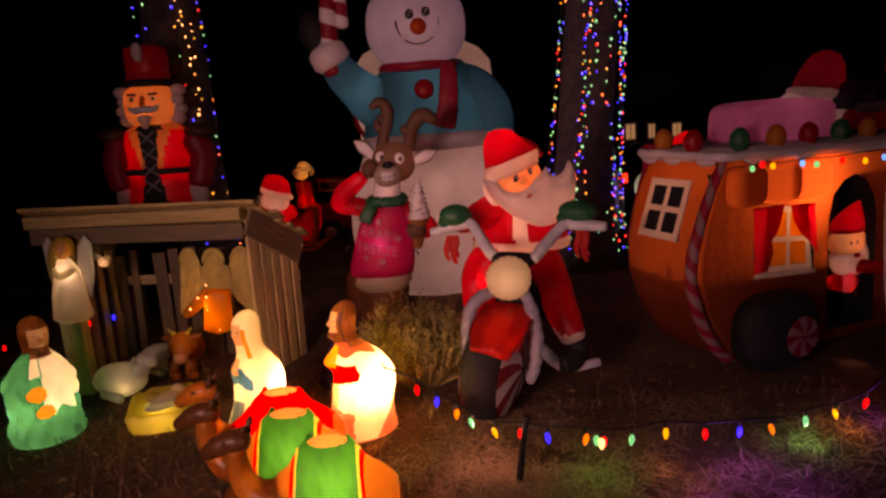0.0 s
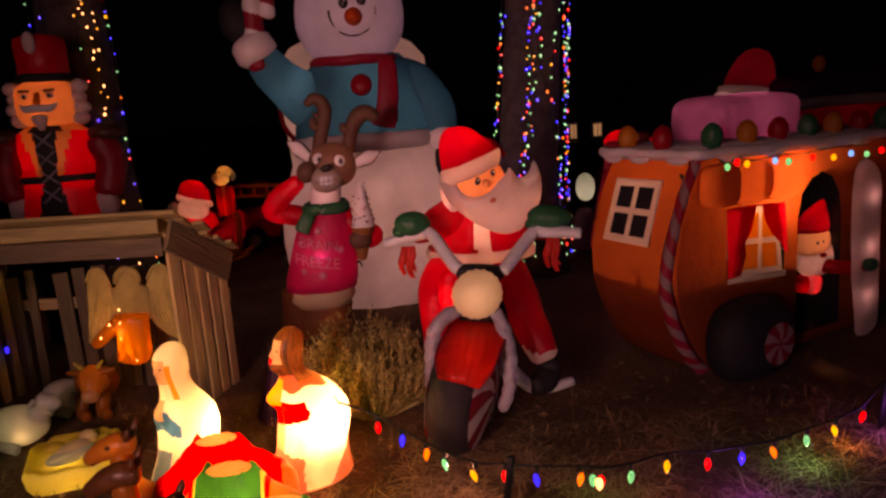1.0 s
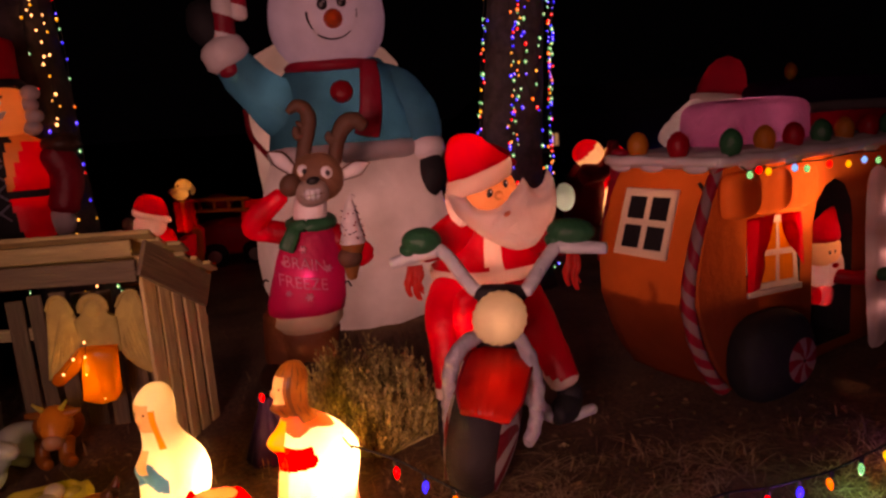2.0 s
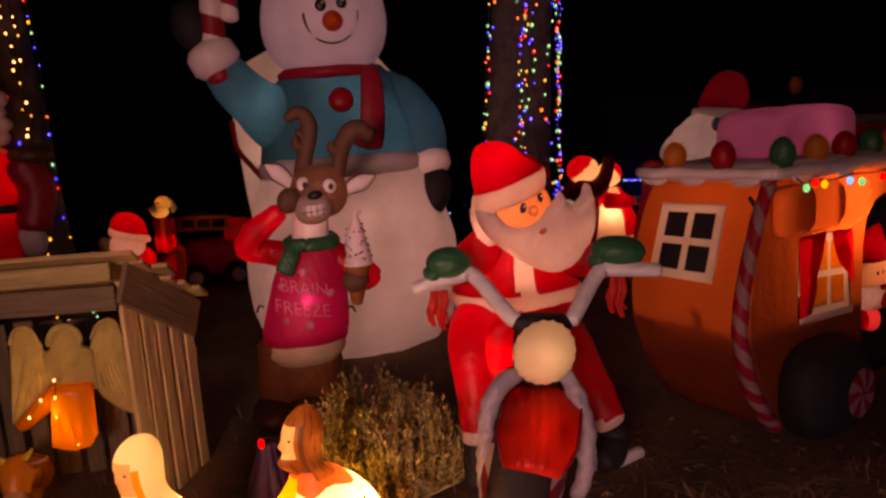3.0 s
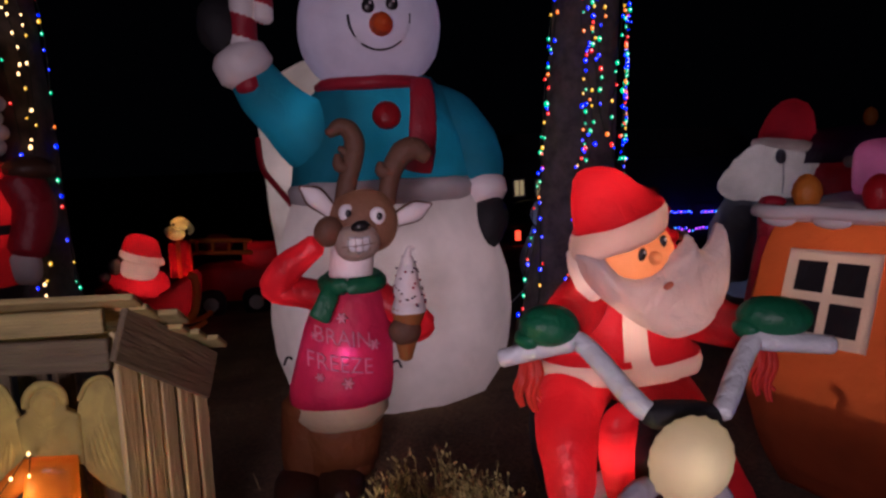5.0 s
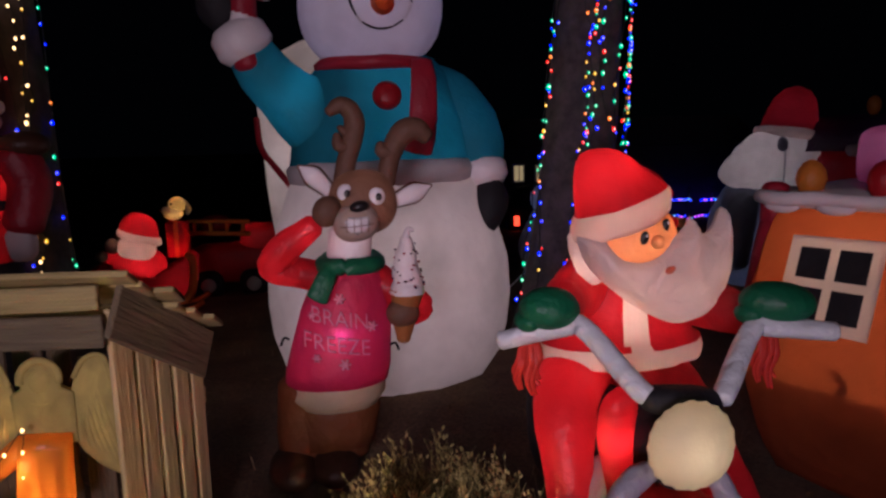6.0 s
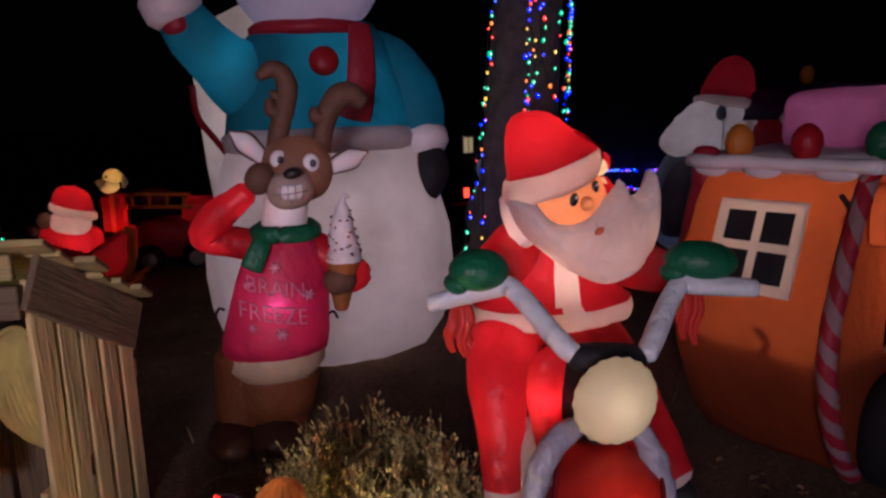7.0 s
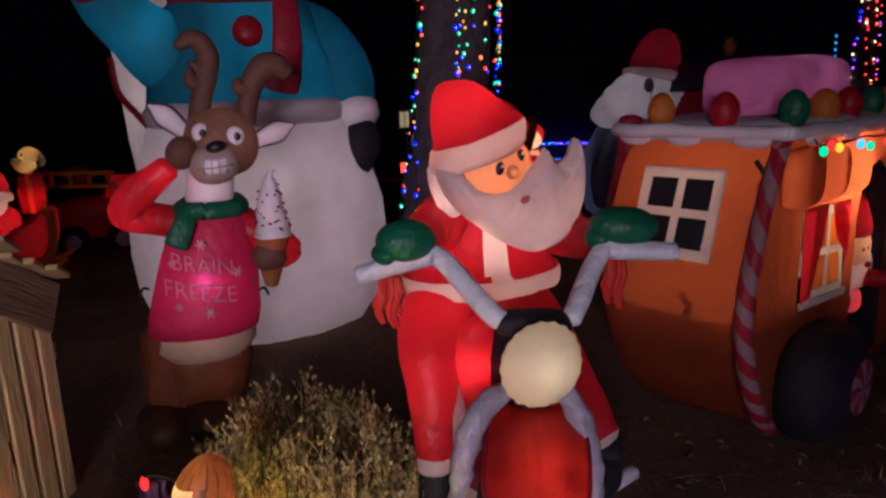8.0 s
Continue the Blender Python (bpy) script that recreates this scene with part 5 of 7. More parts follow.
def stable():
    FL, FR, BR, BL = Vector((-2.45, 4.3, 0)), Vector((-1.18, 4.18, 0)), Vector((-0.985, 4.66, 0)), Vector((-2.3, 4.82, 0))
    HF, HB = 1.1, 0.81
    root = thing("nativity_stable", (FL + BR) / 2, "open-fronted stable of weathered grey boards with a sloping roof", "stable")
    rng = random.Random(8)
    up = Vector((0, 0, 1))

    def height(u):
        return HF + (HB - HF) * u

    # side walls
    for A, B, face in ((FR, BR, (1, -0.4, 0)), (FL, BL, (-1, 0.3, 0))):
        n = 5
        w = (B - A).length / n
        for i in range(n):
            u = (i + 0.5) / n
            p = A.lerp(B, u)
            plank("board", p, p + up * (height(u) - 0.05), w * ((0.92 if i == 0 else 0.78 if i % 2 else 0.7) if A is FR else 0.55), 0.02, "wood", root, face, rng)
        d = Vector(face).normalized()
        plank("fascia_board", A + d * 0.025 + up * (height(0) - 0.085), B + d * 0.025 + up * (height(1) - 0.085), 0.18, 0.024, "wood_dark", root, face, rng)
        if A is FR:
            plank("rail", A - d * 0.03 + up * 0.3, B - d * 0.03 + up * 0.3, 0.07, 0.025, "wood", root, face, rng)
        if A is FL:
            plank("post", A - d * 0.05 + (B - A).normalized() * 0.05, A - d * 0.05 + (B - A).normalized() * 0.05 + up * (height(0.1) - 0.03), 0.06, 0.06, "wood", root, face, rng)
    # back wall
    # these boards, the fascia and the lower beam take the darker wood
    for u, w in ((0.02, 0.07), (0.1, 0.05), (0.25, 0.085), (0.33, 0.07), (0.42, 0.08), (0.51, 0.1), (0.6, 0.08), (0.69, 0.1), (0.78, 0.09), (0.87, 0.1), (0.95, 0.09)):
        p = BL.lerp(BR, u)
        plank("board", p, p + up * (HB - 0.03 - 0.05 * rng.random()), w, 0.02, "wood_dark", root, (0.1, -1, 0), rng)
    plank("rail", BL + up * 0.55 + Vector((0, 0.03, 0)), BR + up * 0.55 + Vector((0, 0.03, 0)), 0.07, 0.02, "wood", root, (0.1, -1, 0), rng)
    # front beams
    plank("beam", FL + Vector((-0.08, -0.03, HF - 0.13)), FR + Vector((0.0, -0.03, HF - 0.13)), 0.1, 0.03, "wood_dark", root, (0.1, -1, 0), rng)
    plank("beam", FL + Vector((-0.1, -0.05, HF - 0.03)), FR + Vector((0.0, -0.05, HF - 0.03)), 0.075, 0.03, "wood_roof", root, (0.1, -1, 0), rng)
    # roof boards run across, lapped like clapboards down to the back, with ragged ends
    n = 6
    for i in range(n):
        u = -0.08 + 1.14 * (i + 0.5) / n
        a, b = FL.lerp(BL, u), FR.lerp(BR, u)
        ext = (b - a).normalized()
        z = height(u) + 0.02 + 0.004 * i
        plank("roof_board", a - ext * rng.uniform(0.06, 0.14) + up * z, b + ext * (0.085 + rng.uniform(-0.02, 0.025)) + up * (z - 0.006 * (i % 2)), 0.142, 0.02, "wood_roof", root, (0, 0.44, 0.9), rng)


def angel_board():
    root = thing("wooden_angel", (-1.5, 4.55, 0.2), "carved pale wooden angel with spread wings and an orange lit robe", "angel ornament")
    y = 4.46
    # body board: shoulders that rise into the round head
    chest = [(-1.575, 0.5), (-1.585, 0.685), (-1.55, 0.705), (-1.55, 0.74), (-1.53, 0.785), (-1.485, 0.805), (-1.44, 0.785), (-1.42, 0.74), (-1.42, 0.7), (-1.38, 0.68), (-1.38, 0.5)]
    part("body", Form(0.002).prism(chest, 0.03, "carved", Matrix.Translation((0, y, 0)), 0.01), root)
    halo = [(-1.485 + 0.062 * math.cos(a), y - 0.018, 0.735 + 0.066 * math.sin(a)) for a in (math.pi * (-0.05 + 1.1 * i / 10) for i in range(11))]
    part("hair", Form(0.002).tube(halo, 0.015, "carved", n=10, steps=2, flat=0.7), root, "carved roll of hair")
    part("face", Form(0.002).ball((-1.485, y - 0.012, 0.728), (0.044, 0.02, 0.05), "carved", n=20, k=12), root)
    part("collar", Form().tube([(-1.53, y - 0.017, 0.665), (-1.485, y - 0.022, 0.645), (-1.44, y - 0.017, 0.662)], 0.006, "carved", n=8, steps=4), root)
    left = [(-1.56, 0.52), (-1.565, 0.66), (-1.585, 0.72), (-1.61, 0.79), (-1.64, 0.812), (-1.68, 0.8), (-1.705, 0.745), (-1.725, 0.58), (-1.75, 0.385), (-1.7, 0.388), (-1.65, 0.42), (-1.605, 0.47)]
    right = [(-1.4, 0.52), (-1.4, 0.66), (-1.38, 0.73), (-1.35, 0.785), (-1.31, 0.806), (-1.275, 0.79), (-1.258, 0.71), (-1.245, 0.56), (-1.228, 0.36), (-1.265, 0.365), (-1.315, 0.4), (-1.37, 0.46)]
    for outline in (left, right):
        w = part("wing", Form(0.003).prism(outline, 0.022, "carved", Matrix.Translation((0, y + 0.008, 0)), 0.007), root, "broad carved wing")
        part("scroll", Form().tube([(x, y - 0.006, z) for x, z in outline[2:7]], 0.009, "carved", n=8, steps=3, flat=0.7), w)
        tip, top = Vector((outline[8][0], 0, outline[8][1])), Vector((outline[4][0], 0, outline[4][1]))
        inner = Vector((outline[11][0], 0, outline[11][1]))
        for i in range(6):
            u = (i + 0.5) / 6
            low, high = tip.lerp(inner, u * 0.92) + Vector((0, y - 0.003, 0.02)), top.lerp(inner + Vector((0, 0, 0.2)), u) + Vector((0, y - 0.003, -0.06))
            mid = (low + high) / 2 + Vector((0.006 if outline is left else -0.006, -0.001, 0))
            part("feather", Form().tube([high, mid, low], [0.005, 0.012, 0.005], "carved", n=8, steps=3), w)
    f = Form(0.004)
    f.prism([(-1.585, 0.285), (-1.55, 0.55), (-1.395, 0.54), (-1.405, 0.3), (-1.43, 0.262), (-1.49, 0.25), (-1.54, 0.265)], 0.07, "p_orange", Matrix.Translation((0, y - 0.045, 0)), 0.02)
    part("robe", f, root, "orange translucent robe lit from inside")
    for x in (-1.52, -1.485, -1.44):
        part("robe_fold", Form().tube([(x, y - 0.083, 0.53), (x - 0.004, y - 0.086, 0.4), (x + 0.012, y - 0.083, 0.28)], [0.003, 0.005, 0.004], "p_skin", n=6, steps=3), root, "moulded fold")
    part("sleeve", Form(0.003).tube([(-1.545, y - 0.03, 0.53), (-1.6, y - 0.03, 0.47), (-1.68, y - 0.03, 0.4), (-1.715, y - 0.03, 0.375)], [0.03, 0.04, 0.034, 0.02], "p_orange", n=14, flat=0.5), root, "orange translucent sleeve")
    lamp("angel_lamp", (-1.5, y - 0.045, 0.36), 0.3, (1, 0.5, 0.12), 0.02)
    rng = random.Random(2)
    string = thing("fairy_lights", (-1.5, 4.46, 0.3), "warm fairy lights draped over the wooden angel", "string lights")
    pts = [(-1.646, 4.37, 0.436), (-1.590, 4.37, 0.507), (-1.527, 4.37, 0.587), (-1.533, 4.37, 0.510), (-1.538, 4.37, 0.423), (-1.541, 4.37, 0.333), (-1.472, 4.37, 0.289)]
    part("cable", Form().tube(pts, 0.0015, "cable", n=6), string)
    for p in pts:
        part("bulb", Form().ball(p, (0.006, 0.006, 0.008), "glow_warm", n=8, k=6), string)
    lamp("fairy_glow", (-1.56, 4.33, 0.45), 0.5, (1, 0.5, 0.15), 0.03)


# ---- nativity figures of blown plastic ----


def figure(name, at, turn, rows, bumps, keys, folds, label, s=1.0, eyes=None):
    """A blow-moulded figure: one shell of stacked rings with relief; rows are (height, forward shift, depth, half width)."""
    x, y = at
    ca, sa = math.cos(radians(turn)), math.sin(radians(turn))
    f, n = Form(0.0), 120
    fine = []
    for i in range(len(rows) - 1):
        a, b, c, d = rows[max(i - 1, 0)], rows[i], rows[i + 1], rows[min(i + 2, len(rows) - 1)]
        for k in range(11):
            t = k / 11
            fine.append([0.5 * (2 * b[m] + (c[m] - a[m]) * t + (2 * a[m] - 5 * b[m] + 4 * c[m] - d[m]) * t * t + (3 * b[m] - a[m] - 3 * c[m] + d[m]) * t ** 3) for m in range(4)])
    fine.append(list(rows[-1]))
    rings = []
    for z, shift, depth, wide in fine:
        row = []
        for j in range(n):
            th = -math.pi + 2 * math.pi * j / n
            out = 0.0
            for t0, z0, amp, wt, wz in bumps:
                out += amp * math.exp(-((th - t0) / wt) ** 2 - ((z - z0) / wz) ** 2)
            count, slant, amp, z0, z1 = folds
            if z0 < z < z1:
                fade = min(1, (z - z0) / 0.05, (z1 - z) / 0.05)
                out += amp * fade * (math.sin(count * th + slant * z) * 0.6 + math.sin((count * 1.7) * th - slant * 1.3 * z + 1) * 0.4)
            dx, dy = shift + (max(0.002, depth) + out) * math.cos(th), (max(0.002, wide) + out) * math.sin(th)
            row.append((x + s * (dx * ca - dy * sa), y + s * (dx * sa + dy * ca), s * z))
        rings.append(row)
    f.rings(rings, keys(0.0, 0.01))
    for i in range(len(fine) - 1):
        for j in range(n):
            th, z = -math.pi + 2 * math.pi * (j + 0.5) / n, (fine[i][0] + fine[i + 1][0]) / 2
            key = keys(th, z)
            if key == "p_hair" and math.sin(17 * th + 1.6 * math.sin(34 * z)) + 0.5 * math.sin(29 * th - 22 * z) > 0.95:
                key = "p_dkbrown"
            f.mi[i * n + j] = f.slot(key)
    f.mi[-n:] = [f.slot(keys(0.0, rows[-1][0] + 0.001))] * n

    def local(a, b, c):
        return Vector((x + s * (a * ca - b * sa), y + s * (a * sa + b * ca), s * c))

    for a, b, c in eyes or ():
        f.ball(local(a, b, c), (0.006 * s, 0.006 * s, 0.005 * s), "p_dkbrown", n=8, k=6)
    ob = whole(name, f, (x, y, 0), label, "nativity figure", "nativity figures")
    return ob, local


def woman():
    rows = [(0.0, 0.05, 0.15, 0.11), (0.02, 0.05, 0.18, 0.135), (0.1, 0.04, 0.165, 0.13), (0.2, 0.02, 0.145, 0.125), (0.3, -0.005, 0.14, 0.125), (0.39, -0.015, 0.13, 0.12), (0.46, 0.0, 0.105, 0.1), (0.52, 0.022, 0.08, 0.08), (0.57, 0.035, 0.072, 0.07), (0.62, 0.042, 0.08, 0.072), (0.67, 0.042, 0.082, 0.073), (0.71, 0.036, 0.07, 0.062), (0.74, 0.03, 0.042, 0.038), (0.752, 0.03, 0.012, 0.012)]
    bumps = [(0.0, 0.44, 0.05, 0.3, 0.05), (0.75, 0.39, 0.03, 0.35, 0.06), (-0.75, 0.39, 0.03, 0.35, 0.06), (0.0, 0.632, 0.016, 0.14, 0.018), (0.0, 0.64, -0.008, 0.7, 0.05), (0.0, 0.585, 0.008, 0.3, 0.015)]

    def keys(th, z):
        a = abs(th)
        if 0.575 < z < 0.69 and a < 0.7:
            return "p_face"
        if 0.5 < z < 0.665 and 0.7 <= a < 0.98:
            return "p_orange"
        if 0.41 < z < 0.5 and a < 0.22:
            return "p_face"
        if 0.36 - 0.05 * a < z < 0.48 - 0.12 * a and a < 0.8:
            return "p_blue"
        if z < 0.26 and a < 0.55 - 0.3 * z:
            return "p_slate"
        return "p_white"

    ob, local = figure("kneeling_woman_figure", (-0.965, 3.37), 228, rows, bumps, keys, (9, 14, 0.006, 0.02, 0.4), "glowing white plastic nativity woman kneeling in a veil", 0.91, ((0.112, 0.026, 0.65), (0.112, -0.026, 0.65)))
    lamp("woman_lamp", local(-0.06, 0.055, 0.33), 3.4, (1, 0.88, 0.42), 0.02)
    lamp("woman_head_lamp", local(0.02, 0, 0.64), 0.12, (1, 0.9, 0.4), 0.01)


def bearded_man():
    rows = [(0.0, 0.03, 0.17, 0.12), (0.02, 0.03, 0.205, 0.15), (0.09, 0.025, 0.19, 0.145), (0.16, 0.005, 0.165, 0.135), (0.26, -0.015, 0.165, 0.14), (0.35, -0.015, 0.155, 0.135), (0.43, 0.005, 0.125, 0.115), (0.485, 0.035, 0.09, 0.09), (0.53, 0.06, 0.056, 0.06), (0.58, 0.072, 0.062, 0.056), (0.63, 0.075, 0.07, 0.06), (0.67, 0.068, 0.068, 0.058), (0.705, 0.06, 0.054, 0.046), (0.728, 0.055, 0.03, 0.027), (0.735, 0.055, 0.01, 0.01)]
    bumps = [(0.0, 0.43, 0.06, 0.3, 0.05), (0.8, 0.4, 0.04, 0.4, 0.05), (-0.8, 0.4, 0.04, 0.4, 0.05), (0.0, 0.625, 0.02, 0.14, 0.018), (0.0, 0.56, 0.035, 0.45, 0.028), (0.0, 0.635, -0.006, 0.7, 0.04)]

    def keys(th, z):
        a = abs(th)
        if 0.585 < z < 0.69 and a < 0.8:
            return "p_face"
        if z > 0.69 or (z > 0.5 and a > 1.25) or (z > 0.52 and a < 0.55):
            return "p_hair"
        if z > 0.53:
            return "p_dkbrown" if a > 1.0 else "p_hair"
        if 0.4 < z < 0.51 and a < 0.36:
            return "p_orange"
        if z > 0.47 + 0.012 * math.cos(4 * th):
            return "p_salmon"
        if 0.3 + 0.035 * a < z < 0.425 and a < 1.2 - 1.5 * abs(z - 0.375):
            return "p_red"
        if z < 0.19 - 0.03 * a and a < 1.25 - 1.2 * z:
            return "p_pink"
        if z < 0.02 + 0.2 * max(0, a - 1.75):
            return "p_pink"
        if a < 0.3:
            return "p_face"
        return "p_white"

    ob, local = figure("kneeling_man_figure", (-0.44, 3.36), 205, rows, bumps, keys, (8, 12, 0.006, 0.02, 0.42), "glowing white and red plastic nativity man kneeling with long hair", 0.96, ((0.13, 0.028, 0.645), (0.13, -0.028, 0.645)))
    lamp("man_lamp", local(-0.04, 0.05, 0.29), 8.5, (1, 0.86, 0.42), 0.02)
    lamp("man_head_lamp", local(0.05, 0, 0.62), 0.3, (1, 0.78, 0.42), 0.01)


def green_man():
    rows = [(0.0, 0.0, 0.14, 0.15), (0.015, 0.0, 0.175, 0.185), (0.1, 0.0, 0.165, 0.175), (0.2, 0.0, 0.15, 0.165), (0.3, 0.0, 0.145, 0.16), (0.38, 0.0, 0.13, 0.148), (0.44, 0.0, 0.095, 0.115), (0.48, 0.005, 0.066, 0.075), (0.515, 0.01, 0.06, 0.064), (0.56, 0.015, 0.075, 0.07), (0.61, 0.012, 0.078, 0.072), (0.65, 0.005, 0.064, 0.06), (0.675, 0.0, 0.036, 0.034), (0.685, 0.0, 0.01, 0.01)]
    bumps = [(-0.5, 0.3, 0.05, 0.28, 0.04), (-0.35, 0.2, 0.045, 0.26, 0.035), (0.55, 0.33, 0.03, 0.35, 0.07), (-1.3, 0.33, 0.04, 0.5, 0.08), (0.0, 0.575, 0.018, 0.15, 0.016), (0.0, 0.505, 0.035, 0.45, 0.03)]

    def keys(th, z):
        if z > 0.53 and abs(th) < 0.85 and z < 0.625:
            return "p_face"
        if z > 0.47 and not (z < 0.5 and abs(th) > 0.8):
            return "p_hair"
        if ((th + 0.5) / 0.26) ** 2 + ((z - 0.3) / 0.042) ** 2 < 1 or ((th + 0.35) / 0.26) ** 2 + ((z - 0.2) / 0.036) ** 2 < 1:
            return "p_orange"
        if -0.3 - 0.5 * (0.35 - z) < th < 1.5 and z > 0.19 + 0.1 * max(0, th - 0.8) + 0.015 * math.sin(th * 9):
            return "p_white"
        if -0.7 < th <= -0.3 and z > 0.38:
            return "p_white"
        return "p_emerald"

    ob, local = figure("shepherd_figure", (-2.17, 3.53), -36, rows, bumps, keys, (7, 22, 0.02, 0.015, 0.42), "glowing green-robed plastic nativity man with a white shawl", 0.98, ((0.082, 0.026, 0.59), (0.082, -0.026, 0.59)))
    lamp("shepherd_lamp", local(-0.04, -0.03, 0.2), 3.4, (1, 0.9, 0.66), 0.02)
    lamp("shepherd_head_lamp", local(0.0, 0, 0.56), 0.05, (1, 0.78, 0.42), 0.01)


def camel(at, blanket, label, bw=0.11, watts=0.4):
    x, y = at
    f = Form(0.003)

    def w(a, b, c):
        return Vector((x + a, y + b, c))

    n0 = len(f.f)
    rows = []
    for i in range(113):
        u = -0.24 + 0.5 * i / 112
        q = max(0.05, 1 - ((u - 0.01) / 0.262) ** 2) ** 0.5
        hump = 0.1 * math.exp(-((u + 0.005) / 0.125) ** 4)
        row = []
        for k in range(96):
            a = 2 * math.pi * k / 96
            lift = 1.0
            if abs(u) < bw and math.cos(a) > -0.65:
                lift = 1.05 + 0.035 * math.sin(u * 75 + 2.2 * math.sin(a * 2)) + 0.03 * math.sin(a * 11 + 9 * math.sin(u * 14))
            lift += 0.012 * math.sin(u * 31 + a * 3)
            b = lift * 0.125 * q * math.sin(a) * (1 - 0.25 * max(0, math.cos(a)) * hump / 0.11)
            c = 0.165 + lift * (0.145 * q + (hump if math.cos(a) > 0 else 0) * max(0, math.cos(a)) ** 1.5) * math.cos(a)
            if (u / 0.085) ** 2 + (b / 0.062) ** 2 < 1 and c > 0.3:
                c = 0.375
            row.append(w(u * (1.12 - 0.55 * (c - 0.12)) if abs(u) < 1.15 * bw else u, b, c))
        rows.append(row)
    f.rings(rows, "p_brown")
    for k in range(n0, n0 + 112 * 96):
        i, j = divmod(k - n0, 96)
        u, z = abs(-0.24 + 0.5 * (i + 0.5) / 112), math.cos(2 * math.pi * (j + 0.5) / 96)
        if z > (-0.55 if bw < 0.2 else -0.8):
            if u < bw - 0.009:
                f.mi[k] = f.slot(blanket)
            elif u < bw and blanket == "p_green":
                f.mi[k] = f.slot("p_yellow")
            elif u < bw + 0.018 and blanket == "p_green":
                f.mi[k] = f.slot("p_red")
    f.paint(n0, "p_skin", lambda p: ((p.x - x) / 0.078) ** 2 + ((p.y - y) / 0.055) ** 2 < 1 and p.z > 0.3)
    for b in (-0.1, 0.1):
        f.tube([w(-0.16, b, 0.1), w(-0.25, b, 0.05), w(-0.12, b * 1.1, 0.035)], [0.05, 0.042, 0.035], "p_brown", n=12)
        f.tube([w(0.14, b, 0.12), w(0.23, b * 1.1, 0.06), w(0.06, b * 1.2, 0.035)], [0.07, 0.05, 0.035], "p_brown", n=12)
    f.tube([w(-0.17, 0, 0.15), w(-0.27, 0, 0.155), w(-0.335, 0, 0.22), w(-0.355, 0, 0.3), w(-0.355, 0, 0.36)], [0.09, 0.072, 0.052, 0.044, 0.04], "p_brown", n=18)
    face = "p_brown" if watts > 5 else "p_dkbrown"
    f.tube([w(-0.31, 0, 0.395), w(-0.36, 0, 0.4), w(-0.41, 0, 0.385), w(-0.455, 0, 0.36), w(-0.475, 0, 0.348)], [0.036, 0.046, 0.043, 0.032, 0.027], face, n=18)
    f.tube([w(-0.45, -0.026, 0.342), w(-0.478, 0, 0.334), w(-0.45, 0.026, 0.342)], 0.006, "p_dkbrown", n=6)
    for b in (-0.036, 0.036):
        f.tube([w(-0.315, b, 0.43), w(-0.305, b * 1.3, 0.455), w(-0.3, b * 1.4, 0.475)], [0.012, 0.013, 0.005], "p_dkbrown", n=8)
        f.ball(w(-0.385, b * 1.18, 0.405), (0.012, 0.006, 0.009), "p_dkbrown", n=10, k=6)
        f.ball(w(-0.472, b * 0.5, 0.362), (0.007, 0.005, 0.006), "p_dkbrown", n=8, k=6)
    f.ball(w(-0.315, 0, 0.438), (0.03, 0.03, 0.016), "p_dkbrown", n=12, k=8)
    whole("camel_figure", f, (x, y, 0), label, "camel figure", "nativity figures")
    lamp("camel_lamp", (x + 0.02, y, 0.2), watts, (1, 0.72, 0.38), 0.02)
    lamp("camel_head_lamp", (x - 0.38, y, 0.39), 0.05, (1, 0.72, 0.38), 0.008)
    lamp("camel_neck_lamp", (x - 0.33, y, 0.22), watts * 0.025, (1, 0.72, 0.38), 0.01)


def sheep(at, s, label, watts):
    x, y = at
    f = Form(0.006)
    f.ball((x, y, 0.12 * s), (0.16 * s, 0.09 * s, 0.1 * s), "p_pearl", n=22, k=14)
    f.tube([(x + 0.1 * s, y, 0.15 * s), (x + 0.14 * s, y, 0.2 * s)], [0.06 * s, 0.055 * s], "p_pearl", n=14)
    f.tube([(x + 0.13 * s, y, 0.225 * s), (x + 0.18 * s, y, 0.215 * s), (x + 0.205 * s, y, 0.2 * s)], [0.048 * s, 0.04 * s, 0.026 * s], "p_pearl", n=14)
    for b in (-1, 1):
        f.tube([(x + 0.12 * s, y + 0.04 * b * s, 0.245 * s), (x + 0.11 * s, y + 0.075 * b * s, 0.23 * s)], [0.016 * s, 0.012 * s], "p_pearl", n=8)
        f.tube([(x - 0.08 * s, y + 0.05 * b * s, 0.06 * s), (x + 0.02 * s, y + 0.08 * b * s, 0.03 * s)], [0.035 * s, 0.028 * s], "p_pearl", n=10)
    whole("sheep_figure", f, (x, y, 0), label, "sheep figure", "nativity figures")
    if watts:
        lamp("sheep_lamp", (x + 0.05, y - 0.06, 0.1 * s), watts * 0.35, (1, 0.85, 0.35), 0.012)


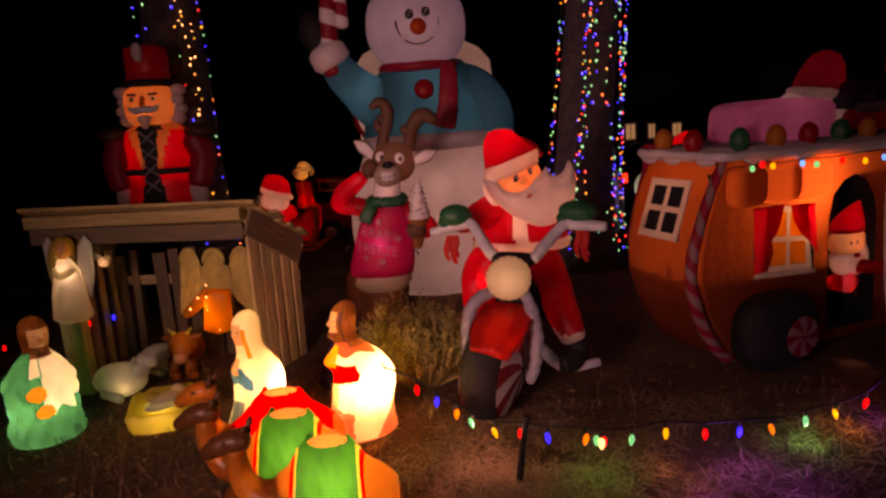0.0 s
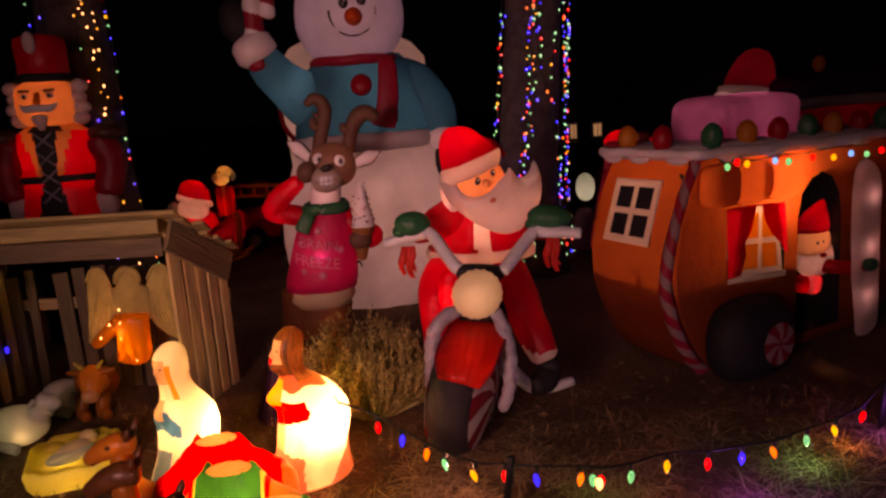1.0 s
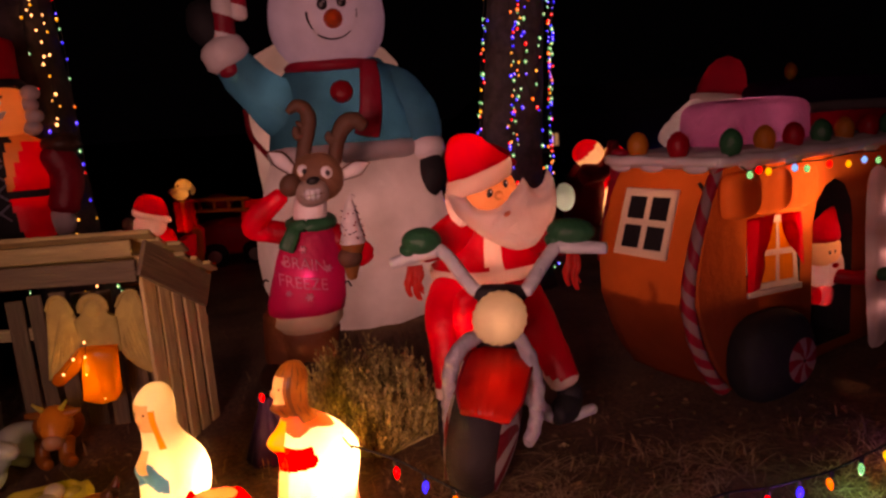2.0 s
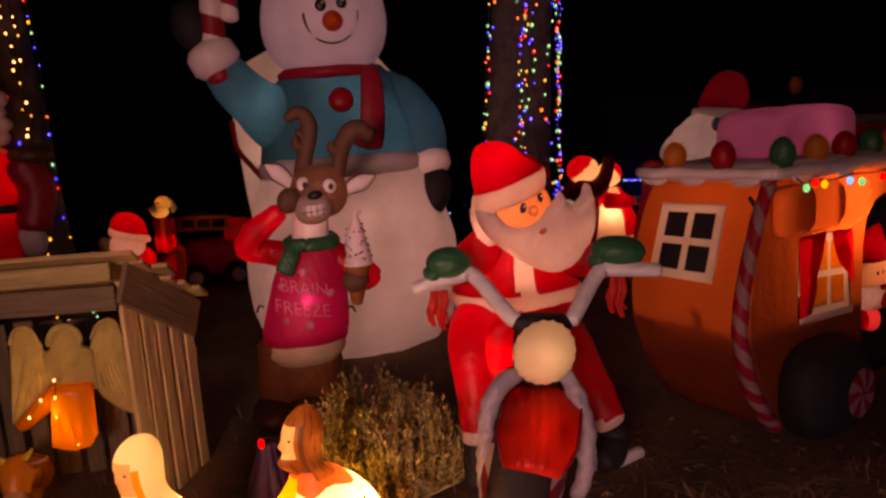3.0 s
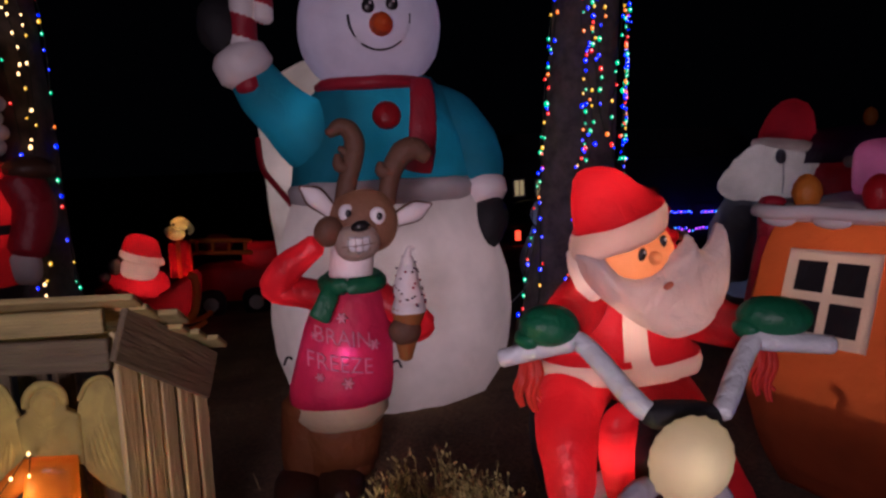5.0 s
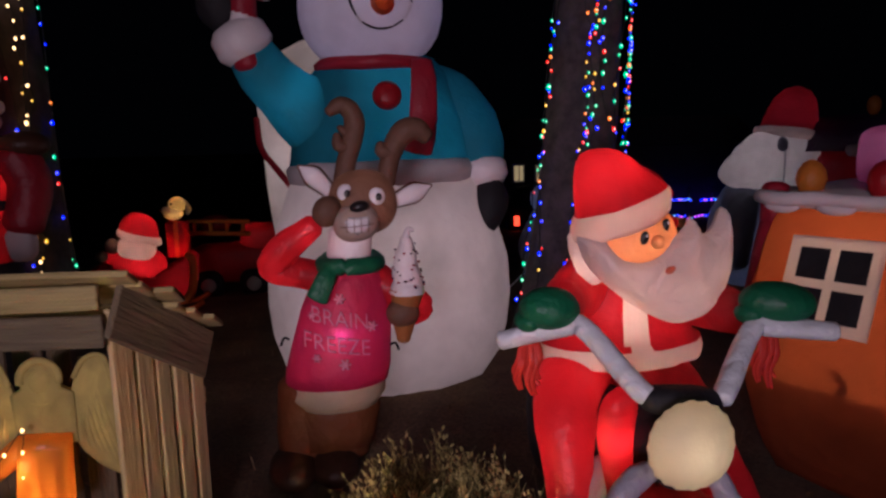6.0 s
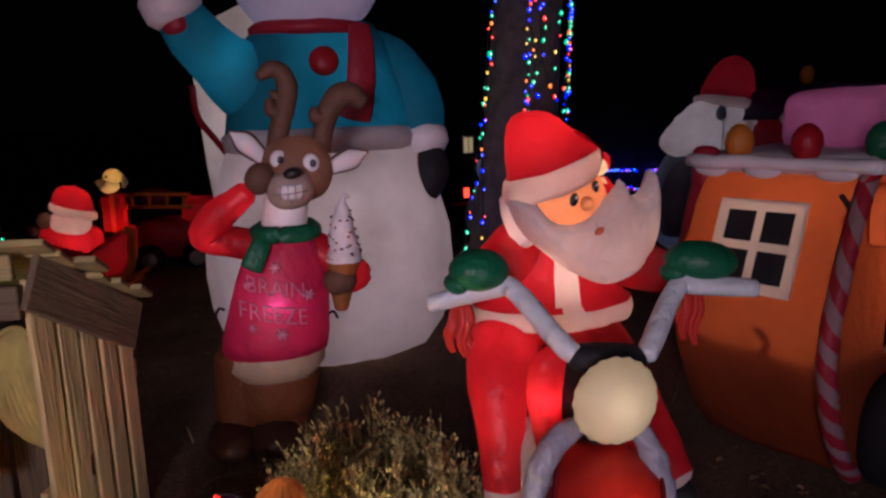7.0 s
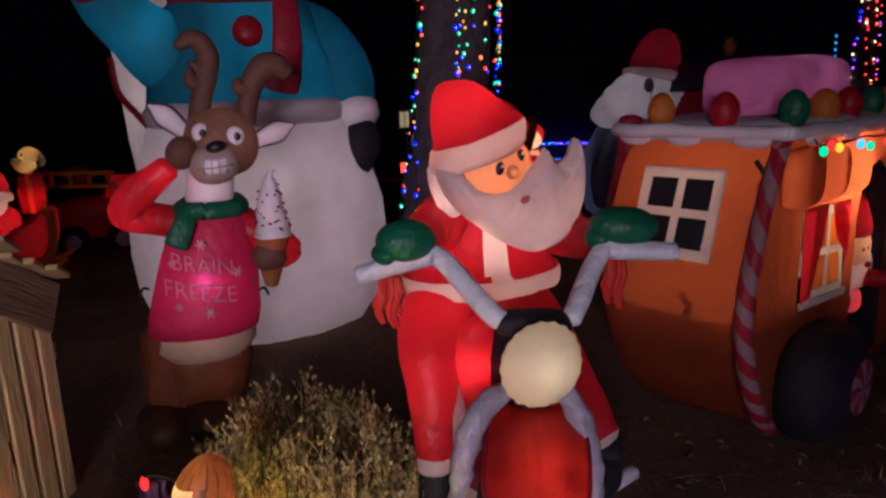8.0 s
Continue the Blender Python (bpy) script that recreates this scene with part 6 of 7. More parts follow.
def nativity():
    woman()
    bearded_man()
    green_man()
    camel((-0.47, 2.5), "p_green", "brown plastic camel lying down with a green saddle blanket", 0.12, 4.6)
    camel((-0.68, 2.78), "p_green", "brown plastic camel with a dark head and green blanket", 0.12, 3.8)
    camel((-0.77, 3.03), "p_red", "brown plastic camel lying down under a red blanket", 0.235, 6.0)
    sheep((-1.98, 4.0), 1.05, "pearly plastic sheep lying down with a lamp inside", 0.25)
    sheep((-1.88, 4.4), 0.95, "dim grey plastic sheep lying in the stable", 0.0)
    # ox
    f = Form(0.003)
    f.ball((-1.72, 4.4, 0.17), (0.12, 0.1, 0.1), "p_brown", n=22, k=14)
    for b in (-0.06, 0.05):
        f.tube([(-1.72 + b, 4.34, 0.12), (-1.72 + b, 4.3, 0.04), (-1.68 + b, 4.25, 0.03)], [0.04, 0.035, 0.028], "p_brown", n=10)
    f.tube([(-1.68, 4.28, 0.22), (-1.66, 4.2, 0.27), (-1.65, 4.13, 0.2)], [0.075, 0.07, 0.045], "p_brown", n=16)
    for b in (-1, 1):
        f.tube([(-1.66 + 0.05 * b, 4.2, 0.3), (-1.66 + 0.12 * b, 4.2, 0.31)], [0.025, 0.012], "p_brown", n=10)
        f.tube([(-1.66 + 0.04 * b, 4.19, 0.33), (-1.66 + 0.075 * b, 4.18, 0.37)], [0.014, 0.006], "p_yellow", n=8)
        f.ball((-1.66 + 0.035 * b, 4.135, 0.26), (0.009, 0.006, 0.01), "p_dkbrown", n=8, k=6)
    f.tube([(-1.65, 4.12, 0.2), (-1.648, 4.105, 0.185)], [0.046, 0.04], "p_face", n=14, steps=2)
    lamp("ox_lamp", (-1.655, 4.19, 0.25), 0.08, (1, 0.75, 0.4), 0.01)
    whole("ox_figure", f, (-1.6, 4.38, 0), "brown plastic ox lying in the stable", "ox figure", "nativity figures")
    # manger: a low tray of yellow straw with a swaddled shape
    f = Form(0.002)
    at = Matrix.Translation((-1.55, 3.6, 0)) @ pose(0, 0, 0, 0, 0, 14)
    rows = []
    for z, size in ((0.0, 0.9), (0.03, 1.0), (0.085, 1.05), (0.105, 1.0), (0.108, 0.92), (0.095, 0.84), (0.09, 0.6), (0.09, 0.3), (0.09, 0.05)):
        ring = []
        for q in range(48):
            th = 2 * math.pi * q / 48
            ca, sa = math.cos(th), math.sin(th)
            x, y = 0.19 * size * math.copysign(abs(ca) ** 0.45, ca), 0.13 * size * math.copysign(abs(sa) ** 0.45, sa)
            rim = 0.008 * math.sin(5 * th) + 0.005 * math.sin(11 * th) if 0.8 < size and z > 0.08 else 0.0
            ring.append(at @ Vector((x + 0.12 * y, y, z + 0.3 * z * (y + 0.13) / 0.13 + rim)))
        rows.append(ring)
    f.rings(rows, "p_yellow")
    # sheaves of straw heaped at the head
    for a, b, c in ((-0.09, 0.085, 0.05), (0.0, 0.1, 0.05), (0.12, 0.085, 0.045)):
        f.ball(at @ Vector((a, b, 0.13)), (c, 0.035, 0.03), "p_yellow", (0, 0, 14), n=16, k=10)
    f.ball(at @ Vector((-0.005, -0.01, 0.128)), (0.115, 0.058, 0.034), "p_pearl", (0, 0, 46), n=24, k=12)
    f.ball(at @ Vector((0.0, 0.0, 0.145)), (0.088, 0.042, 0.034), "p_white", (0, -6, 46), n=20, k=12)
    f.ball(at @ Vector((0.062, 0.062, 0.165)), (0.04, 0.038, 0.036), "p_white", n=16, k=10)
    whole("manger", f, (-1.56, 3.6, 0), "yellow plastic straw manger with a white swaddled shape", "manger", "nativity figures")
    lamp("manger_lamp", (-1.57, 3.58, 0.06), 0.55, (1, 0.94, 0.6), 0.02)
    f = Form(0.004)
    f.lathe((-0.66, 4.03, -0.01), [(0.12, 0.0), (0.13, 0.03), (0.1, 0.12), (0.065, 0.22), (0.04, 0.29), (0.05, 0.32), (0.02, 0.33)], "purple", 0.8, 40, lobes=7, depth=0.25)
    whole("cloth_bag", f, (-0.66, 4.03, 0), "small gathered dark purple cloth bag on the grass", "bag")
    # standing angel on a stump beside the stable
    f = Form(0.003)
    x, y, b = -2.27, 4.13, 0.5
    f.tube([(x, y, b), (x, y, b + 0.12), (x, y, b + 0.26), (x, y, b + 0.35)], [0.118, 0.105, 0.08, 0.045], "p_white", n=22, flat=0.8)
    f.ball((x + 0.012, y - 0.028, b + 0.415), (0.045, 0.045, 0.055), "p_face", n=18, k=12)
    f.ball((x, y + 0.01, b + 0.435), (0.062, 0.055, 0.062), "p_ochre", n=18, k=12)
    f.tube([(x - 0.035, y, b + 0.45), (x - 0.062, y - 0.01, b + 0.38), (x - 0.07, y - 0.01, b + 0.28), (x - 0.075, y, b + 0.18)], [0.03, 0.03, 0.028, 0.012], "p_ochre", n=12)
    f.tube([(x - 0.05, y - 0.03, b + 0.3), (x - 0.02, y - 0.066, b + 0.265), (x + 0.03, y - 0.066, b + 0.275), (x + 0.06, y - 0.03, b + 0.3)], [0.02, 0.022, 0.022, 0.02], "p_white", n=12)
    for s in (-1, 1):
        f.prism([(x + s * 0.03, b + 0.2), (x + s * 0.06, b + 0.42), (x + s * 0.11, b + 0.49), (x + s * 0.145, b + 0.44), (x + s * 0.14, b + 0.25), (x + s * 0.1, b + 0.1)], 0.02, "p_pearl", Matrix.Translation((0, y + 0.06, 0)), 0.008)
    whole("angel_figure", f, (x, y, b), "small pale glowing plastic angel with folded wings on a post", "angel figure", "nativity figures")
    lamp("angel_figure_lamp", (x, y - 0.03, b + 0.27), 0.22, (0.9, 0.9, 0.75), 0.015)
    lamp("angel_head_lamp", (x, y - 0.012, b + 0.41), 0.09, (1, 0.85, 0.55), 0.01)
    # a small pale dove hung from the front beam
    f = Form(0.002)
    f.ball((-2.1, 4.26, 0.8), (0.035, 0.028, 0.03), "p_white", n=14, k=10)
    f.ball((-2.07, 4.25, 0.825), (0.02, 0.018, 0.018), "p_white", n=12, k=8)
    f.tube([(-2.11, 4.26, 0.81), (-2.14, 4.25, 0.84), (-2.17, 4.25, 0.85)], [0.022, 0.02, 0.006], "p_white", n=10, flat=0.4)
    f.tube([(-2.1, 4.26, 0.825), (-2.1, 4.255, 0.96)], 0.002, "cable", n=5, steps=1)
    whole("dove_ornament", f, (-2.1, 4.26, 0.8), "small pale dove ornament hung from the stable beam", "ornament")
    lamp("dove_lamp", (-2.1, 4.26, 0.8), 0.02, (1, 0.8, 0.6), 0.006)
    root = thing("wooden_post", (x, y, 0), "rough wooden post that carries the small angel", "post")
    plank("post", (x, y, 0), (x, y, 0.5), 0.13, 0.1, "wood", root)


# ---- trees wrapped in lights ----


def tree(base, lean, r0, height, label, seed):
    rng = random.Random(seed)
    root = thing("tree", base, label, "tree")
    x, y, z = base
    rows = []
    for i in range(40):
        u = i / 39
        h = height * u
        flare = 0.16 * math.exp(-h * 2.2)
        row = []
        for j in range(28):
            a = 2 * math.pi * j / 28
            r = (r0 * (1 - 0.45 * u) + flare) * (1 + 0.05 * noise.noise(Vector((math.cos(a) * 3 + seed, math.sin(a) * 3, h * 1.3))) + 0.025 * math.sin(9 * a + 2 * math.sin(h * 2)))
            row.append((x + lean * h + r * math.cos(a), y + r * math.sin(a), z - 0.05 + h))
        rows.append(row)
    part("trunk", Form().rings(rows, "bark"), root, "rough grey-brown bark")
    f = Form()
    tips = []
    for i in range(11):
        a = 2 * math.pi * i / 11 + rng.uniform(-0.3, 0.3)
        h = height * rng.uniform(0.72, 0.98)
        p = Vector((x + lean * h, y, z + h))
        d = Vector((math.cos(a), math.sin(a), rng.uniform(0.4, 0.9))) * rng.uniform(1.2, 2.2)
        q, e = p + d * 0.5 + Vector((0, 0, 0.1)), p + d
        f.tube([p, q, e], [0.09, 0.06, 0.025], "bark", n=8)
        tips += [q, e]
    part("limbs", f, root, "bare limbs")
    f = Form()
    for p in tips:
        for i in range(7):
            d = Vector((rng.uniform(-1, 1), rng.uniform(-1, 1), rng.uniform(-0.1, 1))) * rng.uniform(0.4, 0.9)
            f.tube([p, p + d * 0.5 + Vector((0, 0, 0.08)), p + d], [0.02, 0.012, 0.004], "bark", n=5, steps=2)
    tagged(part("twigs", f, root), kind="stuff")
    return root


def light_mesh(key, r):
    f = Form().ball((0, 0, 0), (r, r, r * 1.25), "glow_" + key, n=10, k=8)
    # a pale ball on the front side paints the bulb's bright core
    return f.ball((0, -0.75 * r, 0), (0.4 * r, 0.4 * r, 0.4 * r), "glow_spark", n=6, k=4).mesh("bulb")


def tree_lights(base, lean, r0, height, strands, label, seed, low=0.15, top=3.6, r=0.0098):
    rng = random.Random(seed)
    root = thing("string_lights", base, label, "string lights")
    x, y, z = base
    meshes = {}
    for a0, sway, step, keys in strands:
        pts, h = [], low + rng.uniform(0, 0.3)
        while h < top:
            a = radians(a0 + sway * math.sin(h * 2.3 + a0) + rng.uniform(-4, 4))
            rr = r0 * (1 - 0.45 * h / height) + 0.16 * math.exp(-h * 2.2) + 0.042
            pts.append(Vector((x + lean * h + rr * math.cos(a), y + rr * math.sin(a), z + h)))
            h += step * rng.choice([0.4, 0.6, 0.9, 1.1, 1.3, 1.9])
        part("cable", Form().tube(pts, 0.0035, "cable", n=5, steps=2), root, "dark cable")
        k = rng.randrange(6)
        for p in pts:
            k += 1
            key = keys[k % len(keys)] if rng.random() < 0.75 else rng.choice(keys)
            size = rng.choice((0.7, 0.8, 0.9, 1.0, 1.1, 1.3)) * (1.4 if key == "green" and rng.random() < 0.4 else 1.0)
            if (key, size) not in meshes:
                meshes[key, size] = light_mesh(key, r * size)
            ob = new("bulb", meshes[key, size])
            ob.parent = root
            ob.matrix_parent_inverse = root.matrix_basis.inverted()
            ob.location = p + Vector((rng.uniform(-0.012, 0.012), -0.012, 0))


MIXED = ["red", "blue", "green", "blue", "orange", "green", "blue", "red", "green", "yellow", "blue"]


def trees():
    b = (1.32, 6.85, 0.0)
    tree(b, 0.075, 0.285, 7.0, "rough-barked tree trunk wound with coloured lights", 3)
    strands = [(198, 5, 0.085, MIXED), (208, 7, 0.1, MIXED), (302, 10, 0.1, MIXED), (356, 4, 0.09, MIXED), (249, 4, 0.065, MIXED), (254, 4, 0.07, MIXED), (266, 6, 0.1, MIXED), (282, 24, 0.16, MIXED), (312, 8, 0.09, MIXED), (320, 6, 0.1, MIXED), (342, 6, 0.1, MIXED), (350, 5, 0.13, MIXED)]
    tree_lights(b, 0.075, 0.33, 7.0, strands, "multicoloured mini lights hanging down a tree trunk", 21)
    b = (-2.5, 7.2, 0.0)
    tree(b, -0.02, 0.33, 7.0, "dark tree trunk wound with warm white lights", 5)
    strands = [(312, 6, 0.1, ["warm", "warm", "warm", "yellow"]), (317, 8, 0.16, ["warm", "warm", "yellow"]), (348, 8, 0.12, MIXED), (300, 6, 0.3, MIXED), (240, 10, 0.2, MIXED), (205, 9, 0.2, MIXED)]
    tree_lights(b, -0.02, 0.33, 7.0, strands, "warm white and coloured mini lights on a tree trunk", 9, r=0.0095)
    b = (15.8, 15.5, -0.7)
    tree(b, 0.0, 0.4, 8.0, "far tree with red and white lights", 7)
    tree_lights(b, 0.0, 0.4, 8.0, [(200, 5, 0.22, ["violet", "blue", "warm"]), (235, 5, 0.2, ["red", "warm", "red"]), (265, 5, 0.22, ["red", "red", "warm"]), (290, 5, 0.2, ["red", "violet"])], "red and white lights on a far tree trunk", 10, 1.6, 6.5, 0.024)
    root = thing("string_lights", (14.6, 15.2, -0.7), "pale blue lights hanging on a far pole", "string lights")
    part("pole", Form().tube([(14.65, 15.25, -0.7), (14.65, 15.25, 2.6)], 0.03, "metal", n=8, steps=1), root)
    for i in range(5):
        part("bulb", Form().ball((14.6, 15.2, 1.72 + 0.16 * i), (0.022, 0.022, 0.03), "glow_aqua", n=8, k=6), root)


# ---- farther figures ----


def nutcracker():
    f = Form(0.004)
    x, y = -2.36, 6.0
    for s in (-1, 1):
        f.tube([(x + 0.15 * s, y, 0.0), (x + 0.15 * s, y, 0.5), (x + 0.14 * s, y, 0.95)], [0.13, 0.13, 0.15], "black", n=18)
    n0 = len(f.f)
    f.lathe((x, y, 0), [(0.18, 0.9), (0.3, 0.95), (0.3, 1.0), (0.29, 1.06), (0.27, 1.13), (0.26, 1.2), (0.285, 1.215), (0.285, 1.265), (0.26, 1.28), (0.26, 1.36), (0.27, 1.45), (0.265, 1.52), (0.25, 1.58), (0.12, 1.66)], "red", 0.75, 96)
    f.paint(n0, "waffle", lambda p: p.y < y and abs(p.x - x) < 0.085 + 0.3 * max(0, p.z - 1.28) and p.z > 1.26)
    f.paint(n0, "black", lambda p: p.y < y and abs(p.x - x) < 0.05 + 0.3 * max(0, 1.2 - p.z) + 0.13 * max(0, p.z - 1.3))
    f.paint(n0, "black", lambda p: 1.21 < p.z < 1.27)
    for i in range(4):
        z = 1.08 + 0.13 * i
        for s in (-1, 1):
            f.tube([(x - 0.06 * s, y - 0.215, z), (x + 0.06 * s, y - 0.215, z + 0.1)], 0.008, "bluegrey", n=6, steps=1)
    for s in (-1, 1):
        f.tube([(x + s * 0.3, y, 1.5), (x + s * 0.37, y, 1.35), (x + s * 0.33, y - 0.04, 1.12)], [0.11, 0.11, 0.1], "dkred", n=16)
        f.ball((x + s * 0.36, y, 1.55), (0.13, 0.12, 0.07), "dkbrown", n=16, k=10)
        f.ball((x + s * 0.31, y - 0.04, 1.03), (0.075, 0.07, 0.09), "snow", n=16, k=10, power=3)
    f.ball((x, y - 0.02, 1.78), (0.2, 0.18, 0.17), "skin", n=28, k=16, power=3.2)
    for s in (-1, 1):
        for i in range(4):
            f.ball((x + s * (0.215 + 0.02 * (i % 2)), y - 0.02, 1.67 + 0.075 * i), (0.06, 0.07, 0.05), "snow", n=14, k=8)
        f.tube([(x, y - 0.215, 1.75), (x + s * 0.08, y - 0.21, 1.745), (x + s * 0.125, y - 0.19, 1.775)], [0.028, 0.026, 0.008], "grey", n=10)
        f.ball((x + s * 0.085, y - 0.19, 1.835), (0.028, 0.012, 0.02), "snow", n=12, k=8)
        f.ball((x + s * 0.085, y - 0.202, 1.832), (0.013, 0.006, 0.015), "paint_black", n=10, k=6)
        f.tube([(x + s * 0.05, y - 0.195, 1.868), (x + s * 0.12, y - 0.19, 1.872)], 0.009, "dkbrown", n=6, steps=2)
    f.tube([(x, y - 0.19, 1.85), (x, y - 0.225, 1.78)], [0.018, 0.026], "p_orange", n=10, steps=2)
    f.tube([(x, y - 0.2, 1.68), (x, y - 0.2, 1.6)], [0.06, 0.02], "snow", n=12, steps=2)
    f.lathe((x, y, 1.93), [(0.14, 0.0), (0.205, 0.01), (0.19, 0.05), (0.178, 0.06)], "black", 1, 26)
    f.lathe((x, y, 1.97), [(0.172, 0.0), (0.168, 0.1), (0.172, 0.22), (0.165, 0.27), (0.1, 0.295)], "red", 1, 26)
    f.ball((x, y - 0.175, 2.2), (0.045, 0.03, 0.075), "snow", n=14, k=10)
    whole("inflatable_nutcracker", f, (x, y, 0), "tall inflatable nutcracker in a red coat and hat", "inflatable nutcracker")
    lamp("nutcracker_lamp", (x, y + 0.05, 1.4), 2.6, (1, 0.6, 0.35), 0.04)
    lamp("nutcracker_head_lamp", (x, y, 1.78), 1.1, (1, 0.62, 0.3), 0.04)
    lamp("nutcracker_hat_lamp", (x, y, 2.1), 0.06, (1, 0.6, 0.4), 0.04)


def sleigh():
    g = land(-2, 10.2)
    root = thing("inflatable_sleigh", (-2.15, 10.2, g), "dim red inflatable sleigh with a curled front", "inflatable sleigh")
    prof = [(-2.85, g + 0.12), (-2.9, 0.25), (-2.75, 0.32), (-2.5, 0.15), (-2.2, 0.1), (-2.0, 0.2), (-1.88, 0.36), (-1.82, 0.3), (-1.84, 0.0), (-1.92, g + 0.15)]
    part("body", Form(0.01).prism(prof, 0.5, "red", Matrix.Translation((0, 10.25, 0)), 0.05), root)
    part("edge_trim", Form().tube([(x, 9.96, z) for x, z in prof[6:]], 0.045, "orange", n=10), root, "tan edge trim")
    for y in (10.0, 10.5):
        part("runner", Form().tube([(-2.95, y, g + 0.1), (-2.8, y, g + 0.03), (-2.0, y, g + 0.03), (-1.75, y, g + 0.12)], 0.03, "orange", n=8), root)
    f = Form(0.006)
    f.ball((-2.45, 10.15, 0.24), (0.32, 0.22, 0.22), "red", (0, 10, 0), n=26, k=14, power=2.6)
    f.ball((-2.4, 10.02, 0.46), (0.19, 0.17, 0.12), "applique", (0, 12, 0), n=30, k=18, power=3)
    n0 = len(f.f)
    rows = []
    for q, x, z in ((0.2, -2.37, 0.53), (0.225, -2.37, 0.55), (0.225, -2.37, 0.6), (0.2, -2.37, 0.62), (0.2, -2.37, 0.66), (0.185, -2.36, 0.72), (0.15, -2.35, 0.78), (0.1, -2.34, 0.815), (0.03, -2.33, 0.83)):
        rows.append([(x + q * math.cos(a), 10.05 + 0.85 * q * math.sin(a), z - 0.3 * q * math.cos(a)) for a in (2 * math.pi * k / 40 for k in range(40))])
    f.rings(rows, "red")
    f.paint(n0, "applique", lambda p: p.z + 0.3 * (p.x + 2.37) < 0.615)
    f.ball((-2.65, 10.0, 0.5), (0.075, 0.08, 0.09), "tan", n=16)
    f.ball((-2.76, 9.98, 0.39), (0.06, 0.07, 0.06), "tan", n=16)
    whole("inflatable_santa", f, (-2.42, 10.15, 0.1), "glowing red inflatable santa with white beard in the sleigh", "inflatable santa")
    lamp("sleigh_santa_lamp", (-2.4, 10.1, 0.25), 1.6, (1, 0.6, 0.4), 0.04)
    lamp("sleigh_santa_hat_lamp", (-2.36, 10.05, 0.68), 0.8, (1, 0.66, 0.45), 0.04)
    lamp("sleigh_santa_face_lamp", (-2.4, 10.02, 0.46), 0.5, (1, 0.66, 0.45), 0.03)
    lamp("sleigh_lamp", (-1.97, 10.25, 0.08), 0.9, (1, 0.6, 0.4), 0.05)
    root = thing("gift_box", (-1.98, 10.1, 0.32), "red gift box with a white ribbon", "gift")
    part("box", Form(0.003).box((-1.98, 10.1, 0.53), (0.22, 0.22, 0.4), "red", None, 0.02), root)
    part("ribbon", Form(0.002).box((-1.98, 10.1, 0.53), (0.05, 0.235, 0.412), "orange", None, 0.01), root, "pale ribbon")
    lamp("gift_lamp", (-1.98, 10.08, 0.45), 2.0, (1, 0.6, 0.35), 0.03)
    f = Form(0.004)
    f.ball((-2.0, 10.05, 0.82), (0.11, 0.09, 0.08), "cream", n=18)
    f.ball((-1.95, 10.05, 0.92), (0.1, 0.085, 0.085), "cream", n=18)
    f.ball((-2.06, 10.0, 0.86), (0.06, 0.05, 0.045), "cream", n=14)
    f.ball((-2.11, 9.97, 0.87), (0.018, 0.016, 0.014), "paint_black", n=8, k=6)
    f.tube([(-1.88, 10.05, 0.95), (-1.84, 10.05, 0.86), (-1.86, 10.05, 0.8)], [0.03, 0.035, 0.02], "cream", n=10)
    f.ball((-2.0, 9.96, 0.93), (0.012, 0.008, 0.014), "paint_black", n=8, k=6)
    whole("inflatable_puppy", f, (-2.0, 10.05, 0.74), "cream inflatable puppy on top of a gift box", "inflatable puppy")
    lamp("puppy_lamp", (-1.97, 10.05, 0.86), 0.5, (1, 0.72, 0.4), 0.03)


def fire_truck():
    y = 11.6
    g = land(-1.6, y)
    root = thing("inflatable_truck", (-1.5, y, g), "dim red inflatable fire truck with a ladder", "inflatable truck")
    part("body", Form(0.01).ball((-1.5, y, g + 0.42), (0.6, 0.3, 0.26), "red", n=30, k=14, power=4), root, "red body")
    part("cab", Form(0.01).ball((-1.18, y, g + 0.72), (0.26, 0.27, 0.2), "red", n=26, k=12, power=4), root, "red cab")
    part("bundle", Form(0.02).ball((-1.75, y, g + 0.95), (0.2, 0.16, 0.12), "dkred", n=20), root, "red sack on top")
    for zz in (0.86, 1.02):
        part("ladder_rail", Form().tube([(-2.05, y - 0.3, g + zz), (-1.3, y - 0.3, g + zz - 0.04)], 0.03, "orange", n=10, steps=2), root, "tan ladder rail")
    for i in range(4):
        x = -1.98 + 0.2 * i
        part("ladder_rung", Form().tube([(x, y - 0.3, g + 0.86), (x, y - 0.3, g + 1.0)], 0.024, "orange", n=8, steps=1), root)
    for x in (-1.28, -1.85):
        w = part("wheel", Form(0.004).ball((x, y - 0.28, g + 0.17), (0.19, 0.1, 0.19), "black", n=24, power=2.6), root, "black wheel")
        part("hub", Form(0.003).ball((x, y - 0.36, g + 0.17), (0.1, 0.04, 0.1), "snow", n=18), w, "grey hub")
    lamp("truck_lamp", (-1.4, y, g + 0.7), 0.9, (1, 0.6, 0.4), 0.05)


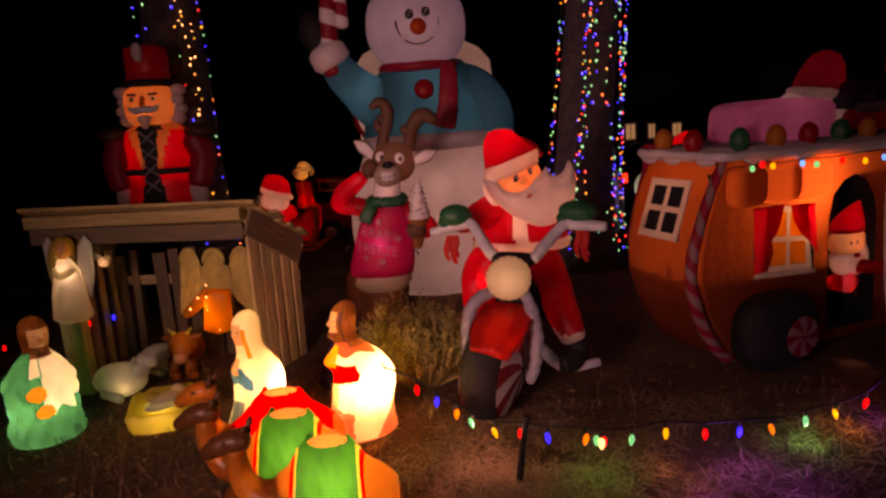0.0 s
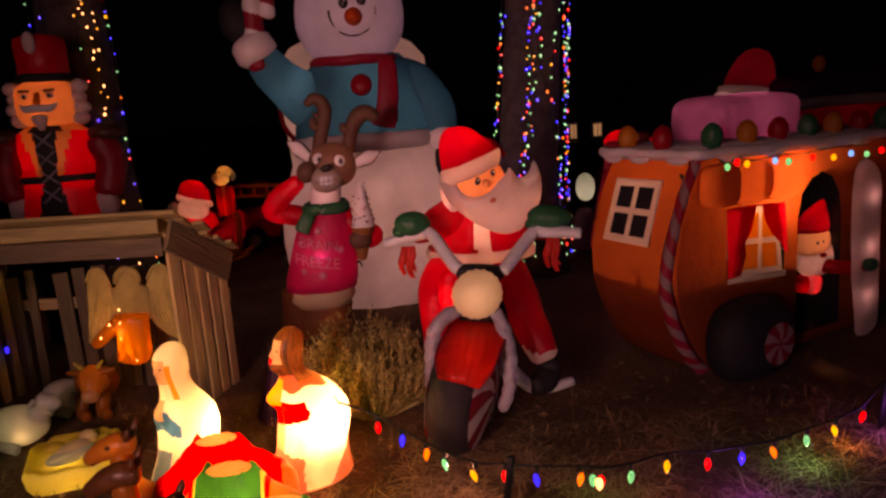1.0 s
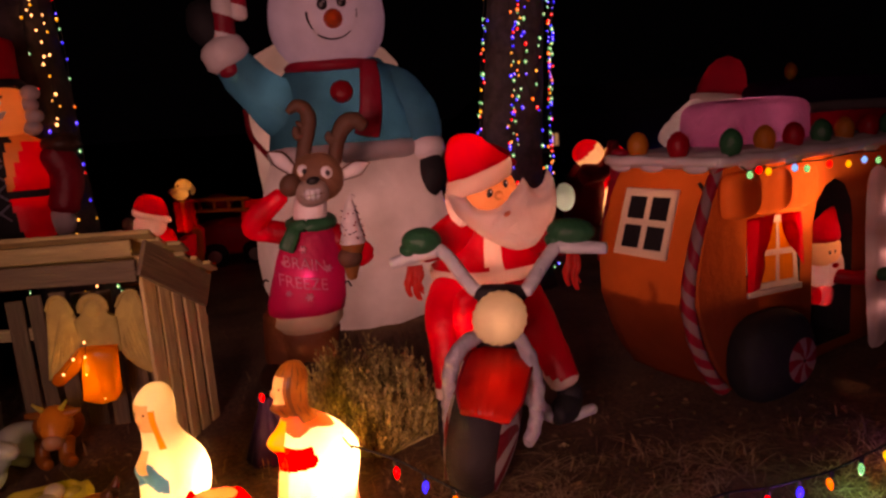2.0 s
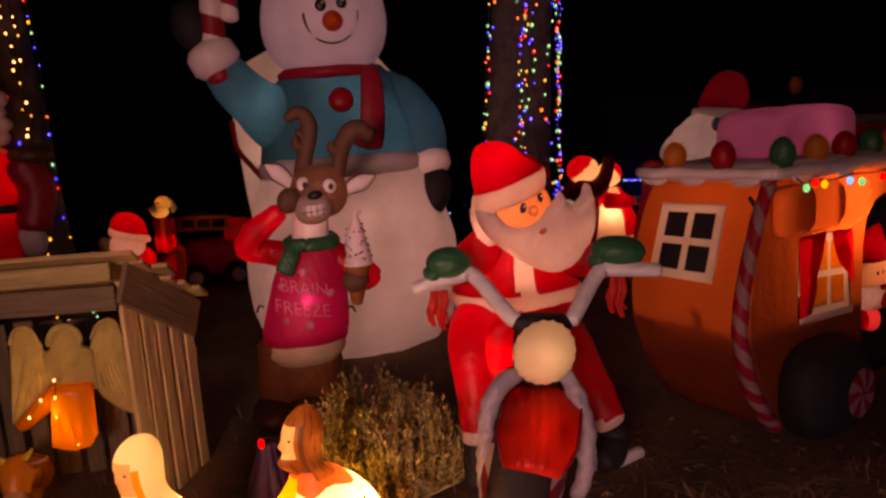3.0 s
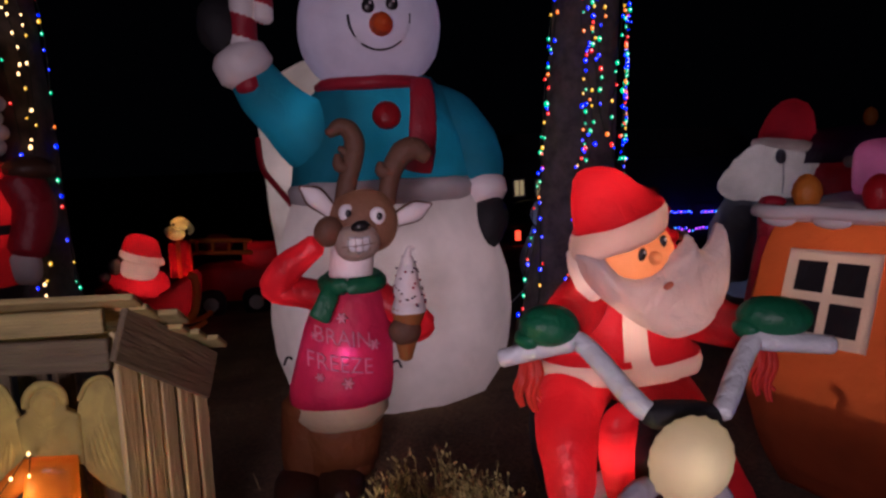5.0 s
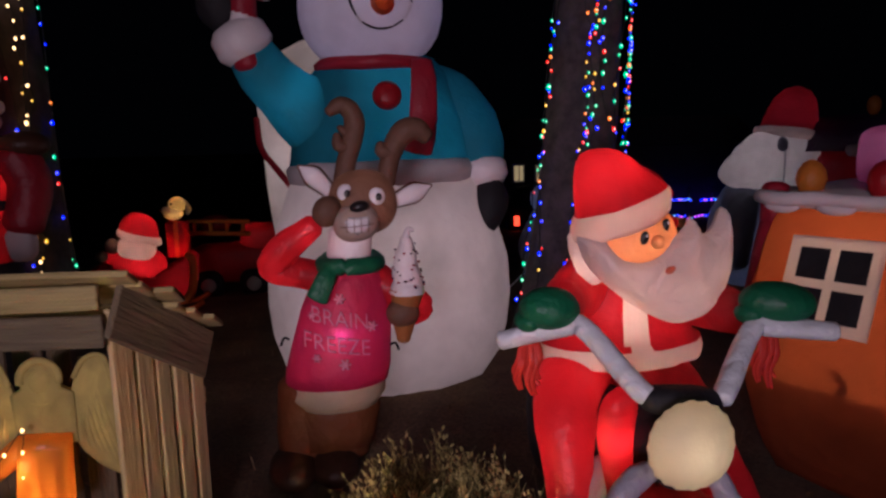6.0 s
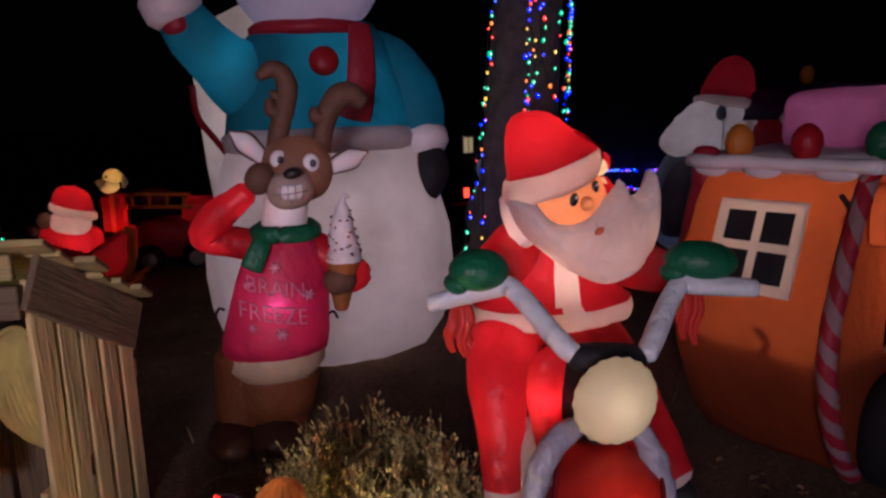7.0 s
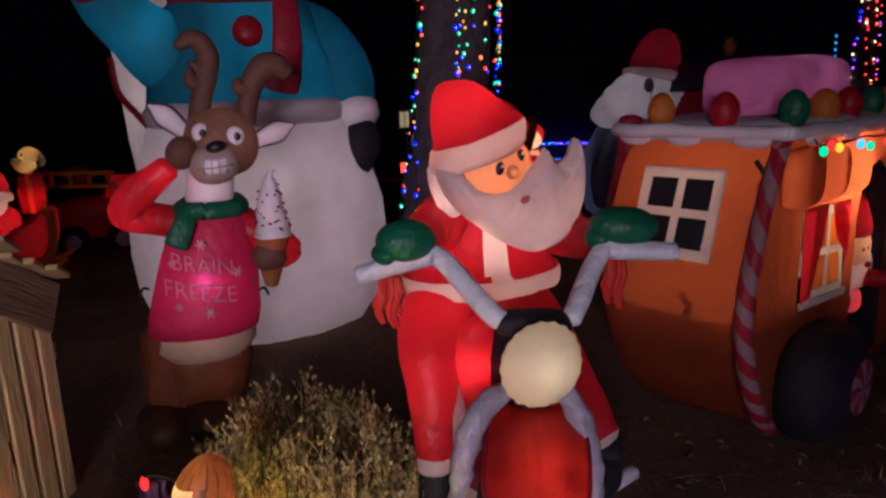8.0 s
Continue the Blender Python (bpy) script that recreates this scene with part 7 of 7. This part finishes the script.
def bear():
    g = land(4.5, 9)
    root = thing("inflatable_bear", (4.55, 9.1, g), "white inflatable polar bear in a santa hat and blue-grey coat", "inflatable bear")
    part("body", Form(0.01).lathe((4.6, 9.15, g), [(0.35, 0.0), (0.55, 0.15), (0.62, 0.5), (0.55, 0.85), (0.4, 1.1), (0.3, 1.2)], "bluegrey", 0.8, 30, lean=(-0.05, 0)), root, "blue-grey coat")
    part("arm", Form(0.01).tube([(4.3, 9.0, 0.75), (4.08, 8.85, 0.45), (4.05, 8.8, 0.1)], [0.17, 0.19, 0.15], "bluegrey", n=16), root)
    head = part("head", Form(0.012).tube([(5.0, 9.0, 1.2), (4.78, 9.0, 1.22), (4.52, 8.99, 1.21), (4.32, 8.96, 1.17), (4.12, 8.92, 1.12), (3.98, 8.89, 1.1)], [0.27, 0.36, 0.35, 0.27, 0.19, 0.125], "snow", n=36), root, "white head with a long muzzle")
    part("seam", Form().tube([(4.5, 8.655, 1.38), (4.49, 8.625, 1.2), (4.52, 8.68, 1.0)], 0.006, "bluegrey", n=6), head)
    part("collar", Form(0.004).lathe((4.66, 9.05, 0.88), [(0.28, 0.0), (0.34, 0.01), (0.34, 0.06), (0.28, 0.07)], "black", 0.85, 30), root, "dark collar")
    part("ear", Form(0.003).ball((4.5, 8.69, 1.4), (0.06, 0.045, 0.085), "bluegrey"), head, "grey ear")
    f, rows = Form(0.006), []
    for q, x, z in ((0.3, 4.78, 1.44), (0.35, 4.78, 1.455), (0.372, 4.785, 1.5), (0.36, 4.79, 1.55), (0.31, 4.8, 1.565), (0.3, 4.81, 1.65), (0.265, 4.84, 1.78), (0.22, 4.87, 1.9), (0.14, 4.89, 1.99), (0.04, 4.9, 2.03)):
        rows.append([(x + q * math.cos(a), 9.0 + 0.9 * q * math.sin(a), z - 0.15 * q * math.cos(a)) for a in (2 * math.pi * k / 48 for k in range(48))])
    f.rings(rows, "scarf")
    f.paint(0, "snow", lambda p: p.z + 0.15 * (p.x - 4.79) < 1.56)
    part("hat", f, root, "dark red santa hat with white brim")
    lamp("bear_lamp", (4.55, 9.0, 1.25), 1.15, (0.95, 0.82, 0.75), 0.05)
    lamp("bear_coat_lamp", (4.6, 9.15, 0.3), 2.2, (0.75, 0.8, 1), 0.06)
    lamp("bear_muzzle_lamp", (4.2, 8.94, 1.18), 0.3, (0.95, 0.82, 0.75), 0.04)
    lamp("bear_hat_lamp", (4.85, 9.0, 1.68), 0.5, (1, 0.7, 0.6), 0.05)


def hugging_pair():
    g = land(4.4, 11.5)
    f = Form(0.008)
    f.lathe((4.02, 11.7, g), [(0.3, 0.0), (0.36, 0.12), (0.36, 0.5), (0.3, 0.85), (0.16, 1.02)], "dkred", 0.8, 26)
    n0 = len(f.f)
    f.ball((4.02, 11.5, 0.8), (0.25, 0.21, 0.22), "cream", n=40, k=28)
    f.paint(n0, "red", lambda p: 0.75 * (p.z - 0.8) - 0.66 * (p.x - 4.02) > 0.05)
    n0 = len(f.f)
    f.ball((4.47, 11.52, 0.7), (0.2, 0.18, 0.2), "cream", n=40, k=28)
    f.paint(n0, "red", lambda p: 0.55 * (p.z - 0.7) + 0.8 * (p.x - 4.47) > 0.06)
    f.tube([(3.88, 11.38, 0.48), (4.17, 11.3, 0.52), (4.32, 11.28, 0.76), (4.36, 11.28, 0.96)], [0.17, 0.14, 0.1, 0.085], "dkred", n=16)
    n0 = len(f.f)
    f.lathe((4.58, 11.62, 0), [(0.4, g), (0.45, g + 0.05), (0.43, g + 0.13), (0.36, 0.0), (0.27, 0.2), (0.2, 0.36), (0.1, 0.48)], "red", 0.75, 60)
    f.paint(n0, "cream", lambda p: p.z < g + 0.12 or (p.y < 11.55 and p.x < 4.62 and p.z > g + 0.16))
    f.tube([(4.36, 11.4, 0.3), (4.58, 11.36, 0.27), (4.74, 11.32, 0.26)], [0.13, 0.12, 0.09], "red", n=16)
    f.ball((4.82, 11.31, 0.27), (0.08, 0.08, 0.075), "cream", n=14, k=10)
    whole("inflatable_couple", f, (4.3, 11.5, g), "two red and white inflatable santa figures hugging", "inflatable couple")
    lamp("couple_lamp", (4.5, 11.55, 0.05), 6, (1, 0.68, 0.45), 0.05)
    lamp("couple_head_lamp", (4.02, 11.5, 0.78), 1.9, (1, 0.75, 0.5), 0.05)
    lamp("couple_head_lamp", (4.47, 11.52, 0.68), 1.6, (1, 0.75, 0.5), 0.05)
    lamp("couple_arm_lamp", (4.55, 11.37, 0.28), 0.5, (1, 0.7, 0.5), 0.03)


def blue_figure():
    g = land(2.3, 10)
    root = thing("inflatable_figure", (2.3, 10.0, g), "dim blue-grey inflatable figure standing behind the tree", "inflatable figure")
    part("body", Form(0.008).lathe((2.3, 10.0, g), [(0.2, 0.0), (0.28, 0.1), (0.3, 0.4), (0.26, 0.75), (0.18, 0.95)], "bluegrey", 0.85, 26), root)
    part("head", Form(0.006).ball((2.28, 9.95, g + 1.1), (0.2, 0.18, 0.19), "bluegrey", n=24, k=16), root)
    part("arm", Form(0.006).tube([(2.1, 9.92, g + 0.8), (2.0, 9.88, g + 0.55), (2.02, 9.86, g + 0.35)], [0.09, 0.1, 0.07], "bluegrey", n=14), root)
    part("guy_cord", Form().tube([(2.08, 9.85, g + 0.4), (1.9, 9.8, g + 0.2), (1.66, 9.75, g + 0.02)], 0.012, "trim", n=6), root, "pale guy cord")
    lamp("blue_figure_lamp", (2.28, 10.0, g + 0.6), 1.1, (0.55, 0.7, 1), 0.05)
    lamp("blue_figure_head_lamp", (2.28, 9.97, g + 1.08), 0.35, (0.55, 0.7, 1), 0.04)


def pale_ornament():
    f = Form(0.004)
    f.lathe((2.3, 8.0, land(2.3, 8.0)), [(0.1, 0.0), (0.17, 0.06), (0.17, 0.2), (0.12, 0.4), (0.06, 0.48)], "pink", 0.9, 20)
    f.ball((2.31, 7.98, 0.6), (0.11, 0.1, 0.16), "p_pearl", n=20, k=12)
    whole("inflatable_ornament", f, (2.3, 8.0, land(2.3, 8.0)), "small pale glowing inflatable with a rounded top", "inflatable ornament")
    lamp("ornament_lamp", (2.31, 7.98, 0.56), 0.3, (0.8, 0.95, 0.8), 0.03)


def barn():
    g = land(5.6, 8.4)
    root = thing("inflatable_house", (5.7, 8.5, g), "dim maroon inflatable house with a purple roof", "inflatable house")
    part("wall", Form(0.01).ball((5.8, 8.6, g + 0.75), (0.95, 0.5, 0.75), "dkred", n=30, k=12, power=5), root, "maroon wall")
    part("roof", Form(0.01).prism([(4.75, 1.32), (4.95, 1.62), (5.3, 1.7), (6.5, 1.68), (6.9, 1.32)], 1.1, "purple", Matrix.Translation((0, 8.6, 0)), 0.04), root, "purple roof")
    part("finial", Form().ball((5.25, 8.3, 1.78), (0.07, 0.07, 0.1), "orange"), root)
    part("eave", Form(0.008).tube([(4.75, 8.02, 1.33), (5.6, 8.0, 1.36), (6.9, 8.02, 1.33)], 0.06, "snow", n=12), root, "white eave")
    lamp("house_lamp", (5.6, 8.5, 0.9), 2.4, (1, 0.5, 0.5), 0.05)
    lamp("house_roof_lamp", (5.5, 8.5, 1.5), 0.1, (1, 0.5, 0.9), 0.05)


def far_house():
    y, g = 27.0, land(9, 27)
    root = thing("house", (10.5, y, g), "dark distant house with a few lit windows", "house")
    part("wall", Form().box((11.5, y + 2, g + 1.45), (11.0, 4, 2.9), "siding", None, 0.02), root, "dark siding")
    part("roof", Form().prism([(5.7, g + 2.9), (6.9, g + 4.0), (16.1, g + 4.0), (17.3, g + 2.9)], 4.6, "shingle", Matrix.Translation((0, y + 2, 0))), root, "dark shingle roof")
    for x, z, w, h, lit in ((7.2, 0.36, 0.34, 0.55, True), (8.0, 0.34, 0.22, 0.5, True), (8.95, 0.34, 0.3, 0.45, True)):
        win = part("window", Form().box((x, y - 0.02, z), (w + 0.14, 0.08, h + 0.14), "paint_white", None, 0.01), root)
        part("pane", Form().box((x, y - 0.06, z), (w, 0.03, h), "glow_window" if lit else "black", None, 0.005), win, "lit pane" if lit else "dark pane")
        part("mullion", Form().box((x, y - 0.085, z), (0.03, 0.03, h), "paint_white", None, 0.005), win)
    string = thing("string_lights", (13.5, y - 0.3, -0.8), "blue lights strung along a far fence", "string lights")
    me = {k: light_mesh(k, 0.035) for k in ("blue", "aqua", "violet")}
    part("cable", Form().tube([(12.3, 26.6, -0.78), (14.0, 26.6, -0.88), (15.9, 26.6, -0.95)], 0.01, "cable", n=5), string)
    rng = random.Random(3)
    for i in range(42):
        x = 12.3 + 3.6 * i / 41
        if 14.0 < x < 14.35:
            continue
        ob = new("bulb", me[rng.choice(["blue", "aqua", "violet", "blue"])])
        ob.parent, ob.matrix_parent_inverse = string, string.matrix_basis.inverted()
        ob.location = (x, 26.6, -0.79 - 0.16 * i / 41 + rng.uniform(-0.03, 0.03))
    string = thing("string_lights", (14, y - 1, -1.8), "blue and green lights low along a far fence", "string lights")
    for i in range(26):
        x = 3.8 + 1.3 * i / 10 if i < 11 else 12.4 + 2.0 * (i - 11) / 14
        ob = new("bulb", me[rng.choice(["blue", "aqua", "violet", "blue"])])
        ob.parent, ob.matrix_parent_inverse = string, string.matrix_basis.inverted()
        ob.location = (x, 26.0, -1.45 + rng.uniform(-0.08, 0.08))
    fence = thing("fence", (9, 26.8, land(9, 26.5)), "dark rail fence that carries the far lights", "fence")
    for i in range(15):
        x = 3.0 + i
        part("fence_post", Form().box((x, 26.7, land(x, 26.5) + 0.6), (0.1, 0.1, 1.3), "siding"), fence)
    for z in (0.45, 1.05):
        part("fence_rail", Form().box((10, 26.64, land(9, 26.5) + z), (14.4, 0.04, 0.1), "siding"), fence)
    car = thing("parked_car", (6.25, 24.6, land(6.6, 24.6)), "dark parked car with a red tail lamp", "car")
    g = land(6.6, 24.6)
    part("body", Form(0.01).ball((7.25, 25.0, g + 0.6), (1.9, 0.8, 0.45), "metal", n=26, power=3.5), car)
    part("cabin", Form(0.01).ball((7.45, 25.0, g + 1.1), (1.1, 0.7, 0.4), "metal", n=26, power=3), car)
    part("tail_lamp", Form().box((6.25, 24.15, -1.08), (0.17, 0.1, 0.32), "glow_ember", None, 0.03), car, "glowing red tail lamp")
    for x in (6.25, 8.35):
        part("wheel", Form().ball((x, 24.3, g + 0.3), (0.32, 0.12, 0.32), "paint_black", n=20, power=3), car)


# ---- bulb string on stakes along the front ----


def front_string():
    root = thing("string_lights", (0.3, 2.76, 0), "string of large coloured bulbs hung low on stakes", "string lights")
    part("stake", Form(0.002).tube([(0.278, 2.745, -0.03), (0.3, 2.745, 0.15), (0.325, 2.745, 0.31)], [0.016, 0.015, 0.014], "metal", n=10, steps=2), root, "black stake")
    part("stake", Form(0.002).tube([(2.1, 3.15, -0.03), (2.12, 3.15, 0.24)], 0.014, "metal", n=10, steps=2), root, "black stake")
    line = [(-0.3, 3.22, 0.36), (-0.15, 3.15, 0.315), (-0.06, 3.08, 0.28), (0.03, 3.0, 0.25), (0.1, 2.92, 0.24), (0.2, 2.83, 0.23), (0.3, 2.76, 0.25), (0.41, 2.72, 0.245), (0.555, 2.68, 0.25), (0.62, 2.66, 0.245), (0.745, 2.68, 0.235), (0.9, 2.72, 0.235), (1.08, 2.76, 0.2), (1.25, 2.82, 0.17), (1.42, 2.87, 0.15), (1.59, 2.92, 0.155), (1.76, 2.98, 0.15), (1.93, 3.05, 0.16), (2.1, 3.14, 0.22)]
    part("cable", Form().tube([(x, y, z + 0.03) for x, y, z in line], 0.005, "cable", n=6), root, "thin dark cable")
    keys = ["", "red", "blue", "orange", "green", "yellow", "red", "blue", "orange", "", "green", "yellow", "red", "blue", "orange", "green", "yellow", "red", ""]
    rng = random.Random(12)
    for (x, y, z), key in zip(line, keys):
        if key:
            bulb = part("socket", Form().tube([(x, y, z + 0.03), (x, y, z + 0.008)], 0.009, "cable", n=8, steps=1), root)
            f = Form().lathe((x, y, z - 0.045), [(0.003, -0.004), (0.008, 0.006), (0.0125, 0.02), (0.0115, 0.032), (0.0065, 0.044)], "glow_" + key, 1, 12, lean=(rng.uniform(-0.3, 0.3), 0))
            part("bulb", f, bulb)
    for x, y, z, key in ((-0.677, 3.97, 0.3, "red"), (-2.76, 4.88, 0.16, "green"), (-2.294, 4.66, 0.3, "blue"), (-3.212, 4.85, 0.07, "red"), (-2.581, 4.88, 0.21, "red")):
        part("bulb", Form().lathe((x, y, z), [(0.003, 0.012), (0.009, 0.018), (0.0125, 0.032), (0.0115, 0.043), (0.007, 0.055)], "glow_" + key, 1, 12), root)
    part("cable", Form().tube([(-0.3, 3.22, 0.38), (-0.42, 3.55, 0.4), (-0.6, 3.9, 0.37), (-0.677, 3.97, 0.355)], 0.004, "cable", n=6), root)
    part("cable", Form().tube([(-3.212, 4.85, 0.125), (-2.76, 4.88, 0.215), (-2.581, 4.88, 0.265), (-2.42, 4.84, 0.33), (-2.294, 4.66, 0.355)], 0.005, "cable", n=6), root)
    # extra unseen lamps low over the grass throw coloured pools near the string
    for x, y, z, c, w in ((0.61, 2.74, 0.16, (0.1, 1, 0.2), 0.8), (1.23, 2.75, 0.13, (0.36, 0.1, 1), 1.5), (1.6, 2.93, 0.1, (0.15, 1, 0.4), 1.1), (1.84, 3.0, 0.1, (1, 0.45, 0.1), 0.9), (2.08, 3.05, 0.13, (0.36, 0.1, 1), 1.6), (1.0, 2.5, 0.12, (0.6, 0.15, 1), 0.7), (1.45, 2.6, 0.12, (0.36, 0.1, 1), 1.1), (0.95, 2.75, 0.12, (1, 0.5, 0.25), 0.6), (0.15, 2.9, 0.2, (1, 0.5, 0.42), 2.0)):
        lamp("bulb_glow", (x, y, z), w * (0.42 if c[2] == 1 else 0.46), c, 0.02)
    for x, y, z, key in ((0.598, 2.66, 0.205, "green"), (0.628, 2.655, 0.2, "red"), (0.615, 2.64, 0.2, "warm")):
        part("bulb", Form().lathe((x, y, z), [(0.004, 0.0), (0.01, 0.01), (0.014, 0.024), (0.012, 0.036), (0.007, 0.045)], "glow_" + key, 1, 12), root)


# ---- shrub, grass and leaves ----


def shrub():
    rng = random.Random(11)
    v, fs = [], []

    def blade(a, b, r):
        d = (b - a)
        s = d.cross(Vector((rng.uniform(-1, 1), rng.uniform(-1, 1), rng.uniform(-1, 1)))).normalized() * r
        t = d.cross(s).normalized() * r
        base = len(v)
        v.extend([a + s, a - s * 0.5 + t * 0.87, a - s * 0.5 - t * 0.87, b])
        fs.extend([(base, base + 1, base + 3), (base + 1, base + 2, base + 3), (base + 2, base, base + 3)])

    def leaf(p, d, n, size):
        base = len(v)
        s = d.cross(n).normalized() * size * 0.22
        v.extend([p, p + d * size * 0.5 + s, p + d * size, p + d * size * 0.5 - s])
        fs.append((base, base + 1, base + 2, base + 3))

    c = Vector((-0.16, 3.97, 0))
    for i in range(520):
        a, e = rng.uniform(0, 6.283), rng.uniform(0.15, 1.0) ** 0.6
        r = rng.uniform(0.55, 1.0)
        k = math.sqrt(1.02 - (0.9 * e) ** 2)
        tip = c + Vector((0.44 * math.cos(a) * r * k, 0.42 * math.sin(a) * r * k, 0.05 + 0.5 * e * r * (1 - 0.26 * max(0, math.cos(a)))))
        root = c + Vector((0.12 * math.cos(a), 0.1 * math.sin(a), 0))
        mid = root.lerp(tip, 0.55) + Vector((0.06 * math.cos(a), 0.06 * math.sin(a), 0.02))
        blade(root, mid, 0.005)
        blade(mid, tip, 0.0035)
        for k in range(36):
            t = rng.uniform(0.25, 1)
            p = root.lerp(mid, t * 2) if t < 0.5 else mid.lerp(tip, t * 2 - 1)
            d = ((tip - mid).normalized() + Vector((rng.uniform(-0.8, 0.8), rng.uniform(-0.8, 0.8), rng.uniform(-0.4, 0.9)))).normalized()
            if rng.random() < 0.3:
                blade(p, p + d * rng.uniform(0.04, 0.09), 0.002)
                p = p + d * 0.05
            leaf(p, d, Vector((rng.uniform(-1, 1), rng.uniform(-1, 1), rng.uniform(-1, 1))), rng.uniform(0.01, 0.027))
    me = bpy.data.meshes.new("twigs")
    me.from_pydata([tuple(p) for p in v], [], fs)
    me.materials.append(M["shrub"])
    root = thing("shrub", (-0.2, 3.97, 0), "low twiggy shrub with small dry yellow-green leaves", "shrub")
    ob = new("foliage", me)
    ob.parent, ob.matrix_parent_inverse = root, root.matrix_basis.inverted()
    tagged(ob, kind="stuff")
    part("stems", Form().tube([(-0.2, 3.97, -0.02), (-0.19, 3.97, 0.1), (-0.22, 3.96, 0.25)], [0.025, 0.02, 0.01], "bark", n=8), root, "woody stems")


def grass():
    rng = random.Random(17)
    v, fs = [], []
    for i in range(26000):
        y = (rng.uniform(1.9, 5.6) if i % 2 else rng.uniform(2.0, 3.6)) if i % 5 else rng.uniform(5.6, 10)
        x = rng.uniform(-2.9, 2.9) if i % 5 else rng.uniform(-3.5, 4.5)
        patch = noise.noise(Vector((x * 1.8, y * 1.8, 3)))
        if rng.random() > (0.55 if x < 0.4 or y < 3.1 else 0.12) + patch:
            continue
        p = Vector((x, y, land(x, y) - 0.004))
        a = rng.uniform(0, 6.283)
        flat = rng.random() < 0.6
        ln = rng.uniform(0.03, 0.11)
        d = Vector((math.cos(a), math.sin(a), 0.12 if flat else rng.uniform(0.6, 2.0))).normalized() * ln
        s = Vector((-math.sin(a), math.cos(a), 0)) * rng.uniform(0.0015, 0.0035)
        b = len(v)
        v.extend([p - s, p + s, p + d * 0.6 + s * 0.8 + Vector((0, 0, 0.008)), p + d * 0.6 - s * 0.8 + Vector((0, 0, 0.008)), p + d])
        fs.extend([(b, b + 1, b + 2, b + 3), (b + 3, b + 2, b + 4)])
    me = bpy.data.meshes.new("dry_grass")
    me.from_pydata([tuple(p) for p in v], [], fs)
    me.materials.append(M["straw"])
    tagged(new("dry_grass", me), "dry straw-coloured grass blades on the lawn", "grass", kind="stuff")
    v, fs = [], []
    for i in range(9000):
        x, y = rng.gauss(0.35, 0.55), rng.gauss(2.75, 0.35)
        if i % 3 == 0:
            x, y = rng.uniform(-0.2, 2.2), rng.uniform(2.2, 3.5)
        if noise.noise(Vector((x * 3.1, y * 3.1, 9))) < -0.12 or y < 1.95:
            continue
        a, ln = rng.uniform(0, 6.283), rng.uniform(0.05, 0.16)
        p = Vector((x, y, land(x, y) + rng.uniform(0.004, 0.022)))
        d = Vector((math.cos(a), math.sin(a), rng.uniform(-0.1, 0.22))) * ln
        s = Vector((-math.sin(a), math.cos(a), 0)) * rng.uniform(0.0012, 0.0024)
        bend = Vector((rng.uniform(-0.01, 0.01), rng.uniform(-0.01, 0.01), 0.008))
        b = len(v)
        v.extend([p - s, p + s, p + d * 0.5 + s + bend, p + d * 0.5 - s + bend, p + d + s * 0.5, p + d - s * 0.5])
        fs.extend([(b, b + 1, b + 2, b + 3), (b + 3, b + 2, b + 4, b + 5)])
    me = bpy.data.meshes.new("strewn_hay")
    me.from_pydata([tuple(p) for p in v], [], fs)
    me.materials.append(M["hay"])
    tagged(new("strewn_hay", me), "pale hay strewn over the brown lawn", "hay", kind="stuff")
    v, fs = [], []
    for i in range(900):
        x, y = rng.uniform(-2.8, 2.4), rng.uniform(1.9, 4.4)
        p = Vector((x, y, land(x, y) + 0.006))
        a, s = rng.uniform(0, 6.283), rng.uniform(0.012, 0.03)
        u, w = Vector((math.cos(a), math.sin(a), rng.uniform(-0.3, 0.3))) * s, Vector((-math.sin(a), math.cos(a), rng.uniform(-0.3, 0.3))) * s * 0.6
        b = len(v)
        v.extend([p - u, p + w + Vector((0, 0, 0.006)), p + u, p - w + Vector((0, 0, 0.008))])
        fs.extend([(b, b + 1, b + 2), (b, b + 2, b + 3)])
    me = bpy.data.meshes.new("fallen_leaves")
    me.from_pydata([tuple(p) for p in v], [], fs)
    me.materials.append(M["straw"])
    tagged(new("fallen_leaves", me), "scattered brown fallen leaves on the lawn", "leaves", kind="stuff")


stable()
angel_board()
nativity()
trees()
nutcracker()
sleigh()
fire_truck()
bear()
hugging_pair()
blue_figure()
pale_ornament()
barn()
far_house()
front_string()
shrub()
grass()
